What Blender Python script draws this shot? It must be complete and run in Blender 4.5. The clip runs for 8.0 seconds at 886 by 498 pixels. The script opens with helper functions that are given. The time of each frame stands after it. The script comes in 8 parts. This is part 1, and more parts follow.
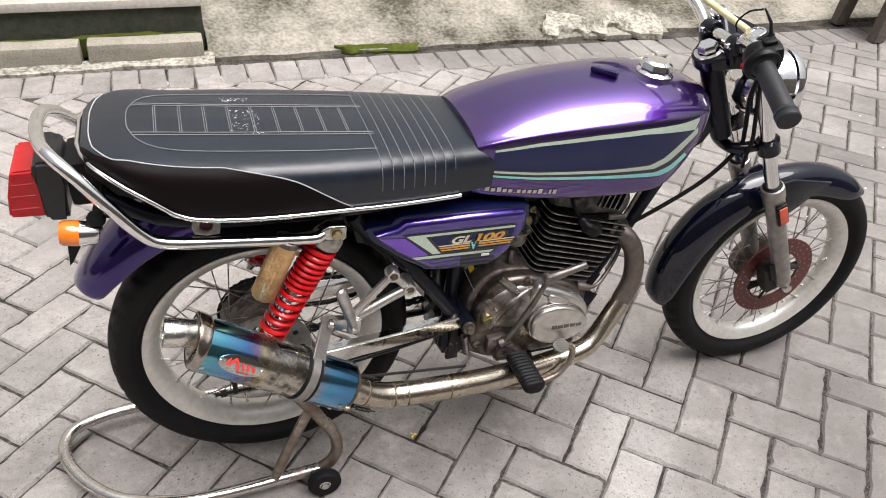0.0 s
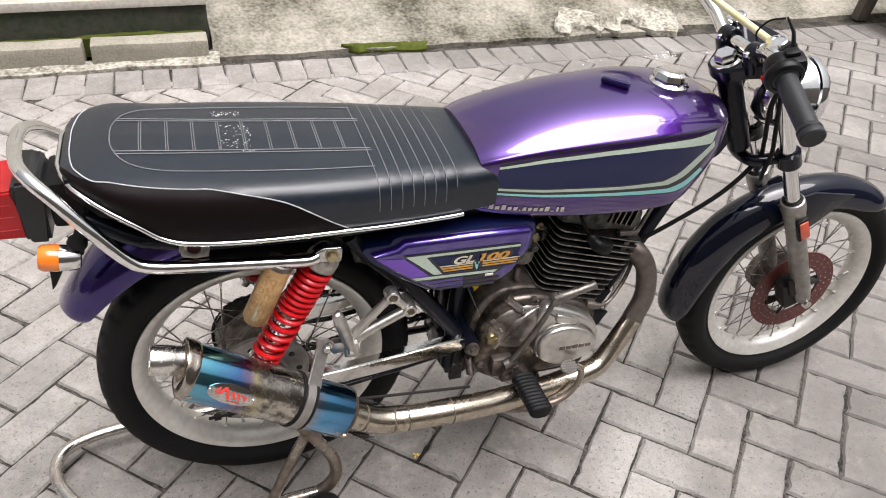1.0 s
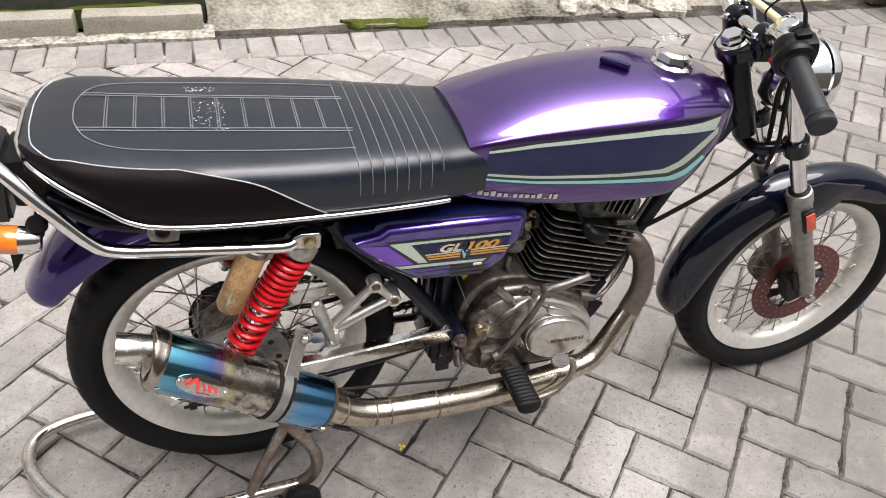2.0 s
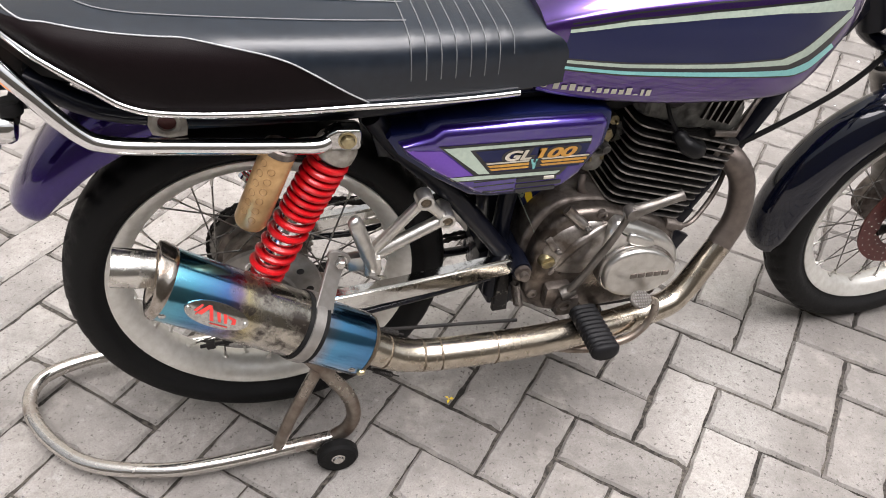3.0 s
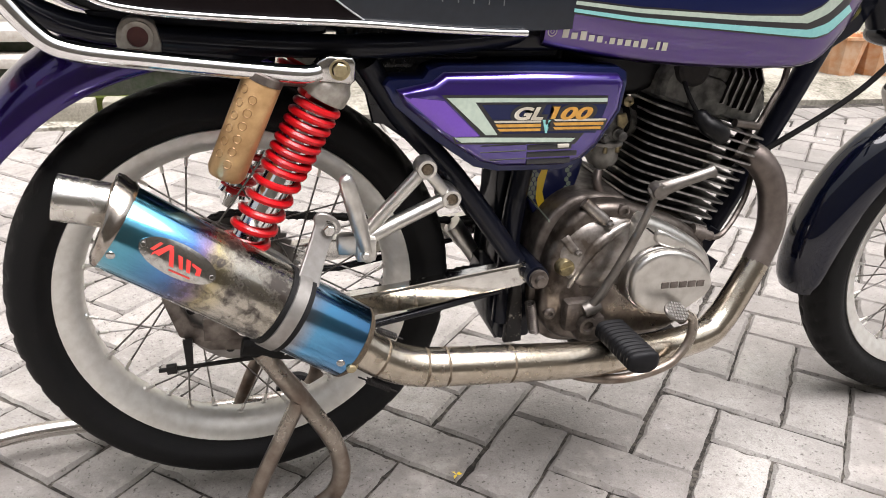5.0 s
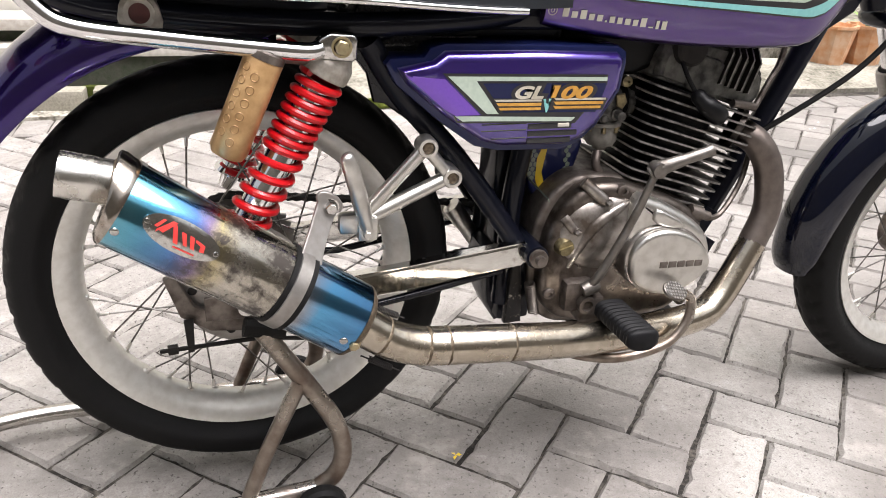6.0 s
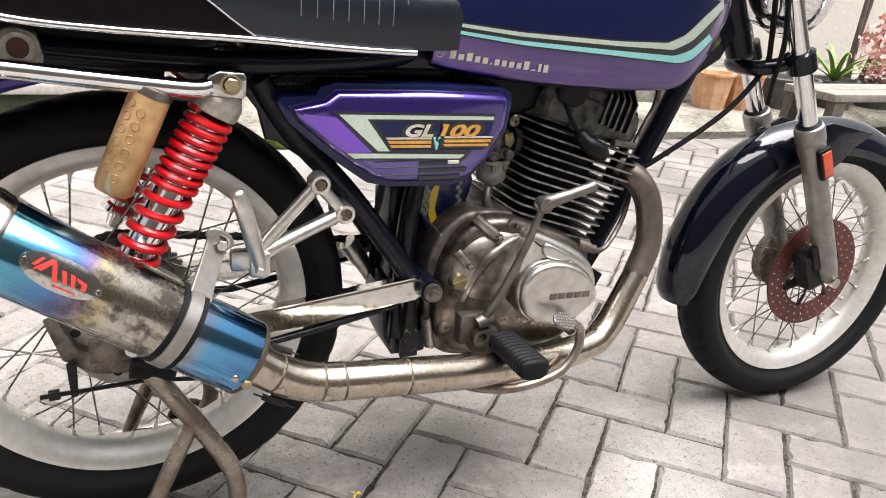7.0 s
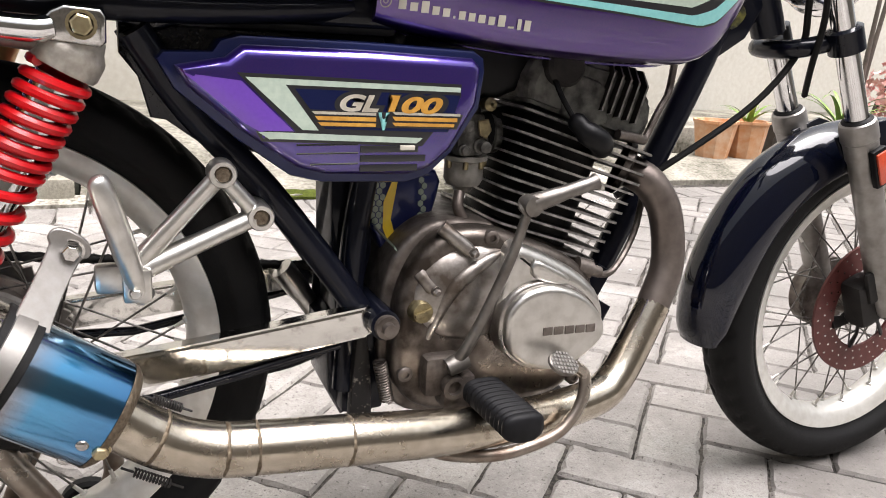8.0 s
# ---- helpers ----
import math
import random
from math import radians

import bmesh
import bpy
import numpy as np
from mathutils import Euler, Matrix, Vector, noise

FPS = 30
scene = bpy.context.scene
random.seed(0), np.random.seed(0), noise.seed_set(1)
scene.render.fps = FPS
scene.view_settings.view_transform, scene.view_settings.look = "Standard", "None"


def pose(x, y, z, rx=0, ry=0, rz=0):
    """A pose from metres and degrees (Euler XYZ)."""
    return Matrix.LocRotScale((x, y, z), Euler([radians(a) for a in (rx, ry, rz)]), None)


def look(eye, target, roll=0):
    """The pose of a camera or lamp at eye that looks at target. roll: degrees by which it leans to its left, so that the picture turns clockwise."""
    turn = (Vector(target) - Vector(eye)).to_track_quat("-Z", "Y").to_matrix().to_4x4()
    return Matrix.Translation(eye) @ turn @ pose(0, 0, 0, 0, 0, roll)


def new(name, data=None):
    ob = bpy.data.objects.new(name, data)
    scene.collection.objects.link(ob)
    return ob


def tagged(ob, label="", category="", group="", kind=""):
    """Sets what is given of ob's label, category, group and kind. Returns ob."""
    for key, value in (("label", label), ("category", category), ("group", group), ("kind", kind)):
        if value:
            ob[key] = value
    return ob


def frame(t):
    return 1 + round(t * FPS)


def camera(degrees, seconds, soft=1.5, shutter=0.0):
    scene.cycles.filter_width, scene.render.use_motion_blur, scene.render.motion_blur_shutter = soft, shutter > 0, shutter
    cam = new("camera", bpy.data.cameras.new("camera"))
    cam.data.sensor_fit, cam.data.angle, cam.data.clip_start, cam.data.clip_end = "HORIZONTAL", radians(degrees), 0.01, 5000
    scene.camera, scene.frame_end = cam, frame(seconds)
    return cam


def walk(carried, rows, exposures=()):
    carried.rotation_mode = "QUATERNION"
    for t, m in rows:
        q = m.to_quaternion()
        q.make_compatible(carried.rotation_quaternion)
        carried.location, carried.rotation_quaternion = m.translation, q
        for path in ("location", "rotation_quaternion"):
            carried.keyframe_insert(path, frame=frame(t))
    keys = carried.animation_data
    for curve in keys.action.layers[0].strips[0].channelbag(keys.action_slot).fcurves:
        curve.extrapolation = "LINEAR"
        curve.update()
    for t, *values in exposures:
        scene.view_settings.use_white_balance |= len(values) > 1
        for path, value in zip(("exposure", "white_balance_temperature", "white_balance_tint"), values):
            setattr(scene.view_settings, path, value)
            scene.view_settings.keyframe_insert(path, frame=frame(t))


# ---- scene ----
cam = camera(59.75, 8.0, soft=1.0)
PATH = [
    (0, (-0.0816, -1.1605, 1.3856), (0.2078, -0.4079, 0.7941), 4.99),
    (0.5, (-0.0646, -1.1297, 1.3885), (0.2160, -0.3781, 0.7915), 4.81),
    (1, (-0.0383, -1.0894, 1.3870), (0.2337, -0.3377, 0.7862), 4.45),
    (1.2, (-0.0303, -1.0786, 1.3831), (0.2428, -0.3268, 0.7830), 4.67),
    (2.3, (0.0340, -1.0026, 1.3381), (0.2881, -0.2915, 0.6826), 5.94),
    (2.5, (0.0476, -0.9642, 1.3144), (0.2891, -0.2719, 0.6344), 5.90),
    (3, (0.0158, -0.9170, 1.1627), (0.2339, -0.1972, 0.5037), 4.11),
    (3.5, (-0.0319, -0.9593, 0.9119), (0.1715, -0.1318, 0.3886), 2.00),
    (4, (-0.0436, -1.0226, 0.8440), (0.2064, -0.1480, 0.4286), 2.76),
    (4.2, (-0.0329, -1.0280, 0.8456), (0.2549, -0.1550, 0.4518), 3.30),
    (5.3, (0.0026, -0.9587, 0.7988), (0.2410, -0.0803, 0.3846), 2.09),
    (5.5, (-0.0029, -0.9668, 0.7966), (0.2252, -0.0877, 0.3780), 1.89),
    (6, (-0.0148, -0.9773, 0.7958), (0.2565, -0.1079, 0.3829), 2.66),
    (6.5, (-0.0064, -0.9875, 0.7935), (0.3362, -0.1293, 0.4113), 3.91),
    (7, (-0.0029, -0.9993, 0.7954), (0.3840, -0.1492, 0.4383), 4.49),
    (7.2, (0.0419, -0.8981, 0.7317), (0.4434, -0.0431, 0.4034), 4.10),
    (7.3, (0.0491, -0.8656, 0.7151), (0.4636, -0.0137, 0.3952), 4.14),
    (7.5, (0.1108, -0.8523, 0.6805), (0.4834, 0.0282, 0.3873), 3.59),
    (8, (0.1359, -0.8168, 0.6573), (0.5266, 0.0629, 0.3861), 3.31),
]
walk(cam, [(t, look(eye, target, roll)) for t, eye, target, roll in PATH],
     exposures=[(0, 0.43), (1.2, 0.43), (2.5, 0.56), (3.0, 0.61), (3.5, 0.80), (4.2, 0.89), (5.5, 0.86), (7, 0.92), (8, 0.89)])

# ---- world and light ----
world = bpy.data.worlds.new("overcast_sky")
scene.world = world
world.use_nodes = True
wn = world.node_tree.nodes
wl = world.node_tree.links
sky = wn.new("ShaderNodeTexSky")
sky.sky_type = 'NISHITA'
sky.sun_disc = False
sky.sun_elevation = radians(78)
sky.sun_rotation = radians(96)
sky.air_density = 1.0
sky.dust_density = 10.0
hazy = wn.new("ShaderNodeHueSaturation")
hazy.inputs["Saturation"].default_value = 0.22
wl.new(sky.outputs[0], hazy.inputs["Color"])
wl.new(hazy.outputs[0], wn["Background"].inputs["Color"])
wn["Background"].inputs["Strength"].default_value = 0.12

sun_data = bpy.data.lights.new("sun", 'SUN')
sun_data.energy = 3.6
sun_data.angle = radians(50)
sun_data.color = (1.0, 0.945, 0.975)
sun = new("sun", sun_data)
sun.matrix_world = look((2.0, -2.1, 8.2), (0.5, 0.2, 0.0))


# ---- materials ----
def hexmix(nodes, links, a, b, fac):
    m = nodes.new("ShaderNodeMix")
    m.data_type = 'RGBA'
    m.inputs["A"].default_value = (*a, 1)
    m.inputs["B"].default_value = (*b, 1)
    links.new(fac, m.inputs["Factor"])
    return m.outputs["Result"]


def mat(name, base, other=None, rough=0.5, rough2=None, metal=0.0, grain=40.0, blotch=6.0, bump=0.0, bump_scale=200.0,
        coat=0.0, spread=(0.35, 0.65), random_tone=0.0, spec=0.5, blotch_mix=0.5, coat_ior=1.5, coat_rough=0.035):
    """A surface of two tones mixed by coarse blotches and fine grain, with relief."""
    m = bpy.data.materials.new(name)
    m.use_nodes = True
    n, l = m.node_tree.nodes, m.node_tree.links
    b = n["Principled BSDF"]
    other = other or tuple(c * 0.8 for c in base)
    rough2 = rough if rough2 is None else rough2
    geo = n.new("ShaderNodeNewGeometry")
    big = n.new("ShaderNodeTexNoise")
    big.inputs["Scale"].default_value = blotch
    big.inputs["Detail"].default_value = 6
    big.inputs["Roughness"].default_value = 0.65
    fine = n.new("ShaderNodeTexNoise")
    fine.inputs["Scale"].default_value = grain
    fine.inputs["Detail"].default_value = 4
    for t in (big, fine):
        l.new(geo.outputs["Position"], t.inputs["Vector"])
    mixn = n.new("ShaderNodeMix")
    mixn.inputs["Factor"].default_value = blotch_mix
    l.new(fine.outputs["Fac"], mixn.inputs["A"])
    l.new(big.outputs["Fac"], mixn.inputs["B"])
    ramp = n.new("ShaderNodeMapRange")
    ramp.inputs["From Min"].default_value, ramp.inputs["From Max"].default_value = spread
    l.new(mixn.outputs["Result"], ramp.inputs["Value"])
    col = hexmix(n, l, base, other, ramp.outputs["Result"])
    if random_tone:
        info = n.new("ShaderNodeObjectInfo")
        r = n.new("ShaderNodeMapRange")
        r.inputs["To Min"].default_value, r.inputs["To Max"].default_value = 1 - random_tone, 1 + random_tone
        l.new(info.outputs["Random"], r.inputs["Value"])
        hs = n.new("ShaderNodeHueSaturation")
        l.new(col, hs.inputs["Color"])
        l.new(r.outputs["Result"], hs.inputs["Value"])
        col = hs.outputs["Color"]
    l.new(col, b.inputs["Base Color"])
    rr = n.new("ShaderNodeMapRange")
    rr.inputs["To Min"].default_value, rr.inputs["To Max"].default_value = rough, rough2
    l.new(ramp.outputs["Result"], rr.inputs["Value"])
    l.new(rr.outputs["Result"], b.inputs["Roughness"])
    b.inputs["Metallic"].default_value = metal
    b.inputs["Specular IOR Level"].default_value = spec
    b.inputs["Coat Weight"].default_value = coat
    b.inputs["Coat Roughness"].default_value = coat_rough
    b.inputs["Coat IOR"].default_value = coat_ior
    if bump:
        t = n.new("ShaderNodeTexNoise")
        t.inputs["Scale"].default_value = bump_scale
        t.inputs["Detail"].default_value = 5
        l.new(geo.outputs["Position"], t.inputs["Vector"])
        bm_ = n.new("ShaderNodeBump")
        bm_.inputs["Strength"].default_value = bump
        bm_.inputs["Distance"].default_value = 0.002
        l.new(t.outputs["Fac"], bm_.inputs["Height"])
        l.new(bm_.outputs["Normal"], b.inputs["Normal"])
    return m


M = {}
M["paver"] = None
M["joint"] = mat("joint_sand", (0.098, 0.088, 0.076), (0.022, 0.020, 0.018), rough=0.95, grain=120, blotch=9, bump=0.8, bump_scale=500, spec=0.15, spread=(0.40, 0.56))
M["far_ground"] = mat("far_paving", (0.33, 0.31, 0.29), (0.24, 0.225, 0.21), rough=0.9, grain=30, blotch=2, spec=0.2)
M["ramp"] = mat("apron_concrete", (0.31, 0.29, 0.245), (0.050, 0.047, 0.032), rough=0.9, grain=60, blotch=2.2, bump=1.0, bump_scale=70, spread=(0.40, 0.62), blotch_mix=0.72, spec=0.2)
M["lime"] = mat("lime_mortar", (0.40, 0.38, 0.325), (0.13, 0.12, 0.095), rough=0.9, grain=60, blotch=14, bump=1.0, bump_scale=90, spread=(0.42, 0.60), spec=0.2)
M["kerb"] = mat("kerb_stone", (0.33, 0.305, 0.255), (0.19, 0.18, 0.14), rough=0.9, grain=120, blotch=7, bump=0.7, bump_scale=140, spec=0.2)
M["moss"] = mat("moss", (0.085, 0.10, 0.016), (0.035, 0.045, 0.012), rough=0.95, grain=200, blotch=25, bump=1.0, bump_scale=300, spec=0.1)
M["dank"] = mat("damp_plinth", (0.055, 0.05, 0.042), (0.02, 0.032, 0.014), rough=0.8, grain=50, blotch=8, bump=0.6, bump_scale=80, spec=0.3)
M["plaster"] = mat("white_plaster", (0.72, 0.70, 0.64), (0.60, 0.57, 0.50), rough=0.9, grain=30, blotch=1.5, bump=0.2, bump_scale=80, spec=0.2)
M["ledge"] = mat("painted_ledge", (0.50, 0.475, 0.435), (0.33, 0.30, 0.26), rough=0.8, grain=60, blotch=4, spec=0.3)
M["backing_wall"] = mat("backing_wall_grey", (0.20, 0.185, 0.165), (0.13, 0.12, 0.105), rough=0.9, grain=10, blotch=0.8, spec=0.2)
M["paint"] = mat("violet_pearl_paint", (0.012, 0.007, 0.115), (0.034, 0.008, 0.125), rough=0.26, metal=0.85, grain=900, blotch=1.2, coat=1.0, spec=0.5, coat_ior=1.45, coat_rough=0.05)
M["navy"] = mat("navy_paint", (0.004, 0.010, 0.056), (0.010, 0.013, 0.068), rough=0.34, metal=0.4, grain=900, blotch=3, coat=1.0, coat_ior=1.36, coat_rough=0.08, spec=0.2)
M["violet"] = mat("violet_film", (0.125, 0.045, 0.36), (0.15, 0.055, 0.42), rough=0.35, grain=300, blotch=5, coat=0.6)
M["pale"] = mat("pale_green_film", (0.46, 0.54, 0.45), (0.34, 0.42, 0.36), rough=0.35, grain=200, blotch=9, coat=0.5)
M["cyan"] = mat("aqua_film", (0.20, 0.52, 0.52), (0.26, 0.60, 0.58), rough=0.35, grain=200, blotch=9, coat=0.5)
M["ink"] = mat("black_film", (0.012, 0.012, 0.014), rough=0.4, coat=0.4)
M["silver"] = mat("silver_letters", (0.78, 0.74, 0.64), (0.50, 0.46, 0.36), rough=0.28, metal=0.5, grain=120, blotch=40, coat=0.4)
M["goldfilm"] = mat("gold_letters", (0.62, 0.34, 0.06), (0.42, 0.20, 0.03), rough=0.35, grain=150, coat=0.3)
M["chars"] = mat("white_letters", (0.56, 0.53, 0.46), (0.46, 0.43, 0.36), rough=0.5)
M["black_gloss"] = mat("black_gloss_paint", (0.0020, 0.0026, 0.0060), (0.0030, 0.0038, 0.0080), rough=0.4, grain=400, blotch=6, coat=1.0, coat_ior=1.36, spec=0.05, coat_rough=0.06)
M["black_paint"] = mat("blue_black_frame_paint", (0.0024, 0.0032, 0.0080), (0.0046, 0.0058, 0.0115), rough=0.45, rough2=0.6, grain=120, blotch=18, coat=0.55, coat_rough=0.06, spec=0.08, coat_ior=1.38)
M["vinyl"] = mat("black_seat_vinyl", (0.0042, 0.0066, 0.0112), (0.0105, 0.0160, 0.0245), rough=0.28, rough2=0.42, grain=90, blotch=7, bump=0.15, bump_scale=900, spread=(0.34, 0.76), spec=0.40, coat=0.22, coat_rough=0.2, coat_ior=1.5)
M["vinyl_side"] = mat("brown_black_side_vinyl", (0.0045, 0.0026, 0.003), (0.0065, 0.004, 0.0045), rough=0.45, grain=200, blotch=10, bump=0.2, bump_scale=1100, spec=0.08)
M["thread"] = mat("pale_piping", (0.42, 0.43, 0.43), (0.24, 0.25, 0.26), rough=0.55, grain=300)
M["thread_dim"] = mat("grey_stitch", (0.16, 0.165, 0.17), (0.09, 0.095, 0.10), rough=0.6, grain=300)
M["chrome"] = mat("chrome", (0.80, 0.80, 0.80), (0.68, 0.67, 0.65), rough=0.07, rough2=0.16, metal=1.0, grain=150, blotch=20, spread=(0.45, 0.8))
M["worn_chrome"] = mat("pitted_chrome", (0.56, 0.55, 0.53), (0.20, 0.175, 0.15), rough=0.10, rough2=0.40, metal=1.0, grain=240, blotch=22, bump=0.05, bump_scale=160, spread=(0.50, 0.72))
M["rusty_chrome"] = mat("rusted_plated_tube", (0.60, 0.575, 0.54), (0.16, 0.09, 0.055), rough=0.14, rough2=0.6, metal=0.95, grain=50, blotch=9, bump=0.12, bump_scale=220, spread=(0.50, 0.72), blotch_mix=0.7)
M["alloy"] = mat("cast_alloy", (0.50, 0.475, 0.445), (0.10, 0.080, 0.064), rough=0.26, rough2=0.5, metal=0.92, grain=40, blotch=8, bump=0.12, bump_scale=200, spread=(0.40, 0.62), blotch_mix=0.62)
M["grimy_alloy"] = mat("grimy_alloy", (0.20, 0.175, 0.155), (0.045, 0.034, 0.028), rough=0.40, rough2=0.65, metal=0.8, grain=55, blotch=16, bump=0.3, bump_scale=220, spread=(0.40, 0.66))
M["polished"] = mat("polished_alloy", (0.72, 0.71, 0.68), (0.55, 0.53, 0.48), rough=0.18, rough2=0.32, metal=1.0, grain=60, blotch=9, bump=0.06, bump_scale=200)
M["engine_black"] = mat("sooty_black_engine", (0.010, 0.0098, 0.010), (0.034, 0.031, 0.029), rough=0.46, rough2=0.7, metal=0.3, grain=80, blotch=16, bump=0.2, bump_scale=300, spec=0.25)
M["fin_edge"] = mat("worn_fin_edge", (0.33, 0.32, 0.30), (0.055, 0.051, 0.047), rough=0.35, rough2=0.6, metal=0.7, grain=70, blotch=30, spread=(0.42, 0.64))
M["steel_pipe"] = mat("brushed_stainless", (0.54, 0.49, 0.41), (0.30, 0.25, 0.185), rough=0.20, rough2=0.34, metal=1.0, grain=70, blotch=11, bump=0.05, bump_scale=300, spread=(0.40, 0.72))
M["burnt_pipe"] = mat("heat_browned_pipe", (0.115, 0.095, 0.085), (0.19, 0.16, 0.14), rough=0.45, metal=0.8, grain=70, blotch=9)
M["weld"] = mat("weld_bead", (0.07, 0.05, 0.035), (0.22, 0.18, 0.13), rough=0.45, metal=0.9, grain=300, blotch=90, bump=0.8, bump_scale=500)
M["red"] = mat("red_spring_paint", (0.60, 0.004, 0.009), (0.46, 0.003, 0.007), rough=0.34, grain=120, blotch=20, coat=0.3, spec=0.4)
M["tan"] = mat("tan_anodised", (0.62, 0.40, 0.19), (0.36, 0.21, 0.09), rough=0.36, metal=0.45, grain=60, blotch=25, bump=0.1, bump_scale=200)
M["rubber"] = mat("tyre_rubber", (0.0042, 0.0042, 0.0046), (0.0092, 0.0090, 0.0086), rough=0.52, rough2=0.75, grain=150, blotch=14, bump=0.2, bump_scale=600, spec=0.16)
M["grip"] = mat("grip_rubber", (0.010, 0.012, 0.014), (0.017, 0.019, 0.021), rough=0.5, grain=200, blotch=18, bump=0.3, bump_scale=700, spec=0.4)
M["plastic"] = mat("black_plastic", (0.003, 0.003, 0.0035), (0.006, 0.006, 0.0065), rough=0.4, grain=120, blotch=14, spec=0.2)
M["rim"] = mat("satin_grey_rim", (0.72, 0.71, 0.67), (0.56, 0.54, 0.49), rough=0.30, rough2=0.42, metal=0.5, grain=80, blotch=9)
M["disc"] = mat("rust_red_disc", (0.075, 0.019, 0.017), (0.11, 0.03, 0.026), rough=0.42, metal=0.25, grain=100, blotch=14)
M["red_lens"] = mat("red_lens", (0.40, 0.002, 0.006), (0.30, 0.002, 0.004), rough=0.2, grain=60, blotch=12, coat=0.3, spec=0.3)
M["orange_lens"] = mat("orange_lens", (0.78, 0.20, 0.015), (0.62, 0.14, 0.01), rough=0.15, grain=60, blotch=12, coat=0.8)
M["reflector"] = mat("red_orange_reflector", (0.55, 0.075, 0.03), (0.42, 0.05, 0.02), rough=0.2, grain=400, blotch=30, coat=0.6)
M["yellow"] = mat("yellow_film", (0.70, 0.50, 0.02), (0.60, 0.40, 0.02), rough=0.4, coat=0.3)
M["brass"] = mat("yellow_zinc", (0.50, 0.43, 0.26), (0.33, 0.27, 0.16), rough=0.3, metal=0.9, grain=200)
M["leaf"] = mat("plant_leaf", (0.10, 0.20, 0.03), (0.20, 0.30, 0.05), rough=0.5, grain=40, blotch=10)
M["pot_orange"] = mat("orange_pot", (0.55, 0.25, 0.10), (0.62, 0.42, 0.28), rough=0.75, grain=30, blotch=7)
M["pot_dark"] = mat("dark_pot", (0.055, 0.052, 0.05), (0.10, 0.095, 0.09), rough=0.6, grain=40, blotch=9)
M["blossom"] = mat("pink_blossom", (0.62, 0.22, 0.20), (0.70, 0.52, 0.48), rough=0.7, grain=60, blotch=25)
M["oldwood"] = mat("weathered_wood", (0.13, 0.11, 0.09), (0.07, 0.058, 0.048), rough=0.85, grain=60, blotch=8, bump=0.5, bump_scale=90)
M["satin"] = mat("satin_alloy", (0.62, 0.605, 0.57), (0.40, 0.38, 0.34), rough=0.30, rough2=0.44, metal=0.95, grain=70, blotch=10, bump=0.08, bump_scale=220, spread=(0.45, 0.75))
M["spoke"] = mat("dull_spoke_steel", (0.26, 0.25, 0.235), (0.07, 0.062, 0.055), rough=0.4, metal=0.85, grain=120, blotch=30)
M["fleck"] = mat("worn_white_fleck", (0.72, 0.72, 0.72), (0.5, 0.5, 0.5), rough=0.7)
M["headpale"] = mat("dusty_grey_head", (0.15, 0.15, 0.135), (0.026, 0.025, 0.023), rough=0.5, rough2=0.65, metal=0.3, grain=60, blotch=18, bump=0.3, bump_scale=200, spread=(0.40, 0.60))
M["dullbrass"] = mat("oily_zinc", (0.32, 0.27, 0.15), (0.12, 0.095, 0.06), rough=0.4, metal=0.85, grain=120, blotch=30)
M["footrubber"] = mat("dusty_rubber", (0.0050, 0.0050, 0.0055), (0.0100, 0.0100, 0.0110), rough=0.5, grain=150, blotch=20, spec=0.12)
M["indigo"] = mat("indigo_plastic_paint", (0.030, 0.016, 0.22), (0.060, 0.018, 0.23), rough=0.30, metal=0.85, grain=900, blotch=3, coat=1.0, coat_ior=1.85, coat_rough=0.05)
M["olive"] = mat("reflected_olive", (0.16, 0.15, 0.03), (0.02, 0.02, 0.012), rough=0.5, grain=90, blotch=60, spread=(0.42, 0.58))
M["greywood"] = mat("grey_weathered_plank", (0.33, 0.30, 0.265), (0.17, 0.15, 0.13), rough=0.85, grain=60, blotch=8, bump=0.5, bump_scale=90, spec=0.2)
M["tank_paint"] = mat("violet_pearl_tank_paint", (0.034, 0.013, 0.165), (0.082, 0.020, 0.190), rough=0.33, metal=0.95, grain=900, blotch=1.2, coat=1.0, coat_ior=1.78, coat_rough=0.04)
M["worn_cap"] = mat("scuffed_cap", (0.56, 0.53, 0.47), (0.24, 0.215, 0.185), rough=0.42, rough2=0.6, metal=0.6, grain=80, blotch=22, bump=0.15, bump_scale=220)
M["slider"] = mat("satin_grey_slider", (0.36, 0.345, 0.325), (0.22, 0.205, 0.19), rough=0.36, rough2=0.5, metal=0.85, grain=60, blotch=14, bump=0.08, bump_scale=200)
M["cover_brown"] = mat("oil_browned_alloy", (0.235, 0.205, 0.180), (0.046, 0.036, 0.029), rough=0.26, rough2=0.5, metal=0.9, grain=45, blotch=9, bump=0.12, bump_scale=200, spread=(0.40, 0.60), blotch_mix=0.6)
M["guard_paint"] = mat("blue_black_guard_paint", (0.0010, 0.0020, 0.0075), (0.0018, 0.0030, 0.0105), rough=0.3, grain=400, blotch=6, coat=1.0, coat_ior=1.5, spec=0.03, coat_rough=0.02)
M["rusty_tube"] = mat("rust_browned_tube", (0.30, 0.265, 0.225), (0.11, 0.062, 0.040), rough=0.26, rough2=0.65, metal=0.85, grain=50, blotch=9, bump=0.15, bump_scale=220, spread=(0.44, 0.70), blotch_mix=0.7)
M["smoked"] = mat("heat_smoked_chrome", (0.46, 0.43, 0.39), (0.17, 0.12, 0.085), rough=0.12, rough2=0.34, metal=1.0, grain=60, blotch=24, spread=(0.42, 0.66))
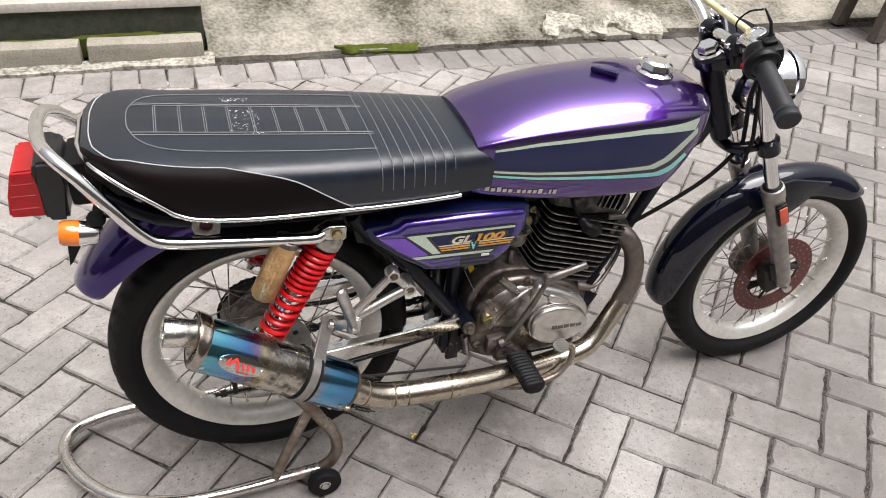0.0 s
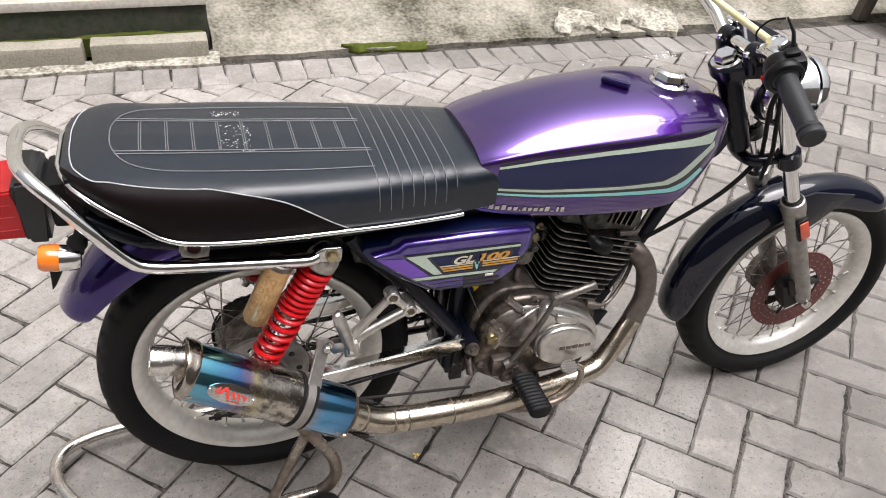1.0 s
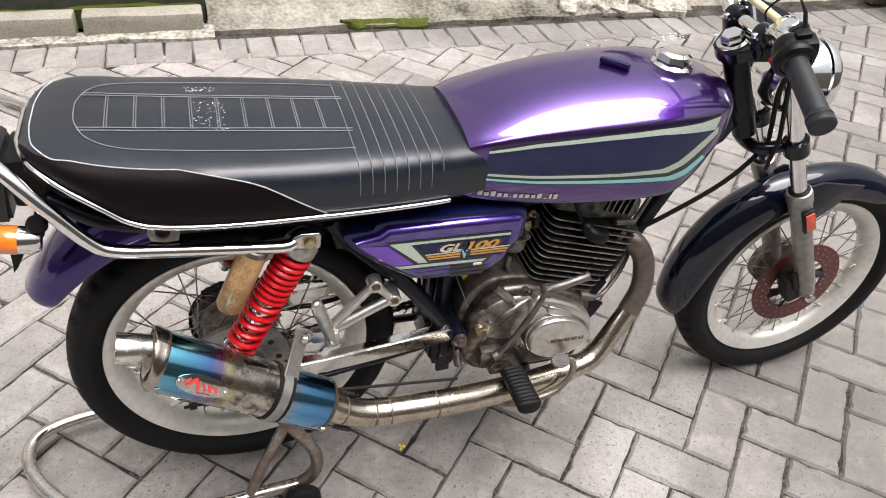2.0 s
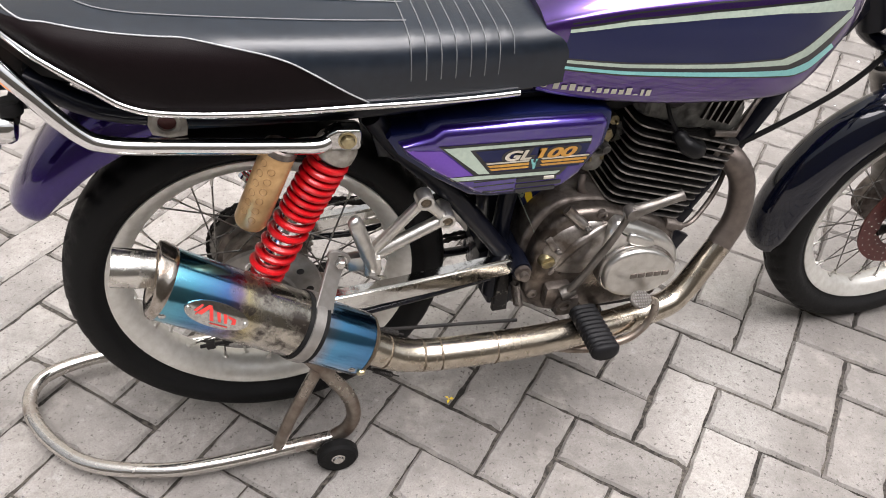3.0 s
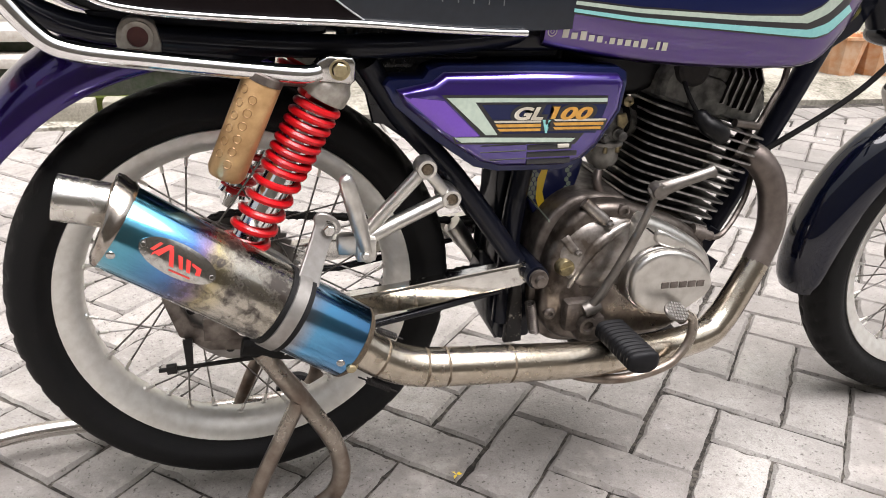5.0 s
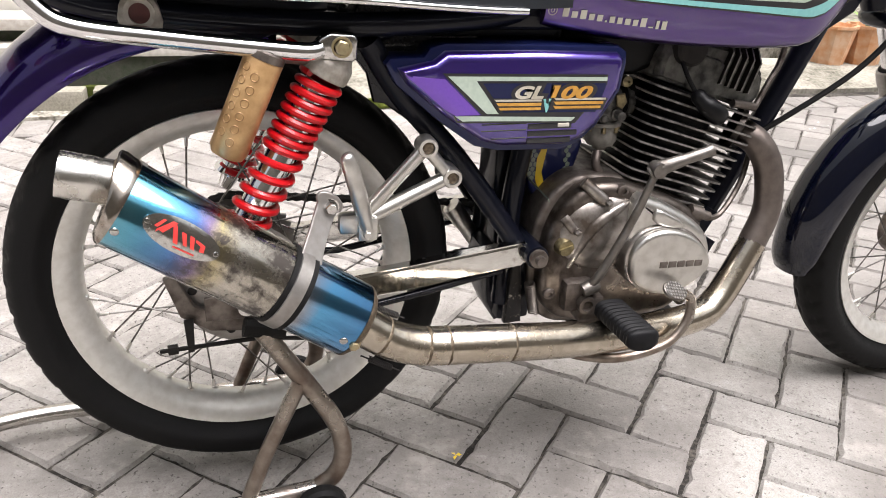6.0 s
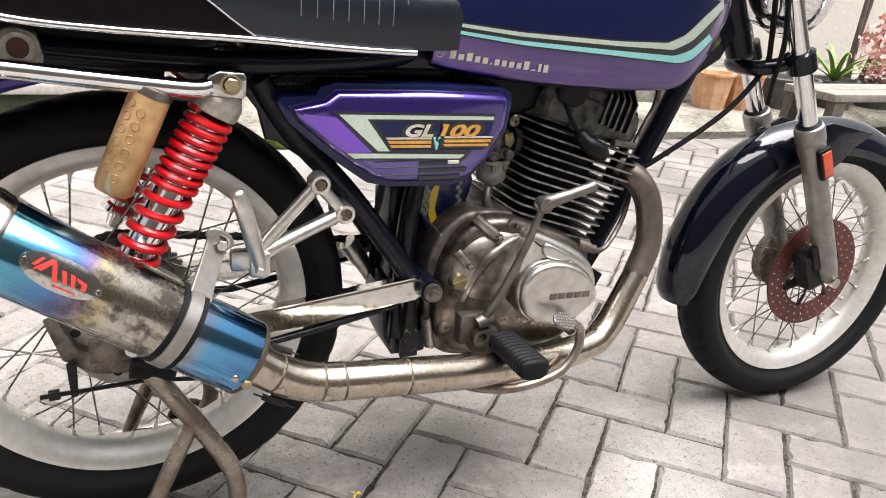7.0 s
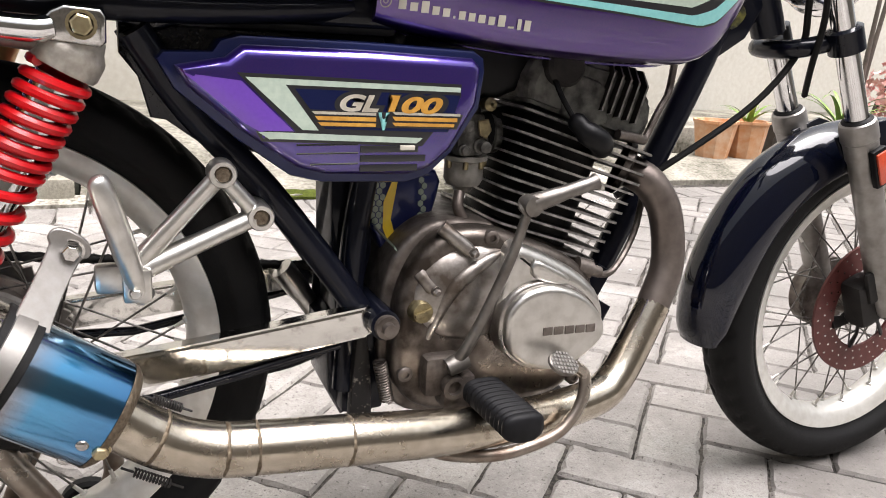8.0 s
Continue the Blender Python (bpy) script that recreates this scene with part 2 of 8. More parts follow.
M["tan_dark"] = mat("tan_shade_ring", (0.34, 0.20, 0.09), (0.24, 0.13, 0.05), rough=0.4, metal=0.4, grain=60, blotch=25)
M["housing"] = mat("dark_grey_moulding", (0.010, 0.011, 0.012), (0.018, 0.019, 0.020), rough=0.32, rough2=0.45, grain=120, blotch=14, spec=0.4)
M["honeycomb"] = mat("grey_green_print", (0.20, 0.24, 0.19), (0.10, 0.13, 0.11), rough=0.4, grain=200, blotch=30, coat=0.3)
M["pale_sleeve"] = mat("yellowed_clear_sleeve", (0.62, 0.55, 0.22), (0.70, 0.66, 0.45), rough=0.3, grain=60, blotch=18, coat=0.4)
M["chipped"] = mat("chipped_black_paint", (0.010, 0.009, 0.009), (0.30, 0.27, 0.23), rough=0.45, grain=170, blotch=30, bump=0.2, bump_scale=200, spread=(0.56, 0.66), spec=0.3)
M["dusty_alloy"] = mat("dusty_cast_alloy", (0.30, 0.29, 0.26), (0.12, 0.11, 0.095), rough=0.55, rough2=0.7, metal=0.2, grain=70, blotch=30, bump=0.15, bump_scale=240)
M["kick_alloy"] = mat("stained_lever_alloy", (0.25, 0.235, 0.215), (0.10, 0.088, 0.076), rough=0.34, rough2=0.5, metal=0.85, grain=50, blotch=16, bump=0.12, bump_scale=200)
M["carb_alloy"] = mat("grimy_carburettor_alloy", (0.17, 0.165, 0.15), (0.045, 0.042, 0.038), rough=0.42, rough2=0.62, metal=0.55, grain=80, blotch=40, bump=0.3, bump_scale=260, spread=(0.40, 0.62))
M["scratched_chrome"] = mat("scratched_chrome_beam", (0.66, 0.65, 0.62), (0.22, 0.20, 0.18), rough=0.10, rough2=0.34, metal=1.0, grain=90, blotch=34, bump=0.10, bump_scale=60, spread=(0.54, 0.68))
M["signred"] = mat("red_badge_print", (0.62, 0.05, 0.04), (0.50, 0.03, 0.03), rough=0.35, grain=90)


def titanium():
    """Heat-tinted can: blue at both ends, straw between, grey scorched front half."""
    m = bpy.data.materials.new("heat_tinted_titanium")
    m.use_nodes = True
    n, l = m.node_tree.nodes, m.node_tree.links
    b = n["Principled BSDF"]
    tc = n.new("ShaderNodeTexCoord")
    sep = n.new("ShaderNodeSeparateXYZ")
    l.new(tc.outputs["Object"], sep.inputs[0])
    noise_ = n.new("ShaderNodeTexNoise")
    noise_.inputs["Scale"].default_value = 14
    noise_.inputs["Detail"].default_value = 6
    l.new(tc.outputs["Object"], noise_.inputs["Vector"])
    add = n.new("ShaderNodeMath")
    add.operation = 'MULTIPLY_ADD'
    l.new(noise_.outputs["Fac"], add.inputs[0])
    add.inputs[1].default_value = 0.05
    l.new(sep.outputs["Z"], add.inputs[2])
    rng = n.new("ShaderNodeMapRange")
    rng.inputs["From Min"].default_value, rng.inputs["From Max"].default_value = 0.025, 0.34
    l.new(add.outputs[0], rng.inputs["Value"])
    ramp = n.new("ShaderNodeValToRGB")
    e = ramp.color_ramp.elements
    e[0].position, e[0].color = 0.0, (0.06, 0.22, 0.46, 1)
    e[1].position, e[1].color = 1.0, (0.10, 0.30, 0.40, 1)
    for p, c in ((0.20, (0.08, 0.32, 0.58)), (0.27, (0.30, 0.30, 0.33)), (0.31, (0.40, 0.37, 0.31)), (0.55, (0.46, 0.43, 0.37)), (0.62, (0.45, 0.38, 0.20)),
                 (0.66, (0.22, 0.16, 0.30)), (0.71, (0.06, 0.16, 0.42)), (0.86, (0.08, 0.32, 0.46)), (0.96, (0.14, 0.38, 0.46))):
        k = e.new(p)
        k.color = (*c, 1)
    l.new(rng.outputs["Result"], ramp.inputs["Fac"])
    grime = n.new("ShaderNodeTexNoise")
    grime.inputs["Scale"].default_value = 26
    grime.inputs["Detail"].default_value = 7
    grime.inputs["Roughness"].default_value = 0.7
    l.new(tc.outputs["Object"], grime.inputs["Vector"])
    gr = n.new("ShaderNodeMapRange")
    gr.inputs["From Min"].default_value, gr.inputs["From Max"].default_value = 0.46, 0.60
    l.new(grime.outputs["Fac"], gr.inputs["Value"])
    span = n.new("ShaderNodeMapRange")
    span.interpolation_type = 'SMOOTHSTEP'
    span.inputs["From Min"].default_value, span.inputs["From Max"].default_value = 0.25, 0.19
    l.new(sep.outputs["Z"], span.inputs["Value"])
    front = n.new("ShaderNodeMapRange")
    front.interpolation_type = 'SMOOTHSTEP'
    front.inputs["From Min"].default_value, front.inputs["From Max"].default_value = 0.066, 0.10
    l.new(sep.outputs["Z"], front.inputs["Value"])
    zone = n.new("ShaderNodeMath")
    zone.operation = 'MULTIPLY'
    l.new(front.outputs["Result"], zone.inputs[0])
    l.new(span.outputs["Result"], zone.inputs[1])
    both = n.new("ShaderNodeMath")
    both.operation = 'MULTIPLY'
    l.new(gr.outputs["Result"], both.inputs[0])
    l.new(zone.outputs[0], both.inputs[1])
    dirt = n.new("ShaderNodeMix")
    dirt.data_type = 'RGBA'
    dirt.inputs["B"].default_value = (0.055, 0.045, 0.038, 1)
    l.new(ramp.outputs["Color"], dirt.inputs["A"])
    l.new(both.outputs[0], dirt.inputs["Factor"])
    l.new(dirt.outputs["Result"], b.inputs["Base Color"])
    rr = n.new("ShaderNodeMapRange")
    rr.inputs["To Min"].default_value, rr.inputs["To Max"].default_value = 0.16, 0.45
    l.new(both.outputs[0], rr.inputs["Value"])
    l.new(rr.outputs["Result"], b.inputs["Roughness"])
    b.inputs["Metallic"].default_value = 1.0
    b.inputs["Coat Weight"].default_value = 0.7
    b.inputs["Coat IOR"].default_value = 1.6
    b.inputs["Coat Roughness"].default_value = 0.05
    return m


def concrete_block():
    """Cast paving concrete: mottled grey, dark pits, pale grit, a tone of its own for each block."""
    m = bpy.data.materials.new("paving_concrete")
    m.use_nodes = True
    n, l = m.node_tree.nodes, m.node_tree.links
    b = n["Principled BSDF"]
    geo = n.new("ShaderNodeNewGeometry")
    info = n.new("ShaderNodeObjectInfo")

    def tex(scale, detail=4.0, rough=0.6):
        t = n.new("ShaderNodeTexNoise")
        t.inputs["Scale"].default_value, t.inputs["Detail"].default_value, t.inputs["Roughness"].default_value = scale, detail, rough
        l.new(geo.outputs["Position"], t.inputs["Vector"])
        return t.outputs["Fac"]

    def ranged(v, a, b_, lo=0.0, hi=1.0):
        r = n.new("ShaderNodeMapRange")
        r.inputs["From Min"].default_value, r.inputs["From Max"].default_value = a, b_
        r.inputs["To Min"].default_value, r.inputs["To Max"].default_value = lo, hi
        l.new(v, r.inputs["Value"])
        return r.outputs["Result"]

    def blend(a, col, fac):
        x = n.new("ShaderNodeMix")
        x.data_type = 'RGBA'
        l.new(a, x.inputs["A"])
        x.inputs["B"].default_value = (*col, 1)
        l.new(fac, x.inputs["Factor"])
        return x.outputs["Result"]
    col = hexmix(n, l, (0.355, 0.334, 0.312), (0.225, 0.209, 0.193), ranged(tex(3.1, 6), 0.36, 0.64))
    col = blend(col, (0.165, 0.150, 0.139), ranged(tex(17, 7, 0.75), 0.47, 0.74, 0, 0.8))
    col = blend(col, (0.47, 0.455, 0.43), ranged(tex(1.7, 5), 0.54, 0.68, 0, 0.6))
    col = blend(col, (0.47, 0.458, 0.438), ranged(tex(31, 6, 0.7), 0.58, 0.80, 0, 0.8))
    col = blend(col, (0.20, 0.185, 0.17), ranged(tex(330, 5, 0.8), 0.42, 0.66, 0, 0.75))
    col = blend(col, (0.15, 0.138, 0.125), ranged(tex(70, 6, 0.75), 0.52, 0.72, 0, 0.6))
    col = blend(col, (0.07, 0.062, 0.055), ranged(tex(150, 3), 0.61, 0.68, 0, 0.8))
    col = blend(col, (0.120, 0.112, 0.104), ranged(tex(1.1, 6, 0.7), 0.50, 0.68, 0, 0.55))
    col = blend(col, (0.44, 0.415, 0.375), ranged(tex(5.5, 7, 0.75), 0.56, 0.70, 0, 0.55))
    # shade on the ground toward +x, put into the colour through noise
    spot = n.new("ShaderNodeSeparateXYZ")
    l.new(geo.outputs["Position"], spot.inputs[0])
    far_shade = n.new("ShaderNodeMath")
    far_shade.operation = 'MULTIPLY'
    l.new(ranged(spot.outputs["X"], 0.55, 1.7, 0, 0.55), far_shade.inputs[0])
    l.new(ranged(tex(2.3, 6, 0.7), 0.32, 0.58, 0.25, 1), far_shade.inputs[1])
    col = blend(col, (0.125, 0.117, 0.108), far_shade.outputs[0])
    hs = n.new("ShaderNodeHueSaturation")
    l.new(col, hs.inputs["Color"])
    tone = n.new("ShaderNodeMath")
    tone.operation = 'MULTIPLY'
    l.new(ranged(info.outputs["Random"], 0, 1, 0.84, 1.08), tone.inputs[0])
    l.new(ranged(geo.outputs["Random Per Island"], 0, 1, 0.90, 1.08), tone.inputs[1])
    l.new(tone.outputs[0], hs.inputs["Value"])
    l.new(hs.outputs["Color"], b.inputs["Base Color"])
    b.inputs["Roughness"].default_value = 0.85
    b.inputs["Specular IOR Level"].default_value = 0.25
    bp = n.new("ShaderNodeBump")
    bp.inputs["Strength"].default_value = 1.0
    bp.inputs["Distance"].default_value = 0.0025
    hgt = n.new("ShaderNodeMix")
    hgt.inputs["Factor"].default_value = 0.4
    l.new(tex(250, 4), hgt.inputs["A"])
    l.new(tex(60, 5), hgt.inputs["B"])
    l.new(hgt.outputs["Result"], bp.inputs["Height"])
    l.new(bp.outputs["Normal"], b.inputs["Normal"])
    return m


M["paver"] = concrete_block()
M["titanium"] = titanium()


# ---- building tools ----
import functools
from mathutils.bvhtree import BVHTree


def part(name, bm, material, parent=None, label="", smooth=True, angle=40):
    """One mesh object out of a bmesh, under a thing or a part."""
    bmesh.ops.recalc_face_normals(bm, faces=bm.faces)
    me = bpy.data.meshes.new(name)
    bm.to_mesh(me)
    bm.free()
    mats = material if isinstance(material, (list, tuple)) else [material]
    for m in mats:
        me.materials.append(m)
    if smooth:
        me.polygons.foreach_set("use_smooth", [True] * len(me.polygons))
        me.set_sharp_from_angle(angle=radians(angle))
    ob = new(name, me)
    if parent is not None:
        ob.parent = parent
        ob.matrix_parent_inverse = parent.matrix_world.inverted()
    if label:
        ob["label"] = label
    return ob


def group_at(name, place, parent=None):
    ob = new(name)
    ob.empty_display_size = 0.05
    ob.matrix_world = Matrix.Translation(place)
    if parent is not None:
        ob.parent = parent
        ob.matrix_parent_inverse = parent.matrix_world.inverted()
        bpy.context.view_layer.update()
    return ob


def spline(pts, steps=8, closed=False):
    """Catmull-Rom through points."""
    P = [Vector(p) for p in pts]
    n = len(P)
    out = []
    for i in range(n if closed else n - 1):
        p0 = P[(i - 1) % n] if closed or i > 0 else P[0] * 2 - P[1]
        p1, p2 = P[i], P[(i + 1) % n]
        p3 = P[(i + 2) % n] if closed or i + 2 < n else P[-1] * 2 - P[-2]
        for k in range(steps):
            t = k / steps
            out.append(0.5 * ((2 * p1) + (p2 - p0) * t + (2 * p0 - 5 * p1 + 4 * p2 - p3) * t * t + (3 * p1 - p0 - 3 * p2 + p3) * t ** 3))
    if not closed:
        out.append(P[-1])
    return out


def tube(bm, pts, r, segs=12, closed=False, caps=True, flat=1.0):
    """A round tube along points; r a number or one for each point."""
    P = [Vector(p) for p in pts]
    n = len(P)
    R = r if isinstance(r, (list, tuple)) else [r] * n
    rings, up = [], None
    for i in range(n):
        a = P[(i - 1) % n] if closed or i > 0 else P[i]
        b = P[(i + 1) % n] if closed or i < n - 1 else P[i]
        d = (b - a).normalized()
        if up is None:
            up = d.orthogonal().normalized()
        up = (up - d * up.dot(d)).normalized()
        side = d.cross(up)
        rings.append([bm.verts.new(P[i] + (up * math.cos(2 * math.pi * k / segs) + side * math.sin(2 * math.pi * k / segs) * flat) * R[i]) for k in range(segs)])
    for i in range(n if closed else n - 1):
        A, B = rings[i], rings[(i + 1) % n]
        for k in range(segs):
            bm.faces.new((A[k], A[(k + 1) % segs], B[(k + 1) % segs], B[k]))
    if caps and not closed:
        bm.faces.new(rings[0][::-1])
        bm.faces.new(rings[-1])
    return bm


def lathe(bm, profile, a, b, segs=32, start=0.0, sweep=2 * math.pi):
    """Turn (radius, distance along a->b) about the axis from a towards b."""
    a, b = Vector(a), Vector(b)
    d = (b - a).normalized()
    u = d.orthogonal().normalized()
    v = d.cross(u)
    full = abs(sweep - 2 * math.pi) < 1e-6
    cnt = segs if full else segs + 1
    rings = []
    for r, h in profile:
        if r < 1e-6:
            rings.append([bm.verts.new(a + d * h)])
        else:
            rings.append([bm.verts.new(a + d * h + (u * math.cos(start + sweep * k / segs) + v * math.sin(start + sweep * k / segs)) * r) for k in range(cnt)])
    for A, B in zip(rings, rings[1:]):
        for k in range(cnt if full else cnt - 1):
            j = (k + 1) % cnt
            if len(A) == 1 and len(B) == 1:
                continue
            if len(A) == 1:
                bm.faces.new((A[0], B[j], B[k]))
            elif len(B) == 1:
                bm.faces.new((A[k], A[j], B[0]))
            else:
                bm.faces.new((A[k], A[j], B[j], B[k]))
    return bm


def loft(bm, rings, closed_ring=True, cap_a=True, cap_b=True):
    V = [[bm.verts.new(p) for p in ring] for ring in rings]
    n = len(V[0])
    for A, B in zip(V, V[1:]):
        for k in range(n if closed_ring else n - 1):
            j = (k + 1) % n
            bm.faces.new((A[k], A[j], B[j], B[k]))
    if cap_a:
        bm.faces.new(V[0][::-1])
    if cap_b:
        bm.faces.new(V[-1])
    return V


def slab(bm, outline, y0, y1, bevel=0.004, steps=3, smooth=0):
    """A plate: outline in (x, z), from y0 (far) to y1 (near), the near edge rounded by bevel."""
    pts = [Vector((x, 0, z)) for x, z in outline]
    if smooth:
        pts = spline(pts, smooth, closed=True)
    c = sum(pts, Vector()) / len(pts)
    n = len(pts)
    area = sum(pts[i].x * pts[(i + 1) % n].z - pts[(i + 1) % n].x * pts[i].z for i in range(n))
    sgn = 1 if area > 0 else -1

    def inset(d):
        out = []
        for i in range(n):
            e0 = (pts[i] - pts[i - 1])
            e1 = (pts[(i + 1) % n] - pts[i])
            n0 = Vector((-e0.z, 0, e0.x)).normalized() * sgn
            n1 = Vector((-e1.z, 0, e1.x)).normalized() * sgn
            m = (n0 + n1)
            m = m / max(m.length_squared / 2, 0.35) if m.length > 1e-6 else n0
            out.append(pts[i] + m * d)
        return out
    s = 1 if y1 > y0 else -1
    rings = [[(p.x, y0, p.z) for p in pts], [(p.x, y1 - s * bevel, p.z) for p in pts]]
    for k in range(1, steps + 1):
        a = math.pi / 2 * k / steps
        q = inset(bevel * (1 - math.cos(a)))
        rings.append([(p.x, y1 - s * bevel * (1 - math.sin(a)), p.z) for p in q])
    return loft(bm, rings)


def block(bm, lo, hi, bevel=0.003, m=None):
    """A box with worn edges."""
    own = bmesh.new()
    bmesh.ops.create_cube(own, size=1.0)
    lo, hi = Vector(lo), Vector(hi)
    bmesh.ops.transform(own, matrix=Matrix.Translation((lo + hi) / 2) @ Matrix.Diagonal((*(hi - lo), 1)), verts=own.verts)
    if bevel:
        bmesh.ops.bevel(own, geom=own.edges[:], offset=bevel, segments=2, affect='EDGES', profile=0.6)
    if m is not None:
        bmesh.ops.transform(own, matrix=m, verts=own.verts)
    me = bpy.data.meshes.new("block")
    own.to_mesh(me)
    own.free()
    bm.from_mesh(me)
    bpy.data.meshes.remove(me)
    return bm


def bolt(bm, place, way, r=0.006, h=0.006):
    """A hexagon head with a washer."""
    p, d = Vector(place), Vector(way).normalized()
    lathe(bm, [(0, 0), (r * 1.35, 0), (r * 1.35, h * 0.25), (r * 1.05, h * 0.25)], p, p + d, 14)
    lathe(bm, [(r, h * 0.2), (r, h * 0.85), (r * 0.8, h), (0, h)], p, p + d, 6)
    return bm


def tree_of(ob):
    me = ob.data
    return BVHTree.FromPolygons([v.co.copy() for v in me.vertices], [tuple(p.vertices) for p in me.polygons])


def on_side(tree, x, z, lift=0.0008, fallback=-0.12):
    """The near (right-hand) surface point of a body at (x, z)."""
    hit, nrm, _, _ = tree.ray_cast(Vector((x, -1.0, z)), Vector((0, 1, 0)))
    if hit is None:
        return Vector((x, fallback, z))
    if nrm.y > 0:
        nrm = -nrm
    return hit + nrm * lift


def band(bm, tree, top, bottom, steps=24, rows=3, lift=0.0008):
    """A strip of film between two edges given as (x, z) runs, laid onto a body's side."""
    def along(run):
        P = [Vector((x, 0, z)) for x, z in run]
        L = [0.0]
        for a, b in zip(P, P[1:]):
            L.append(L[-1] + (b - a).length)
        out = []
        for k in range(steps + 1):
            s = L[-1] * k / steps
            i = max(j for j in range(len(P)) if L[j] <= s + 1e-9)
            i = min(i, len(P) - 2)
            t = (s - L[i]) / max(L[i + 1] - L[i], 1e-9)
            out.append(P[i].lerp(P[i + 1], t))
        return out
    A, B = along(top), along(bottom)
    grid = []
    for p, q in zip(A, B):
        grid.append([bm.verts.new(on_side(tree, *((p.lerp(q, k / rows)).xz), lift)) for k in range(rows + 1)])
    for a, b in zip(grid, grid[1:]):
        for k in range(rows):
            bm.faces.new((a[k], b[k], b[k + 1], a[k + 1]))
    return bm


def film(bm, tree, outline, lift=0.0008, cell=0.012):
    """A patch of film with an (x, z) outline, cut into small pieces and laid onto a body's side."""
    vs = [bm.verts.new((x, 0, z)) for x, z in outline]
    f = bm.faces.new(vs)
    bmesh.ops.triangulate(bm, faces=[f])
    mine = [v for v in bm.verts if v.co.y == 0.0]
    for _ in range(4):
        es = [e for e in {e for v in mine for e in v.link_edges} if e.calc_length() > cell]
        if not es:
            break
        bmesh.ops.subdivide_edges(bm, edges=es, cuts=1)
        bmesh.ops.triangulate(bm, faces=[f for f in bm.faces if len(f.verts) > 3])
        mine = [v for v in bm.verts if v.co.y == 0.0]
    for v in mine:
        v.co = on_side(tree, v.co.x, v.co.z, lift)
    return bm


def letters(text, size, shear=0.0, bold=0.0):
    """A bmesh of lettering in the x-z plane, its lower left corner at the origin."""
    cu = bpy.data.curves.new("letters", 'FONT')
    cu.body, cu.size, cu.shear, cu.offset = text, size, shear, bold
    ob = bpy.data.objects.new("letters", cu)
    scene.collection.objects.link(ob)
    bpy.context.view_layer.update()
    me = bpy.data.meshes.new_from_object(ob.evaluated_get(bpy.context.evaluated_depsgraph_get()))
    bpy.data.objects.remove(ob)
    bm = bmesh.new()
    bm.from_mesh(me)
    for v in bm.verts:
        v.co = Vector((v.co.x, 0, v.co.y))
    return bm


# ---- the ground ----
UNIT = 0.106           # half a paving block with its joint
TURN = radians(43.5)
ORIGIN = Vector((-0.169, -0.049, 0))
CO, SI = math.cos(TURN), math.sin(TURN)


def lay(a, b):
    """From block counts along the two courses to metres."""
    x, y = a * UNIT - ORIGIN.x, b * UNIT - ORIGIN.y
    return x * CO + y * SI, -x * SI + y * CO


bm = bmesh.new()
g = [bm.verts.new(p) for p in ((-300, -300, -0.02), (300, -300, -0.02), (300, 300, -0.02), (-300, 300, -0.02))]
bm.faces.new(g)
ground = tagged(part("ground", bm, M["far_ground"], smooth=False), "weathered grey paved ground running off into the lane", "ground", kind="structure")
bm = bmesh.new()
g = [bm.verts.new(p) for p in ((-6.1, -5.0, -0.0075), (9.2, -5.0, -0.0075), (9.2, 2.16, -0.0075), (-6.1, 2.16, -0.0075))]
bm.faces.new(g)
bmesh.ops.subdivide_edges(bm, edges=bm.edges, cuts=12, use_grid_fill=True)
road = tagged(part("pavement", bm, M["joint"], smooth=False), "grey concrete block paving in herringbone with dark sandy joints", "pavement", kind="structure")

# ---- the far side of the lane ----
EDGE = 2.125


def rough_sheet(bm, x0, x1, y0, y1, height, nx, ny, amp=0.012, scale=3.0, ragged=0.0):
    rows = []
    for j in range(ny + 1):
        row = []
        for i in range(nx + 1):
            x, y = x0 + (x1 - x0) * i / nx, y0 + (y1 - y0) * j / ny
            if ragged:
                mid_y = (y0 + y1) / 2
                full = min(1.0, 3.5 * math.sqrt(max(0.0, min(i, nx - i) / nx)))
                y = mid_y + (y - mid_y) * full * (1 + ragged * noise.noise(Vector((x * 6, 4.4 if j < ny / 2 else 8.8, 0))) + ragged * 0.6 * noise.noise(Vector((x * 19, 1.4 if j < ny / 2 else 6.8, 0))))
            w = noise.noise(Vector((x * scale, y * scale, 0.3))) * amp + noise.noise(Vector((x * scale * 5, y * scale * 5, 1.3))) * amp * 0.35
            row.append(bm.verts.new((x + noise.noise(Vector((x * 7, y * 7, 5))) * 0.01, y + (noise.noise(Vector((x * 5, 2.2, 9))) * 0.03 if j == 0 else 0), height(j / ny) + w * (0 if j == 0 else 1))))
        rows.append(row)
    for A, B in zip(rows, rows[1:]):
        for k in range(nx):
            bm.faces.new((A[k], A[k + 1], B[k + 1], B[k]))
    return rows


def sheet_down(bm, rows, depth=-0.3):
    """Close a sheet's rim down to a depth, so that it has a body."""
    rim = rows[0] + [r[-1] for r in rows[1:]] + rows[-1][-2::-1] + [r[0] for r in rows[-2:0:-1]]
    low = [bm.verts.new((v.co.x, v.co.y, depth)) for v in rim]
    for i in range(len(rim)):
        j = (i + 1) % len(rim)
        bm.faces.new((rim[i], low[i], low[j], rim[j]))


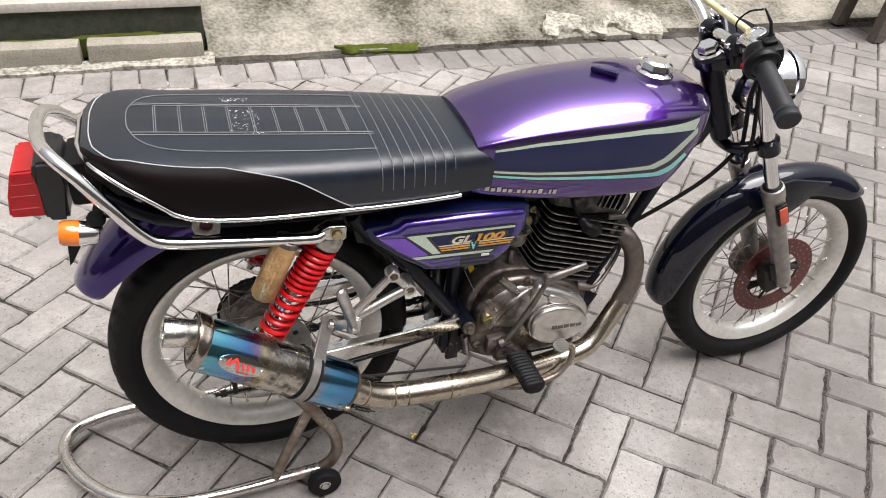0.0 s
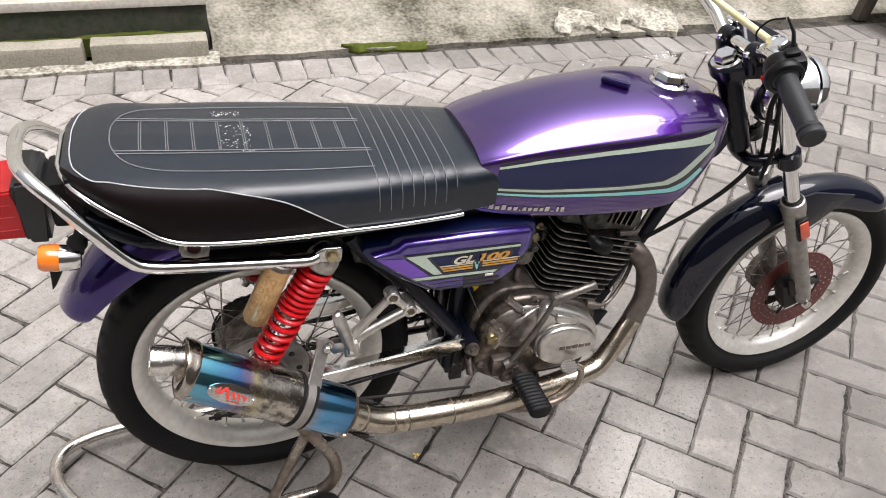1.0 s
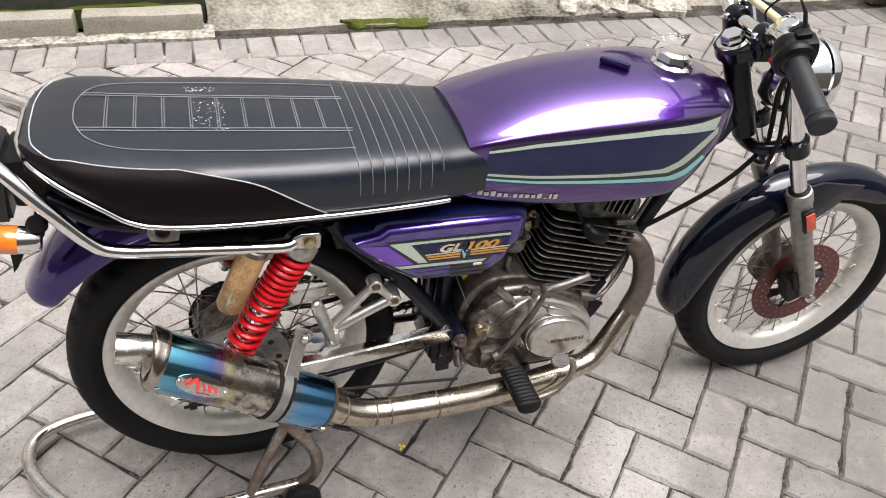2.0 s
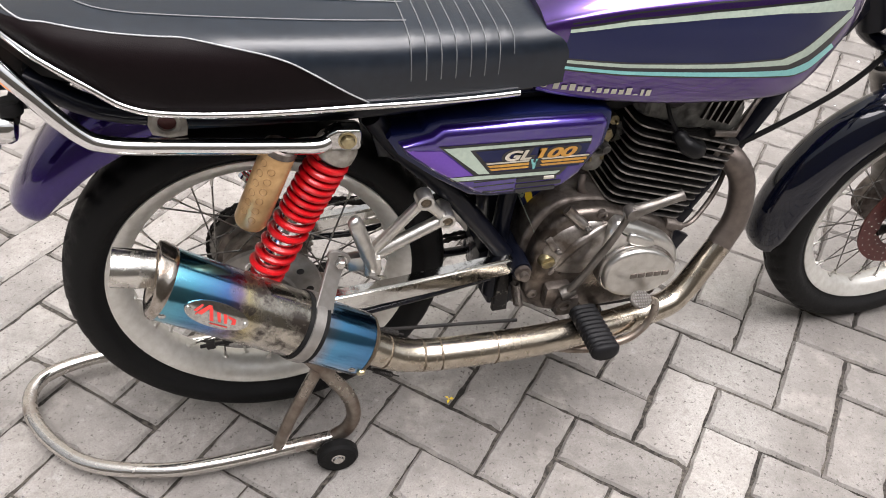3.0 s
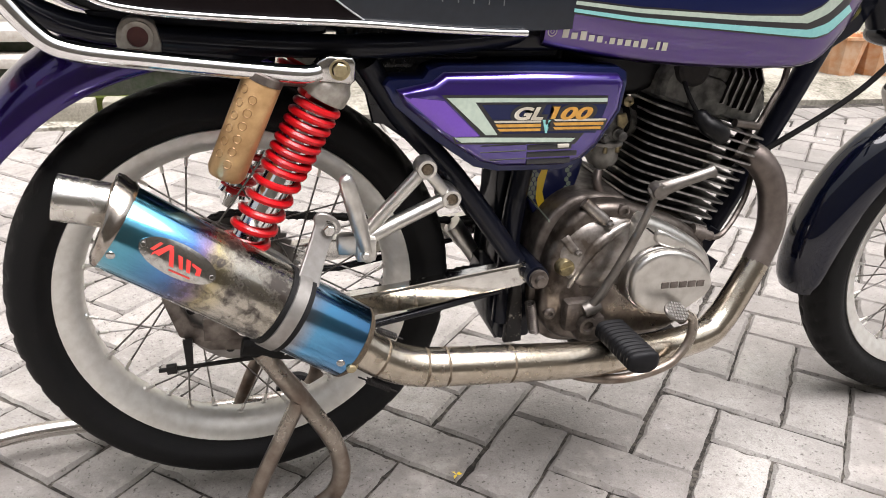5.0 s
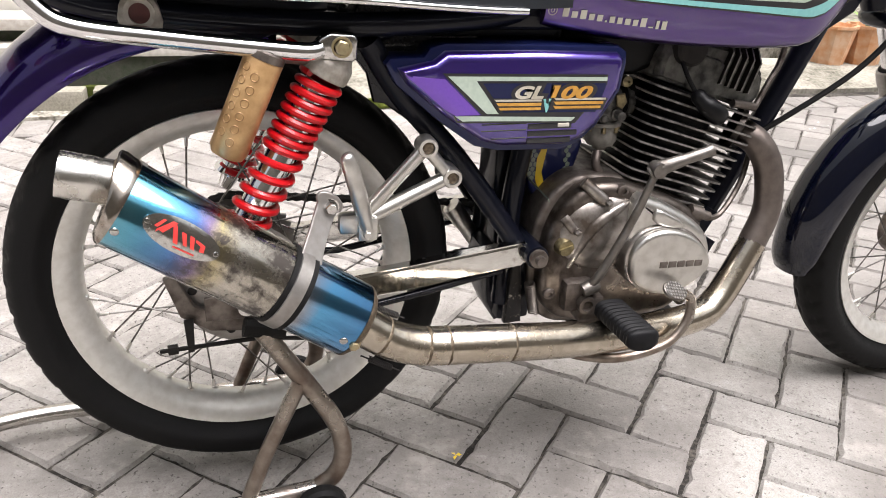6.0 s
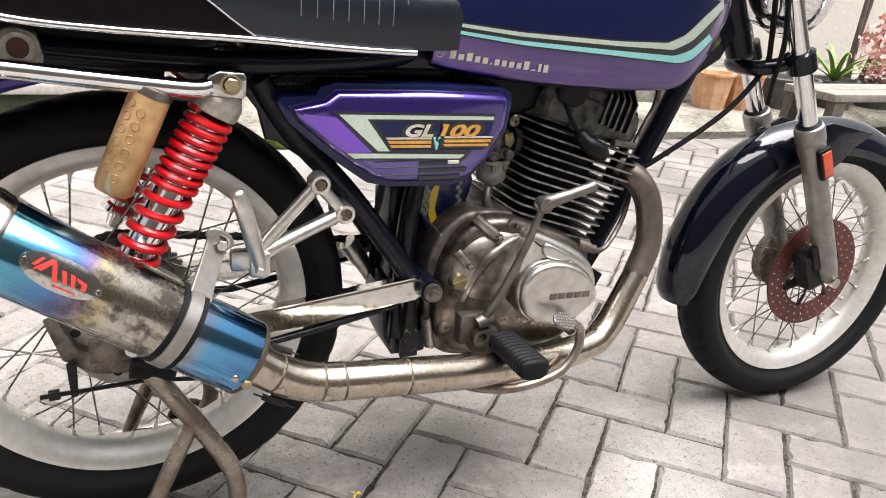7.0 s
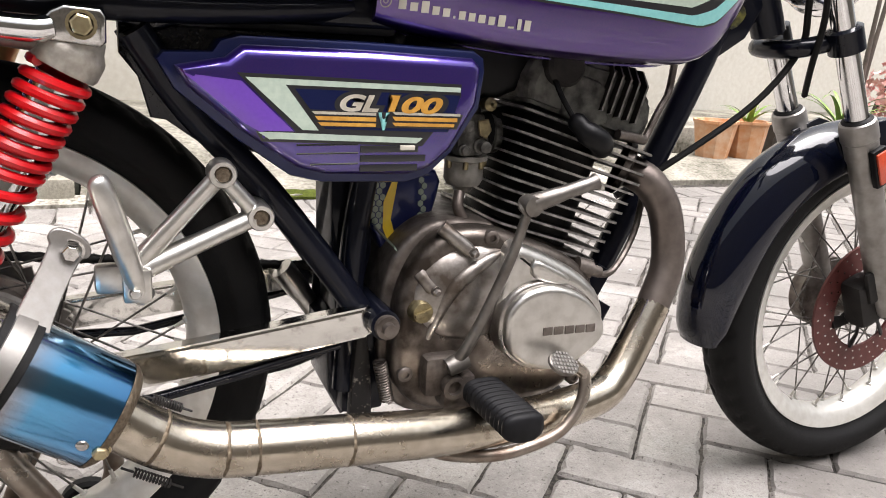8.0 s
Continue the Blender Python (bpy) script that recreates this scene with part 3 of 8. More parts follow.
bm = bmesh.new()
R_ = rough_sheet(bm, 0.03, 2.32, EDGE, 2.85, lambda s: 0.012 + 0.19 * s, 60, 18)
sheet_down(bm, R_)
tagged(part("concrete_ramp", bm, M["ramp"]), "sloping weathered concrete ramp stained grey and cream", "ramp", kind="structure")
bm = bmesh.new()
R_ = rough_sheet(bm, 2.33, 9.2, EDGE + 0.05, 2.7, lambda s: 0.012 + 0.05 * min(1.0, s * 2), 60, 14, amp=0.012)
sheet_down(bm, R_)
tagged(part("rubble_apron", bm, M["ramp"]), "low rough concrete apron beside the lane", "apron", kind="structure")
bm = bmesh.new()
R_ = rough_sheet(bm, 1.62, 2.30, EDGE - 0.02, 2.25, lambda s: 0.03 + 0.05 * s, 60, 6, amp=0.012, scale=7, ragged=1.2)
sheet_down(bm, R_, 0.0)
tagged(part("mortar_patch", bm, M["lime"]), "pale lime mortar patch along the ramp's foot", "mortar", kind="structure")
bm = bmesh.new()
R_ = rough_sheet(bm, 0.58, 0.98, EDGE - 0.005, 2.17, lambda s: 0.004 + 0.025 * math.sin(s * 3.1), 60, 4, amp=0.012, scale=9, ragged=1.4)
sheet_down(bm, R_, -0.005)
tagged(part("moss_tuft", bm, M["moss"]), "green moss growing along the foot of the ramp", "moss", kind="stuff")
bm = bmesh.new()
R_ = rough_sheet(bm, -6.0, 0.06, EDGE - 0.055, 2.17, lambda s: 0.012 + 0.01 * s, 80, 5, amp=0.012, scale=8)
sheet_down(bm, R_, -0.005)
tagged(part("mortar_strip", bm, M["lime"]), "pale mortar strip between paving and kerb", "mortar", kind="structure")


def kerb_stone(x0, x1):
    bm = bmesh.new()
    block(bm, (x0, 2.135, -0.05), (x1, 2.235, 0.088), 0.012)
    bmesh.ops.subdivide_edges(bm, edges=[e for e in bm.edges if e.calc_length() > 0.05], cuts=5, use_grid_fill=True)
    for v in bm.verts:
        v.co += noise.noise_vector(v.co * 14) * 0.005
    return tagged(part("kerb_stone", bm, M["kerb"]), "worn grey concrete kerb stone with mossy back", "kerb", group="kerb stones along the gutter", kind="structure")


for x0, x1 in ((-5.9, -5.3), (-5.27, -4.7), (-4.67, -4.1), (-4.07, -3.6), (-3.57, -3.1), (-3.07, -2.62), (-2.6, -2.12), (-2.1, -1.62), (-1.6, -1.08), (-1.05, -0.475), (-0.445, 0.015)):
    kerb_stone(x0, x1)
bm = bmesh.new()
R_ = rough_sheet(bm, -6.0, 0.0, 2.235, 2.29, lambda s: 0.08 - 0.01 * s, 90, 3, amp=0.02, scale=10)
sheet_down(bm, R_, 0.0)
tagged(part("moss_line", bm, M["moss"]), "bright green moss behind the kerb stones", "moss", kind="stuff")

bm = bmesh.new()
block(bm, (-6.1, 2.29, -0.3), (0.028, 2.42, 0.185), 0.006)
tagged(part("plinth", bm, M["dank"]), "dark damp mossy plinth behind the kerb", "plinth", kind="structure")
bm = bmesh.new()
block(bm, (-6.1, 2.27, 0.187), (0.028, 2.60, 0.225), 0.005)
tagged(part("ledge", bm, M["ledge"]), "pale painted ledge on top of the plinth", "ledge", kind="structure")
# the recess's dark is put into this block's colour, borrowed from the plinth
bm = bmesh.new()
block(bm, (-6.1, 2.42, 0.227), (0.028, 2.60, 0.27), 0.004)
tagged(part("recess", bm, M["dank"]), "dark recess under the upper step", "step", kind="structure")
bm = bmesh.new()
block(bm, (-6.1, 2.36, 0.272), (0.028, 2.60, 0.315), 0.005)
tagged(part("upper_step", bm, M["ledge"]), "pale painted step edge above the plinth", "step", kind="structure")
bm = bmesh.new()
block(bm, (-8, 2.62, -0.3), (0.028, 2.9, 5.2), 0.01)
tagged(part("wall_west", bm, M["plaster"]), "pale plastered house wall beyond the kerb", "wall", kind="structure")
bm = bmesh.new()
block(bm, (0.03, 2.84, -0.3), (9.2, 3.9, 0.19), 0.01)
tagged(part("terrace", bm, M["ramp"]), "raised concrete terrace above the ramp", "terrace", kind="structure")
bm = bmesh.new()
block(bm, (0.03, 3.9, -0.3), (14, 4.15, 2.6), 0.01)
tagged(part("wall_north", bm, M["plaster"]), "cream plastered garden wall behind the terrace", "wall", kind="structure")
# wall out of view, added to close the lane and darken reflections
bm = bmesh.new()
block(bm, (-14, -5.3, -0.3), (20, -5.0, 4.0), 0.01)
tagged(part("unseen_wall_south", bm, M["backing_wall"]), "plain grey wall out of view, added to close the lane", "wall", kind="structure")


# ---- the motorcycle: large forms ----
bike = tagged(group_at("motorcycle", (0.6, -0.02, 0)), "violet and navy motorcycle with black seat on a rear paddock stand", "motorcycle")

REAR = Vector((0.005, 0.0, 0.328))
FRONT = Vector((1.220, 0.006, 0.276))


def wheel(name, c, radius, rim_r, rim_w, tyre_w, label, turn, flat_hub):
    hub_ob = group_at(name, c, bike)
    hub_ob["label"] = label
    ya, yb = Vector((c.x, c.y - 1, c.z)), c.copy()
    d = Vector((0, 1, 0))
    # tyre
    prof = []
    side = radius - rim_r
    pts = [(rim_r - 0.010, -rim_w * 0.86), (rim_r + 0.004, -rim_w * 0.98), (rim_r + side * 0.30, -tyre_w * 0.96), (rim_r + side * 0.52, -tyre_w),
           (rim_r + side * 0.76, -tyre_w * 0.90), (rim_r + side * 0.92, -tyre_w * 0.62), (radius - 0.0015, -tyre_w * 0.30), (radius, 0)]
    pts = pts + [(r, -y) for r, y in pts[-2::-1]]
    sm = spline([(r, y, 0) for r, y in pts], 3)
    bm = bmesh.new()
    lathe(bm, [(p.x, p.y) for p in sm], c, c + d, 264)
    # tread grooves, pressed into the shoulders
    for v in bm.verts:
        q = v.co - c
        r = math.hypot(q.x, q.z)
        s = abs(q.y) / tyre_w
        if r > rim_r + side * 0.62:
            ang = math.atan2(q.z, q.x)
            w = math.sin(ang * 44 + (2.5 if q.y > 0 else 0) + s * 6)
            if w > 0.72 and 0.22 < s < 0.86:
                k = (r - 0.0034) / r
                v.co = c + Vector((q.x * k, q.y, q.z * k))
    part("tyre", bm, M["rubber"], hub_ob, "black road tyre with grooved shoulders")
    # rim
    bm = bmesh.new()
    rp = [(rim_r, -rim_w), (rim_r + 0.001, -rim_w + 0.004), (rim_r - 0.010, -rim_w + 0.006), (rim_r - 0.016, -rim_w * 0.45), (rim_r - 0.019, 0), (rim_r - 0.016, rim_w * 0.45),
          (rim_r - 0.010, rim_w - 0.006), (rim_r + 0.001, rim_w - 0.004), (rim_r, rim_w), (rim_r - 0.006, rim_w - 0.001), (rim_r - 0.020, rim_w * 0.72),
          (rim_r - 0.030, rim_w * 0.35), (rim_r - 0.032, 0), (rim_r - 0.030, -rim_w * 0.35), (rim_r - 0.020, -rim_w * 0.72), (rim_r - 0.006, -rim_w + 0.001), (rim_r, -rim_w)]
    lathe(bm, rp, c, c + d, 96)
    bmesh.ops.remove_doubles(bm, verts=bm.verts, dist=1e-5)
    part("rim", bm, M["rim"], hub_ob, "satin pale grey spoked rim", angle=60)
    # hub
    bm = bmesh.new()
    if flat_hub:
        lathe(bm, [(0, -0.055), (0.016, -0.055), (0.018, -0.046), (0.032, -0.044), (0.034, -0.030), (0.022, -0.026), (0.022, 0.030), (0.052, 0.034), (0.060, 0.038), (0.060, 0.060), (0.050, 0.064), (0, 0.066)], c, c + d, 40)
        fl = ((-0.038, 0.031), (0.036, 0.055))
    else:
        lathe(bm, [(0, -0.070), (0.018, -0.070), (0.020, -0.052), (0.066, -0.050), (0.073, -0.046), (0.074, -0.020), (0.064, -0.012), (0.062, 0.030), (0.070, 0.034), (0.070, 0.044), (0.030, 0.046), (0.028, 0.066), (0, 0.068)], c, c + d, 48)
        fl = ((-0.028, 0.070), (0.036, 0.066))
    part("hub", bm, M["grimy_alloy"], hub_ob, "dull grey alloy hub")
    # spokes: two cross-laced sets a side
    ri = rim_r - 0.031
    for i in range(36):
        sidei = i % 2
        y, rh = fl[sidei]
        a = turn + 2 * math.pi * i / 36
        sgn = 1 if (i // 2) % 2 else -1
        ah = a + sgn * math.radians(66 if rh > 0.05 else 78)
        p = c + Vector((math.cos(ah) * rh, y, math.sin(ah) * rh))
        q = c + Vector((math.cos(a) * (ri + 0.004), (-0.006 if sidei == 0 else 0.006), math.sin(a) * (ri + 0.004)))
        bm = bmesh.new()
        dirn = (p - q).normalized()
        tube(bm, [p, q + dirn * 0.016], 0.0013, 6)
        part("spoke", bm, M["spoke"], hub_ob)
        bm = bmesh.new()
        tube(bm, [q + dirn * 0.018, q + dirn * 0.007, q + dirn * 0.006, q + dirn * 0.002, q - dirn * 0.002], [0.0021, 0.0025, 0.0044, 0.0056, 0.0058], 9)
        part("nipple", bm, M["satin"], hub_ob)
    return hub_ob


rear_wheel = wheel("rear_wheel", REAR, 0.286, 0.228, 0.034, 0.050, "rear wheel with pale rim and thin spokes", 0.1, False)
front_wheel = wheel("front_wheel", FRONT, 0.274, 0.214, 0.028, 0.040, "front wheel with pale rim and thin spokes", 0.0, True)

# brake disc with drilled holes
bm = bmesh.new()
dc = FRONT + Vector((0, -0.034, 0))
ND = 72
for (ra, rb, y0, y1) in ((0.066, 0.108, -0.002, 0.002),):
    rings = []
    for r, y in ((ra, y0), (rb, y0), (rb, y1), (ra, y1)):
        rings.append([bm.verts.new(dc + Vector((math.cos(2 * math.pi * k / ND) * r, y, math.sin(2 * math.pi * k / ND) * r))) for k in range(ND)])
    for a in range(4):
        A, B = rings[a], rings[(a + 1) % 4]
        for k in range(ND):
            bm.faces.new((A[k], A[(k + 1) % ND], B[(k + 1) % ND], B[k]))
disc = part("brake_disc", bm, M["disc"], front_wheel, "rust-red drilled brake disc", angle=30)
for k in range(6):
    bm = bmesh.new()
    a = 2 * math.pi * k / 6 + 0.3
    e = Vector((math.cos(a), 0, math.sin(a)))
    t = Vector((-math.sin(a), 0, math.cos(a)))
    tube(bm, [dc + e * 0.022, dc + e * 0.045 + t * 0.006, dc + e * 0.070], [0.010, 0.008, 0.011], 8, flat=0.3)
    part("carrier_arm", bm, M["engine_black"], front_wheel, "dark disc carrier arm")
bm = bmesh.new()
lathe(bm, [(0, -0.006), (0.030, -0.006), (0.032, 0.004), (0, 0.006)], dc, dc + Vector((0, 1, 0)), 28)
part("disc_carrier", bm, M["engine_black"], front_wheel, "dark round disc carrier")
bm = bmesh.new()
for k in range(30):
    for j, rr in enumerate((0.074, 0.087, 0.100)):
        a = 2 * math.pi * (k + j * 0.33) / 30
        p = dc + Vector((math.cos(a) * rr, -0.0024, math.sin(a) * rr))
        lathe(bm, [(0, 0), (0.0016, 0)], p, p + Vector((0, -1, 0)), 7)
part("disc_holes", bm, M["polished"], front_wheel, "bright drilled holes in the disc", smooth=False)


# ---- seat ----
def seat_at(x):
    """Half width, hem height, top height along the seat."""
    def piece(run):
        for (xa, va), (xb, vb) in zip(run, run[1:]):
            if x <= xb:
                t = max(0.0, min(1.0, (x - xa) / (xb - xa)))
                t = t * t * (3 - 2 * t)
                return va + (vb - va) * t
        return run[-1][1]
    def curve(run):
        for i, ((xa, va), (xb, vb)) in enumerate(zip(run, run[1:])):
            if x <= xb or i == len(run) - 2:
                v0 = run[i - 1] if i else (2 * xa - xb, 2 * va - vb)
                v3 = run[i + 2] if i + 2 < len(run) else (2 * xb - xa, 2 * vb - va)
                ma, mb = (vb - v0[1]) / (xb - v0[0]), (v3[1] - va) / (v3[0] - xa)
                h = xb - xa
                t = max(0.0, min(1.0, (x - xa) / h))
                return (2 * t ** 3 - 3 * t * t + 1) * va + (t ** 3 - 2 * t * t + t) * h * ma + (3 * t * t - 2 * t ** 3) * vb + (t ** 3 - t * t) * h * mb
        return run[-1][1]
    w = curve(((-0.240, 0.066), (-0.224, 0.098), (-0.18, 0.134), (-0.10, 0.150), (0.0, 0.156), (0.15, 0.150), (0.25, 0.138), (0.342, 0.125), (0.43, 0.112)))
    lo = curve(((-0.240, 0.796), (-0.224, 0.790), (-0.20, 0.779), (-0.173, 0.763), (-0.143, 0.742), (-0.12, 0.724), (-0.09, 0.713), (0.0, 0.705), (0.145, 0.698), (0.246, 0.690), (0.342, 0.685), (0.43, 0.686)))
    hi = curve(((-0.240, 0.802), (-0.226, 0.810), (-0.18, 0.812), (-0.02, 0.797), (0.174, 0.779), (0.30, 0.769), (0.43, 0.761)))
    return w, lo, hi


def seat_point(x, s):
    """Surface point: s from -1 (near hem) over the crown to +1 (far hem)."""
    w, lo, hi = seat_at(x)
    h = hi - lo
    k = max(0.0, min(1.0, (0.16 - x) / 0.30))
    run = [(-1.0, -0.97 * w, lo), (-0.72, -1.0 * w, lo + 0.45 * h), (-0.52, -(0.965 - 0.01 * k) * w, lo + (0.76 - 0.04 * k) * h), (-0.40, -0.84 * w, lo + (0.915 - 0.045 * k) * h),
           (-0.2, -0.45 * w, lo + (0.98 - 0.015 * k) * h), (0.0, 0.0, hi)]
    a = -abs(s)
    for (sa, ya, za), (sb, yb, zb) in zip(run, run[1:]):
        if a <= sb + 1e-9:
            t = (a - sa) / (sb - sa)
            i = run.index((sa, ya, za))
            p0 = run[max(i - 1, 0)]
            p3 = run[min(i + 2, len(run) - 1)]
            def cr(v0, v1, v2, v3):
                return 0.5 * ((2 * v1) + (v2 - v0) * t + (2 * v0 - 5 * v1 + 4 * v2 - v3) * t * t + (3 * v1 - v0 - 3 * v2 + v3) * t ** 3)
            y, z = cr(p0[1], ya, yb, p3[1]), cr(p0[2], za, zb, p3[2])
            return Vector((x, y if s <= 0 else -y, z))
    return Vector((x, 0, hi))


def piping_z(x):
    run = ((-0.24, 0.808), (-0.215, 0.8065), (-0.193, 0.806), (-0.157, 0.803), (-0.081, 0.794), (0.0, 0.778), (0.059, 0.760), (0.103, 0.731), (0.147, 0.699), (0.30, 0.60))
    P = spline([(a, 0, b) for a, b in run], 8)
    for p, q in zip(P, P[1:]):
        if x <= q.x:
            return p.z + (q.z - p.z) * max(0.0, (x - p.x) / (q.x - p.x))
    return 0.5


def seat_s_at_z(x, z):
    return min((abs(seat_point(x, -1 + 0.62 * k / 500).z - z), -1 + 0.62 * k / 500) for k in range(501))[1]


NX, NS, ROW = 90, 44, 10
xs = [-0.240 + 0.658 * i / NX for i in range(NX + 1)]


@functools.lru_cache(maxsize=None)
def seam_s(x):
    """Where the seam between the seat's top and its side runs."""
    return max(-0.99, min(-0.42, seat_s_at_z(x, piping_z(x))))


def seat_row(x, k):
    half = NS // 2
    j = k if k <= half else NS - k
    e = seam_s(x)
    s = -1 + (e + 1) * j / ROW if j <= ROW else e - e * (j - ROW) / (half - ROW)
    return seat_point(x, s if k <= half else -s)


top, side_ = bmesh.new(), bmesh.new()
for which, bm in (("top", top), ("side", side_)):
    V = [[bm.verts.new(seat_row(x, k)) for k in range(NS + 1)] for x in xs]
    for i in range(NX):
        for k in range(NS):
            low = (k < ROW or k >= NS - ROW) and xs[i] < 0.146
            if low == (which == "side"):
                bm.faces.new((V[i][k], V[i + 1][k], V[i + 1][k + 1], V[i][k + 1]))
    if which == "top":
        for i in range(NX):
            bm.faces.new((V[i][0], V[i][NS], V[i + 1][NS], V[i + 1][0]))
        bm.faces.new(V[0])
        bm.faces.new(V[-1])
    bmesh.ops.delete(bm, geom=[v for v in bm.verts if not v.link_faces], context='VERTS')
# soft pleats pressed across the front of the seat
for v in top.verts:
    if 0.195 < v.co.x < 0.335 and v.co.z > 0.73:
        ph = (v.co.x - 0.197) / 0.0185
        v.co.z += 0.0016 * abs(math.sin(math.pi * ph))
seat = part("seat", top, M["vinyl"], bike, "long black vinyl seat with pale stitched ladder and pleats")
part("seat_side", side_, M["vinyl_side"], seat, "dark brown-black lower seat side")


def seat_line(name, run, r, material, lift=0.0006, label=""):
    """A raised line sewn onto the seat, its run given as (x, s)."""
    bm = bmesh.new()
    P = []
    for (xa, sa), (xb, sb) in zip(run, run[1:]):
        n = max(2, int(math.hypot(xb - xa, (sb - sa) * 0.2) / 0.008))
        for k in range(n):
            t = k / n
            P.append(seat_point(xa + (xb - xa) * t, sa + (sb - sa) * t) + Vector((0, 0, lift)))
    P.append(seat_point(*run[-1]) + Vector((0, 0, lift)))
    tube(bm, P, r, 6)
    return part(name, bm, material, seat, label)


def s_of(x, y):
    """The crosswise parameter at which the seat's crown has this y."""
    best = min((abs(seat_point(x, -0.62 + 1.24 * k / 900).y - y), -0.62 + 1.24 * k / 900) for k in range(901))
    return best[1]


PA, PB = -0.168, 0.205
for y in (-0.046, -0.053, 0.046, 0.053):
    seat_line("stitch_line", [(PA + 0.373 * k / 10, s_of(PA + 0.373 * k / 10, y)) for k in range(11)], 0.0010, M["thread_dim"])
for k in range(9):
    x = PA + 0.034 + 0.0372 * k
    for dx in (-0.0016, 0.0016):
        seat_line("stitch_rung", [(x + dx, s_of(x, -0.045)), (x + dx, 0.0), (x + dx, s_of(x, 0.045))], 0.0008, M["thread_dim"])
rim_xy = [(PB - 0.005, -0.098), (0.10, -0.102), (-0.05, -0.099), (-0.12, -0.092), (-0.155, -0.072), (-0.172, -0.035), (-0.175, 0.0), (-0.172, 0.035), (-0.155, 0.072), (-0.12, 0.092), (-0.05, 0.099), (0.10, 0.102), (PB - 0.005, 0.098)]
ring_ = [(p.x, s_of(p.x, p.y)) for p in spline([Vector((x, y, 0)) for x, y in rim_xy], 4)]
seat_line("stitch_border", ring_, 0.0010, M["thread_dim"])
for k in range(8):
    x = 0.197 + 0.0185 * k
    n_ = -0.80 if k < 7 else -0.62
    seat_line("pleat_stitch", [(x, n_), (x, -0.5), (x, -0.3), (x, 0.0), (x, 0.4), (x, 0.6)], 0.0007, M["thread_dim"])


# worn white flecks where the vinyl has cracked
rnd_f = random.Random(31)
bm = bmesh.new()
for i in range(110):
    far = rnd_f.random() < 0.35
    x = rnd_f.uniform(-0.022, 0.026) if not far else rnd_f.uniform(-0.03, 0.015)
    y = rnd_f.uniform(-0.05, 0.03) if not far else rnd_f.uniform(0.062, 0.082)
    c = seat_point(x, s_of(x, y)) + Vector((0, 0, 0.0008))
    r_ = rnd_f.uniform(0.0004, 0.0015)
    bm.faces.new([bm.verts.new(c + Vector((math.cos(a) * r_ * rnd_f.uniform(0.5, 1.5), math.sin(a) * r_ * rnd_f.uniform(0.5, 1.2), 0))) for a in [2 * math.pi * k / 6 for k in range(6)]])
part("worn_flecks", bm, M["fleck"], seat, "white worn flecks", smooth=False)["kind"] = "stuff"


# hem piping along the seat's side, and the bright strip round its foot
bm = bmesh.new()
P = spline([seat_point(-0.228 + 0.016 * e ** 4, e * 0.42) + Vector((0, 0, 0.0008)) for e in (1.0, 0.8, 0.4, 0.0, -0.4, -0.75, -0.93)] + [seat_point(x, seam_s(x)) + Vector((0, -0.0006, 0.0003)) for x in [-0.196 + 0.0215 * k for k in range(17)]], 5)
tube(bm, P, 0.0010, 6)
part("piping", bm, M["thread"], seat, "thin pale piping")
for sg in (-1, 1):
    bm = bmesh.new()
    P = [seat_point(x, sg * 1.0) + Vector((0, sg * 0.0035, -0.0025)) for x in [0.340 - 0.578 * k / 80 for k in range(81)]]
    if sg == -1:
        P += [Vector((-0.2455, y, 0.7945)) for y in (-0.04, 0.0, 0.04)] + [seat_point(-0.239, 1.0)]
    tube(bm, P, 0.0040, 10)
    part("trim_strip", bm, M["chrome"], seat, "bright metal strip round the seat's foot")


# ---- tank ----
def tank_ring(x, w, zb, zs, zt, nose=0.0, n=9):
    half = [(0.0, zb), (w * 0.60, zb), (w * 0.87, zb + 0.005), (w * 0.955, zb + 0.020), (w, (zb + zs) / 2), (w * 0.985, zs), (w * 0.90, zs + 0.36 * (zt - zs)),
            (w * 0.70, zs + 0.72 * (zt - zs)), (w * 0.38, zs + 0.95 * (zt - zs)), (0.0, zt)]
    pts = [(-y, z) for y, z in half] + [(y, z) for y, z in half[-2:0:-1]]
    sm = spline([(0, y, z) for y, z in pts], 4, closed=True)
    return [(x + nose * max(0, 1 - abs(p.y) / max(w, 1e-3)), p.y - 0.003, p.z) for p in sm]


bm = bmesh.new()
T = [(0.372, 0.104, 0.660, 0.755, 0.774), (0.40, 0.112, 0.655, 0.763, 0.786), (0.46, 0.120, 0.646, 0.771, 0.807), (0.54, 0.127, 0.638, 0.776, 0.824), (0.62, 0.131, 0.634, 0.778, 0.832),
     (0.69, 0.131, 0.633, 0.779, 0.835), (0.745, 0.127, 0.638, 0.778, 0.831), (0.785, 0.117, 0.668, 0.778, 0.824), (0.815, 0.104, 0.700, 0.779, 0.816), (0.838, 0.085, 0.728, 0.778, 0.807),
     (0.856, 0.060, 0.748, 0.776, 0.798), (0.866, 0.030, 0.762, 0.775, 0.788)]
dense = spline([Vector((t[0], t[1], t[2])) for t in T], 3)
dense2 = spline([Vector((t[0], t[3], t[4])) for t in T], 3)
loft(bm, [tank_ring(a.x, a.y, a.z, b.y, b.z) for a, b in zip(dense, dense2)])
tank = part("fuel_tank", bm, M["tank_paint"], bike, "glossy violet fuel tank with navy side panel and pale stripes", angle=50)
TT = tree_of(tank)

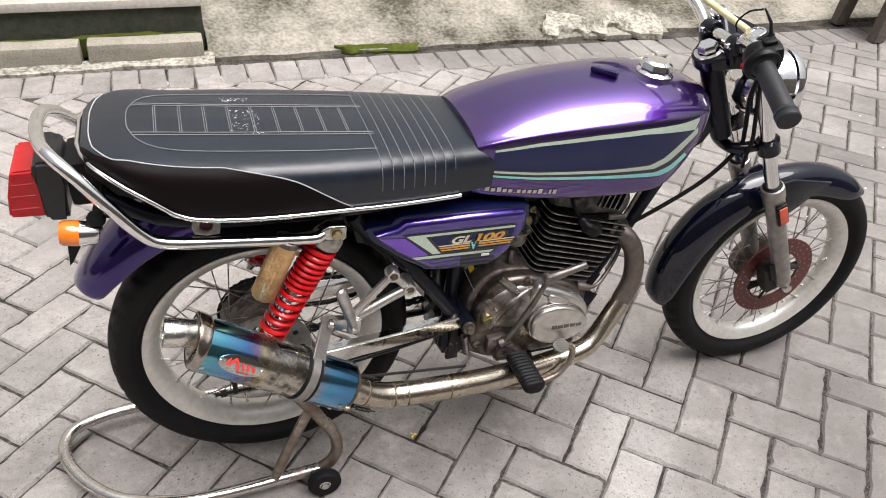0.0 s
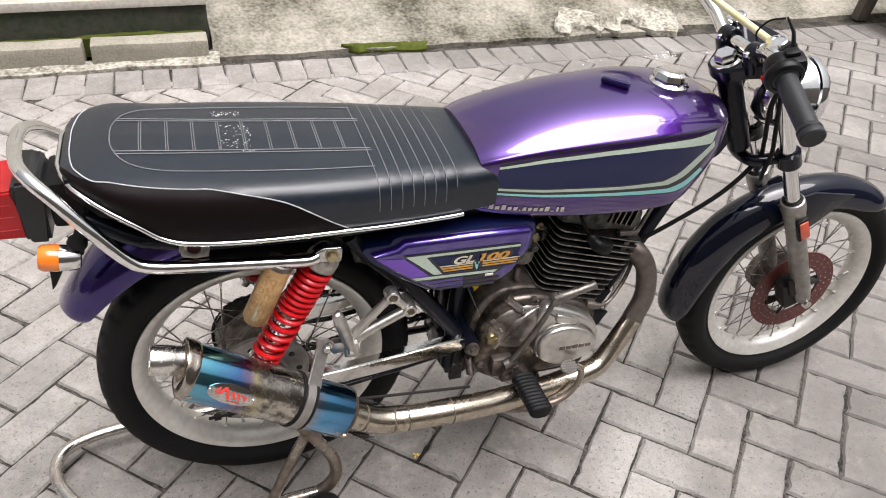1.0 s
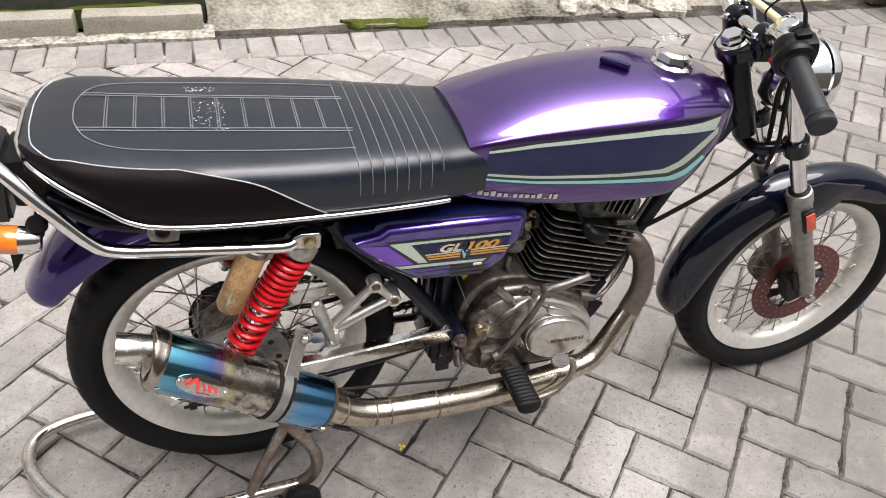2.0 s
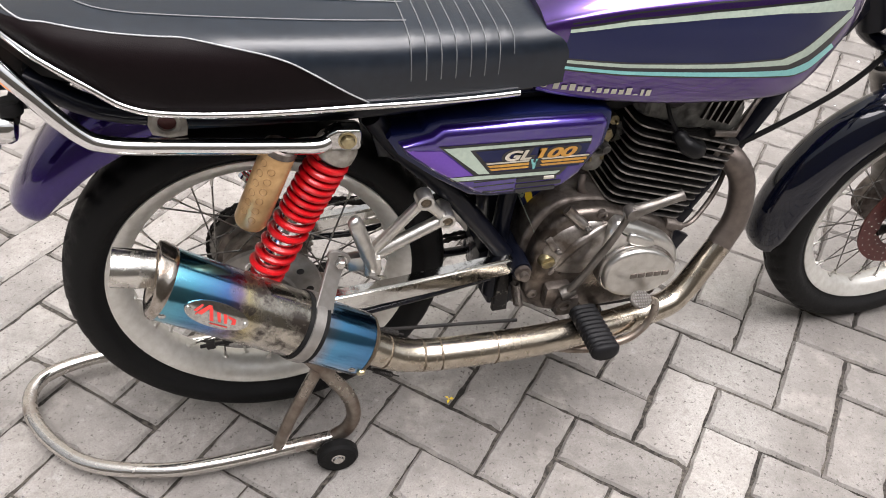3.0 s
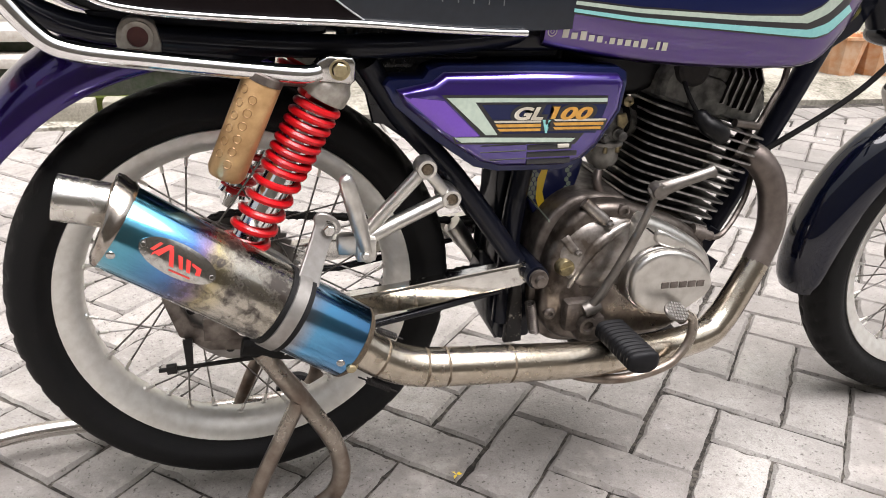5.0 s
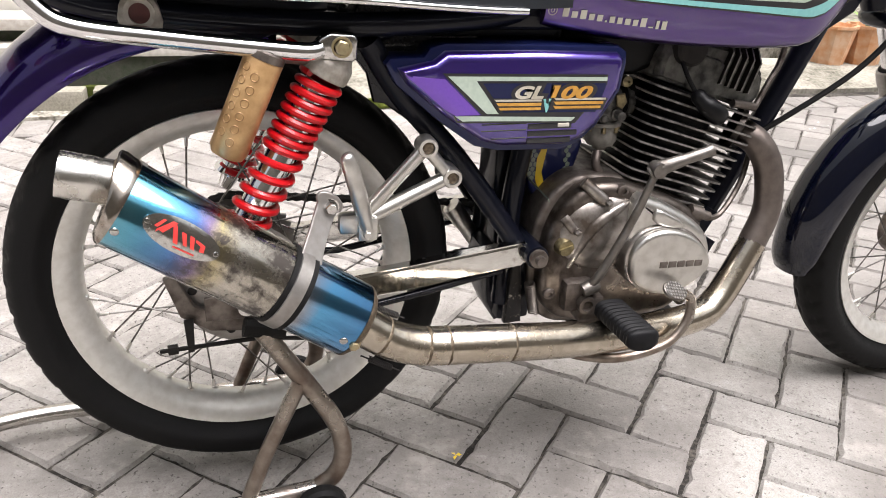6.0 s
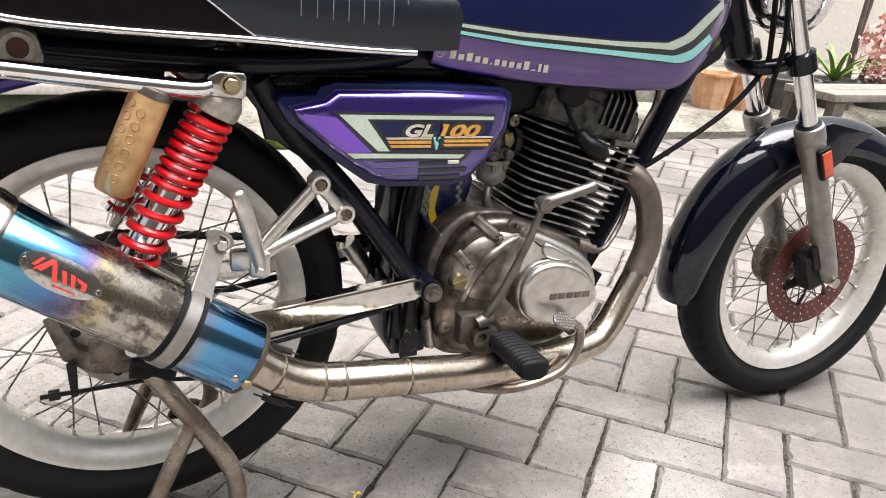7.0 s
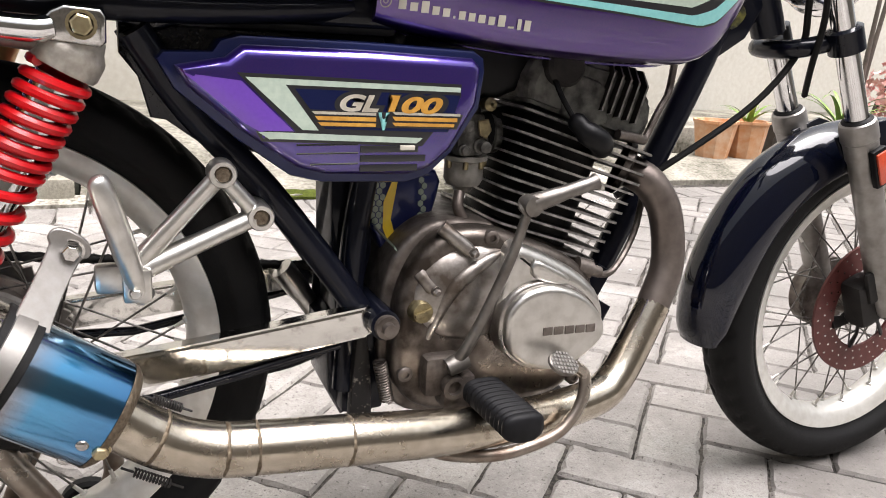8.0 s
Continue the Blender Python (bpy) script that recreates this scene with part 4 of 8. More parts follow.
up_t = [(0.400, 0.757), (0.476, 0.768), (0.583, 0.776), (0.677, 0.780), (0.750, 0.781), (0.797, 0.783)]
up_b = [(0.400, 0.753), (0.477, 0.762), (0.584, 0.768), (0.680, 0.770), (0.750, 0.766), (0.790, 0.762)]
lo_t = [(0.394, 0.7185), (0.479, 0.711), (0.621, 0.705), (0.700, 0.705), (0.728, 0.716), (0.760, 0.742), (0.796, 0.765)]
lo_b = [(0.394, 0.7145), (0.479, 0.706), (0.621, 0.699), (0.712, 0.696), (0.742, 0.708), (0.772, 0.732), (0.800, 0.752)]
cy_t = [(0.394, 0.710), (0.479, 0.701), (0.621, 0.693), (0.716, 0.688), (0.744, 0.696), (0.776, 0.718)]
cy_b = [(0.394, 0.706), (0.480, 0.696), (0.624, 0.686), (0.728, 0.678), (0.752, 0.684), (0.786, 0.710)]
bm = bmesh.new()
band(bm, TT, up_b, lo_t, 40, 8, 0.0004)
part("navy_panel", bm, M["navy"], tank, "dark navy side panel film")
for nm, a, b, m_, lift in (("upper_stripe", up_t, up_b, "pale", 0.0008), ("lower_stripe", lo_t, lo_b, "pale", 0.0008), ("aqua_stripe", cy_t, cy_b, "cyan", 0.0008)):
    bm = bmesh.new()
    band(bm, TT, a, b, 44, 3, lift)
    part(nm, bm, M[m_], tank)
for a, b in ((up_t, 0.0030), (lo_t, 0.0024), (lo_b, 0.0040), (cy_b, -0.0024)):
    bm = bmesh.new()
    if a is lo_b:
        band(bm, TT, lo_b, cy_t, 44, 2, 0.0005)
    else:
        band(bm, TT, [(x, z + b) for x, z in a], a, 44, 2, 0.0006)
    part("dark_outline", bm, M["ink"], tank)
bm = bmesh.new()
band(bm, TT, [(0.402, 0.765), (0.476, 0.778), (0.583, 0.788), (0.68, 0.791), (0.74, 0.792), (0.805, 0.791)], [(0.402, 0.763), (0.476, 0.776), (0.583, 0.786), (0.68, 0.789), (0.74, 0.790), (0.805, 0.789)], 44, 1, 0.0006)
part("dark_outline", bm, M["ink"], tank)

# name line under the stripes, as plain bars
xa, xb = 0.391, 0.532
sizes = [(0.0070, 0.0105), (0.0072, 0.0075), (0.0072, 0.0105), (0.0068, 0.0075), (0.0068, 0.0075), (0.0022, 0.0024), (0.0064, 0.0075), (0.0064, 0.0075), (0.0070, 0.0075), (0.0064, 0.0075), (0.0074, 0.0105), (0.0062, 0.0018), (0.0040, 0.0100), (0.0066, 0.0100)]
x = xa
for w, hgt in sizes:
    z = 0.6755 - 0.0150 * (x - xa) / (xb - xa)
    bm = bmesh.new()
    band(bm, TT, [(x, z + hgt), (x + w, z + hgt)], [(x, z), (x + w, z)], 3, 2, 0.0016)
    part("name_bar", bm, M["chars"], tank)
    x += w + 0.0034
bm = bmesh.new()
ic = [(0.3795 + 0.0042 * math.cos(a), 0.6820 + 0.0050 * math.sin(a)) for a in [2 * math.pi * k / 20 for k in range(20)]]
for sc_a, sc_b in ((1.25, 1.0), (0.55, 0.35)):
    O = [(0.3795 + (x - 0.3795) * sc_a, 0.6820 + (z - 0.6820) * sc_a) for x, z in ic]
    I = [(0.3795 + (x - 0.3795) * sc_b, 0.6820 + (z - 0.6820) * sc_b) for x, z in ic]
    band(bm, TT, O + O[:1], I + I[:1], 24, 1, 0.0008)
part("round_mark", bm, M["chars"], tank)

# filler cap and the small hinge stub
def top_of(tree, x, y):
    hit = tree.ray_cast(Vector((x, y, 2)), Vector((0, 0, -1)))[0]
    return hit if hit else Vector((x, y, 0.85))


cc = top_of(TT, 0.742, -0.022)
bm = bmesh.new()
lathe(bm, [(0, -0.004), (0.034, -0.004), (0.035, 0.004), (0.031, 0.007), (0.029, 0.009)], cc, cc + Vector((0.08, 0, 1)), 36)
lathe(bm, [(0.031, 0.008), (0.032, 0.013), (0.029, 0.023), (0.022, 0.027), (0, 0.027)], cc, cc + Vector((0.08, 0, 1)), 8)
part("filler_cap", bm, M["chrome"], tank, "faceted chrome filler cap", angle=25)
cc = top_of(TT, 0.642, -0.014)
bm = bmesh.new()
block(bm, (-0.026, -0.007, 0.0), (0.026, 0.007, 0.011), 0.004, Matrix.Translation(cc) @ pose(0, 0, 0, 0, -2, -52))
part("cap_latch", bm, M["paint"], tank, "small violet latch stub")

# underside seam
bm = bmesh.new()
tube(bm, spline([(0.40, -0.060, 0.656), (0.46, -0.066, 0.647), (0.55, -0.070, 0.638), (0.66, -0.072, 0.633), (0.74, -0.068, 0.637), (0.79, -0.060, 0.672)], 4), 0.0025, 8)
part("tank_seam", bm, M["paint"], tank)

# ---- side panel ----
panel_out = [(0.176, 0.622), (0.182, 0.629), (0.222, 0.630), (0.229, 0.640), (0.246, 0.645), (0.360, 0.644), (0.470, 0.641), (0.482, 0.634), (0.484, 0.620), (0.480, 0.585), (0.452, 0.540), (0.428, 0.518),
             (0.404, 0.511), (0.320, 0.513), (0.290, 0.520), (0.240, 0.555), (0.190, 0.597)]
bm = bmesh.new()
slab(bm, panel_out, -0.060, -0.112, 0.004, 2)
panel = part("side_panel", bm, M["navy"], bike, "glossy navy and violet plastic side panel with badge", angle=35)
inner = [(0.190, 0.618), (0.232, 0.626), (0.246, 0.637), (0.360, 0.637), (0.466, 0.634), (0.475, 0.626), (0.473, 0.590), (0.447, 0.545), (0.426, 0.527), (0.402, 0.520), (0.322, 0.522), (0.294, 0.529), (0.246, 0.562), (0.200, 0.600)]
bm = bmesh.new()
slab(bm, inner, -0.110, -0.126, 0.012, 6)
face = part("panel_face", bm, M["indigo"], panel, "raised violet face of the side panel", angle=50)
PT = tree_of(face)
bm = bmesh.new()
film(bm, PT, [(0.198, 0.612), (0.244, 0.607), (0.291, 0.562), (0.262, 0.562), (0.246, 0.571)])
part("violet_film", bm, M["violet"], panel)
bm = bmesh.new()
film(bm, PT, [(0.240, 0.614), (0.452, 0.609), (0.452, 0.597), (0.414, 0.5495), (0.262, 0.5545), (0.256, 0.564), (0.291, 0.5635)], 0.0010)
part("black_film", bm, M["ink"], panel)
bm = bmesh.new()
film(bm, PT, [(0.247, 0.6105), (0.451, 0.6060), (0.451, 0.6015), (0.282, 0.6045), (0.312, 0.5645), (0.297, 0.5650)], 0.0016)
part("pale_chevron", bm, M["pale"], panel)
bm = bmesh.new()
film(bm, PT, [(0.258, 0.5635), (0.414, 0.5575), (0.408, 0.5525), (0.268, 0.5570)], 0.0016)
part("pale_foot_stripe", bm, M["pale"], panel)
bm = bmesh.new()
film(bm, PT, [(0.290, 0.6015), (0.451, 0.5985), (0.449, 0.5900), (0.440, 0.5630), (0.318, 0.5660)], 0.0016)
part("navy_film", bm, M["navy"], panel)


def lay_letters(text, size, x, z, slope, material, name, parent, tree, lift, shear=0.25, bold=0.0, stretch=1.0):
    bm = letters(text, size, shear, bold)
    for v in bm.verts:
        px, pz = x + v.co.x * stretch, z + v.co.z + slope * v.co.x * stretch
        v.co = on_side(tree, px, pz, lift)
    return part(name, bm, material, parent, smooth=False)


lay_letters("GL", 0.0205, 0.328, 0.5832, -0.02, M["ink"], "badge_shadow", panel, PT, 0.0022, 0.3, 0.0040, 1.52)
lay_letters("GL", 0.0205, 0.328, 0.5832, -0.02, M["silver"], "badge_letters", panel, PT, 0.0026, 0.3, 0.0008, 1.52)
lay_letters("00", 0.0205, 0.3880, 0.5820, -0.02, M["ink"], "badge_shadow", panel, PT, 0.0022, 0.3, 0.0040, 1.92)
lay_letters("00", 0.0205, 0.3880, 0.5820, -0.02, M["goldfilm"], "badge_number", panel, PT, 0.0026, 0.3, 0.0008, 1.92)
one = [(0.3775, 0.5825), (0.3838, 0.5824), (0.3892, 0.5973), (0.3800, 0.5975), (0.3788, 0.5942), (0.3817, 0.5940)]
for grow, lift, m_, name in ((0.0016, 0.0022, "ink", "badge_shadow"), (0.0, 0.0026, "goldfilm", "badge_number")):
    bm = bmesh.new()
    film(bm, PT, [(x + (grow if x > 0.383 else -grow), z + (grow if z > 0.590 else -grow)) for x, z in one], lift)
    part(name, bm, M[m_], panel)
bm = bmesh.new()
film(bm, PT, [(0.302, 0.5835), (0.455, 0.5800), (0.449, 0.5660), (0.310, 0.5685)], 0.0020)
part("wing_shadow", bm, M["ink"], panel)
for k, (za, zb) in enumerate(((0.5820, 0.5795), (0.5778, 0.5740), (0.5722, 0.5690))):
    for xa, xb, mm in ((0.305 + 0.003 * k, 0.366, "goldfilm"), (0.382, 0.452 - 0.003 * k, "goldfilm")):
        bm = bmesh.new()
        film(bm, PT, [(xa, za), (xb, za - 0.001), (xb, zb - 0.001), (xa + 0.003, zb)], 0.0024)
        part("gold_wing_bar", bm, M[mm if k else "silver"], panel)
bm = bmesh.new()
film(bm, PT, [(0.368, 0.5815), (0.3735, 0.5750), (0.379, 0.5815), (0.3755, 0.5815), (0.3745, 0.5650), (0.3725, 0.5650), (0.3715, 0.5815)], 0.0026)
part("wing_stem", bm, M["cyan"], panel)
# louvres
for xa, xb, z in ((0.352, 0.410, 0.547), (0.352, 0.418, 0.538), (0.352, 0.410, 0.529)):
    bm = bmesh.new()
    block(bm, (xa, -0.1275, z - 0.0032), (xb, -0.1245, z + 0.0032), 0.0008)
    part("louvre_slot", bm, M["ink"], panel)
bm = bmesh.new()
block(bm, (0.391, -0.1290, 0.5460), (0.406, -0.1265, 0.5505), 0.0006)
part("white_tab", bm, M["chars"], panel)
for z in (0.5515, 0.5435, 0.5335):
    bm = bmesh.new()
    tube(bm, [(0.292 if z > 0.54 else 0.305, -0.1258, z - 0.0005), (0.350, -0.1262, z)], 0.0009, 6)
    part("louvre_rib", bm, M["plastic"], panel)
# upper black trim behind the panel
bm = bmesh.new()
slab(bm, [(0.170, 0.640), (0.200, 0.650), (0.300, 0.655), (0.420, 0.655), (0.475, 0.648), (0.475, 0.676), (0.36, 0.690), (0.150, 0.690), (0.140, 0.655)], 0.02, -0.088, 0.006, 3)
part("seat_base", bm, M["black_gloss"], bike, "blue-black under-seat panel above the side cover")


# ---- mudguards ----
def guard(name, c, arc, half, skirt, material, label, thick=0.003, steps=40, cs=18, lift=None):
    """A mudguard: arc as (degrees, crown radius, skirt radius, half width), seen from the right, 0 ahead, 90 up."""
    bm = bmesh.new()
    A = spline([Vector((a, r, s)) for a, r, s, w in arc], 10)
    W = spline([Vector((a, w, 0)) for a, r, s, w in arc], 10)
    outer, innr = [], []
    for p, q in zip(A, W):
        th, r, s, w = radians(p.x), p.y, p.z, q.y
        ro, ri = [], []
        for k in range(cs + 1):
            u = -1 + 2 * k / cs
            b = math.pi / 2 * u
            y = math.sin(b) * w
            rr = s + (r - s) * max(0.0, math.cos(b)) ** 0.85
            ro.append((c.x + math.cos(th) * rr, c.y + y, c.z + math.sin(th) * rr))
            rr -= thick
            y *= (w - thick * 0.8) / w
            ri.append((c.x + math.cos(th) * rr, c.y + y, c.z + math.sin(th) * rr))
        outer.append(ro + ri[::-1])
    loft(bm, outer)
    return part(name, bm, material, bike, label, angle=50)


front_guard = guard("front_mudguard", FRONT, [(187, 0.318, 0.296, 0.036), (181, 0.330, 0.284, 0.043), (165, 0.334, 0.268, 0.046), (140, 0.330, 0.258, 0.046), (120, 0.314, 0.246, 0.044), (104, 0.299, 0.238, 0.042), (86, 0.293, 0.234, 0.042), (67, 0.291, 0.236, 0.044), (56, 0.290, 0.250, 0.044), (50, 0.288, 0.272, 0.034)],
                    0.07, 0.26, M["guard_paint"], "glossy blue-black front mudguard")
rear_guard = guard("rear_mudguard", REAR, [(148, 0.366, 0.350, 0.030), (146, 0.368, 0.328, 0.058), (138, 0.372, 0.322, 0.068), (125, 0.380, 0.320, 0.072), (110, 0.380, 0.318, 0.072), (95, 0.360, 0.316, 0.068), (84, 0.346, 0.314, 0.064), (80, 0.340, 0.312, 0.060)],
                   0.07, 0.32, M["paint"], "glossy violet rear mudguard")


# ---- exhaust ----
exhaust = group_at("exhaust", (0.4, -0.15, 0.28), bike)
exhaust["label"] = "stainless exhaust with heat-tinted muffler"
run = [(0.716, -0.050, 0.508), (0.738, -0.066, 0.494), (0.757, -0.076, 0.465), (0.765, -0.083, 0.425), (0.762, -0.090, 0.388), (0.742, -0.098, 0.345), (0.712, -0.108, 0.298), (0.684, -0.118, 0.266), (0.650, -0.128, 0.250)]
bm = bmesh.new()
P = spline(run[:6], 6)
tube(bm, P, 0.0205, 20)
part("header_bend", bm, M["burnt_pipe"], exhaust, "heat-browned header pipe")
bm = bmesh.new()
P = spline([(0.744, -0.0975, 0.348)] + run[6:] + [(0.56, -0.146, 0.247), (0.47, -0.163, 0.256), (0.40, -0.176, 0.267)], 6)
tube(bm, P, [0.0207 + 0.0039 * min(1, i / (len(P) - 1)) for i in range(len(P))], 20)
part("down_pipe", bm, M["steel_pipe"], exhaust, "brushed stainless down pipe")
bm = bmesh.new()
P = spline([(0.402, -0.176, 0.267), (0.33, -0.186, 0.279), (0.26, -0.190, 0.287), (0.21, -0.191, 0.293), (0.175, -0.192, 0.305), (0.148, -0.193, 0.322), (0.118, -0.195, 0.347)], 6)
tube(bm, P, 0.0246, 22)
part("mid_pipe", bm, M["steel_pipe"], exhaust, "brushed stainless mid pipe")
for a, d in (((0.327, -0.1863, 0.2793), (-1, -0.06, 0.13)), ((0.241, -0.1904, 0.2890), (-1, -0.02, 0.11)), ((0.214, -0.1910, 0.2925), (-1, -0.01, 0.16)), ((0.158, -0.193, 0.315), (-0.85, 0, 0.53))):
    bm = bmesh.new()
    a, d = Vector(a), Vector(d).normalized()
    lathe(bm, [(0.0240, -0.0022), (0.0248, -0.0010), (0.0250, 0.0001), (0.0248, 0.0012), (0.0240, 0.0022)], a, a + d, 60)
    for v in bm.verts:
        v.co += noise.noise_vector(v.co * 90) * 0.0011
    part("weld_seam", bm, M["weld"], exhaust)
MA, MB = Vector((0.126, -0.195, 0.341)), Vector((-0.120, -0.195, 0.509))
mway = (MB - MA).normalized()
mlen = (MB - MA).length


def can(name, prof, material, label="", parent=None, segs=48):
    """A turned piece whose own z runs along the muffler."""
    bm = bmesh.new()
    lathe(bm, prof, (0, 0, 0), (0, 0, 1), segs)
    ob = part(name, bm, material, None, label)
    q = mway.to_track_quat('Z', 'Y')
    ob.parent = exhaust
    ob.matrix_parent_inverse = exhaust.matrix_world.inverted()
    ob.matrix_world = Matrix.Translation(MA) @ q.to_matrix().to_4x4()
    return ob


can("muffler_can", [(0.036, 0.0), (0.0438, 0.003), (0.0452, 0.008), (0.0457, mlen * 0.970), (0.0452, mlen * 0.978), (0.0447, mlen * 0.980)], M["titanium"], "heat-tinted blue and straw muffler can")
can("front_cap", [(0.0, -0.002), (0.026, -0.002), (0.040, -0.003), (0.0447, 0.002), (0.0452, 0.006)], M["weld"], "burnt brown front cap")
tipA = Vector((-0.101, -0.195, 0.5225))
d = Vector((-0.0600, 0.0, 0.0150)).normalized()
bm = bmesh.new()
rings = []
ax_q, pipe_q = mway.to_track_quat('Z', 'Y'), d.to_track_quat('Z', 'Y')
for s, r_ in ((0.0, 0.0462), (0.0, 0.0467), (0.12, 0.0467), (0.15, 0.0456), (0.34, 0.0442), (0.54, 0.0400), (0.72, 0.0340), (0.87, 0.0280), (0.96, 0.0240), (1.0, 0.0228)):
    e = s * s * (3 - 2 * s)
    c = (MA + mway * (mlen * 0.972)).lerp(tipA + d * 0.010, s) + mway * 0.010 * math.sin(math.pi * s)
    q = ax_q.slerp(pipe_q, e)
    rings.append([c + q @ Vector((math.cos(2 * math.pi * k / 40) * r_, math.sin(2 * math.pi * k / 40) * r_, 0)) for k in range(40)])
loft(bm, rings, cap_a=False, cap_b=False)
part("end_cone", bm, M["smoked"], exhaust, "polished muffler end cone leading into the tail pipe", angle=60)
bm = bmesh.new()
lathe(bm, [(0.0228, 0), (0.0228, 0.030), (0.0234, 0.031), (0.0234, 0.064), (0.0230, 0.0655), (0.0218, 0.0645), (0.0214, 0.0)], tipA, tipA + d, 40)
part("tail_pipe", bm, M["polished"], exhaust, "polished round tail pipe")
bm = bmesh.new()
lathe(bm, [(0.0215, 0.030), (0, 0.030)], tipA, tipA + d, 40)
part("tail_pipe_bore", bm, M["ink"], exhaust)
bm = bmesh.new()
wa = tipA + d * 0.014
lathe(bm, [(0.0226, -0.0030), (0.0246, -0.0012), (0.0248, 0.0012), (0.0226, 0.0032)], wa, wa + d, 36)
for v in bm.verts:
    v.co += noise.noise_vector(v.co * 300) * 0.0006
part("tail_weld", bm, M["weld"], exhaust, "brown weld bead round the tail pipe")
# strap, its rubber and the hanger
can("strap_rubber", [(0.0460, mlen * 0.272), (0.0474, mlen * 0.274), (0.0474, mlen * 0.366), (0.0460, mlen * 0.369)], M["rubber"], "black rubber under the strap")
can("strap", [(0.0474, mlen * 0.294), (0.0490, mlen * 0.296), (0.0490, mlen * 0.346), (0.0474, mlen * 0.348)], M["slider"], "worn steel muffler strap")
bm = bmesh.new()
hang = spline([Vector(p) for p in ((0.064, -0.224, 0.404), (0.071, -0.213, 0.419), (0.079, -0.196, 0.436), (0.090, -0.176, 0.456), (0.098, -0.164, 0.470), (0.104, -0.160, 0.480), (0.108, -0.160, 0.487))], 4)
rings = []
for i, p in enumerate(hang):
    t = i / (len(hang) - 1)
    w = Vector((0.80, 0.10, -0.58)).normalized() * (0.018 - 0.006 * math.sin(math.pi * t) if t < 0.75 else 0.0175 * math.sqrt(max(0.05, 1 - ((t - 0.80) / 0.21) ** 2)))
    d_ = (hang[min(i + 1, len(hang) - 1)] - hang[max(i - 1, 0)]).normalized()
    nn = w.normalized().cross(d_) * 0.0026
    rings.append([p - w - nn, p + w - nn, p + w + nn, p - w + nn])
loft(bm, rings)
bmesh.ops.bevel(bm, geom=bm.edges[:], offset=0.0009, segments=1, affect='EDGES')
part("hanger", bm, M["slider"], exhaust, "worn steel muffler hanger")
bm = bmesh.new()
bolt(bm, (0.104, -0.160, 0.473), (0, -1, 0), 0.0075, 0.012)
part("hanger_bolt", bm, M["worn_chrome"], exhaust)
# can rivets and the oval plate
for along in (0.018, mlen * 0.955):
    for ang in (-150, -105, -60, -15):
        can_q = mway.to_track_quat('Z', 'Y').to_matrix()
        e = can_q @ Vector((math.cos(radians(ang)), math.sin(radians(ang)), 0))
        p = MA + mway * along + e * 0.0451
        bm = bmesh.new()
        lathe(bm, [(0, 0.0024), (0.003, 0.0022), (0.0045, 0.001), (0.005, 0)], p, p + e, 12)
        part("rivet", bm, M["worn_chrome"], exhaust)
bm = bmesh.new()
p = Vector((0.1165, -0.2345, 0.334))
bolt(bm, p, (0.0, -0.9, -0.35), 0.006, 0.007)
part("clamp_bolt", bm, M["brass"], exhaust, "brass-coloured bolt")
pq = Matrix.Translation(MA + mway * (mlen * 0.765)) @ mway.to_track_quat('Z', 'Y').to_matrix().to_4x4()
inv = pq.inverted()
outv = (pq.to_3x3().inverted() @ Vector((0.05, -1, 0.34))).normalized()
aim = math.atan2(outv.y, outv.x)


def on_can(u, v, lift):
    """u along the can, v round it, metres."""
    a = aim + v / 0.0457
    return pq @ Vector((math.cos(a) * (0.0457 + lift), math.sin(a) * (0.0457 + lift), u))


def oval(bm, a, b, lift, thick, n=48, rows=6):
    for top_ in (lift + thick,):
        rings = []
        for j in range(rows + 1):
            s = j / rows
            rings.append([bm.verts.new(on_can(a * s * math.cos(2 * math.pi * k / n), b * s * math.sin(2 * math.pi * k / n), top_)) for k in range(n)] if j else [bm.verts.new(on_can(0, 0, top_))])
        rings.append([bm.verts.new(on_can(a * 1.01 * math.cos(2 * math.pi * k / n), b * 1.01 * math.sin(2 * math.pi * k / n), 0.0)) for k in range(n)])
        for A, B in zip(rings, rings[1:]):
            for k in range(n):
                if len(A) == 1:
                    bm.faces.new((A[0], B[k], B[(k + 1) % n]))
                else:
                    bm.faces.new((A[k], A[(k + 1) % n], B[(k + 1) % n], B[k]))
    return bm


plate = part("oval_plate", oval(bmesh.new(), 0.0405, 0.0165, 0.0, 0.0022), M["worn_chrome"], exhaust, "oval silver plate with red print")


def can_patch(name, outline, lift, material):
    bm = bmesh.new()
    f = bm.faces.new([bm.verts.new((u, v, 0)) for u, v in outline])
    bmesh.ops.triangulate(bm, faces=[f])
    for _ in range(3):
        bmesh.ops.subdivide_edges(bm, edges=[e for e in bm.edges if e.calc_length() > 0.006], cuts=1)
        bmesh.ops.triangulate(bm, faces=[f for f in bm.faces if len(f.verts) > 3])
    for v in bm.verts:
        v.co = on_can(v.co.x, v.co.y, lift)
    part(name, bm, material, plate, smooth=False)


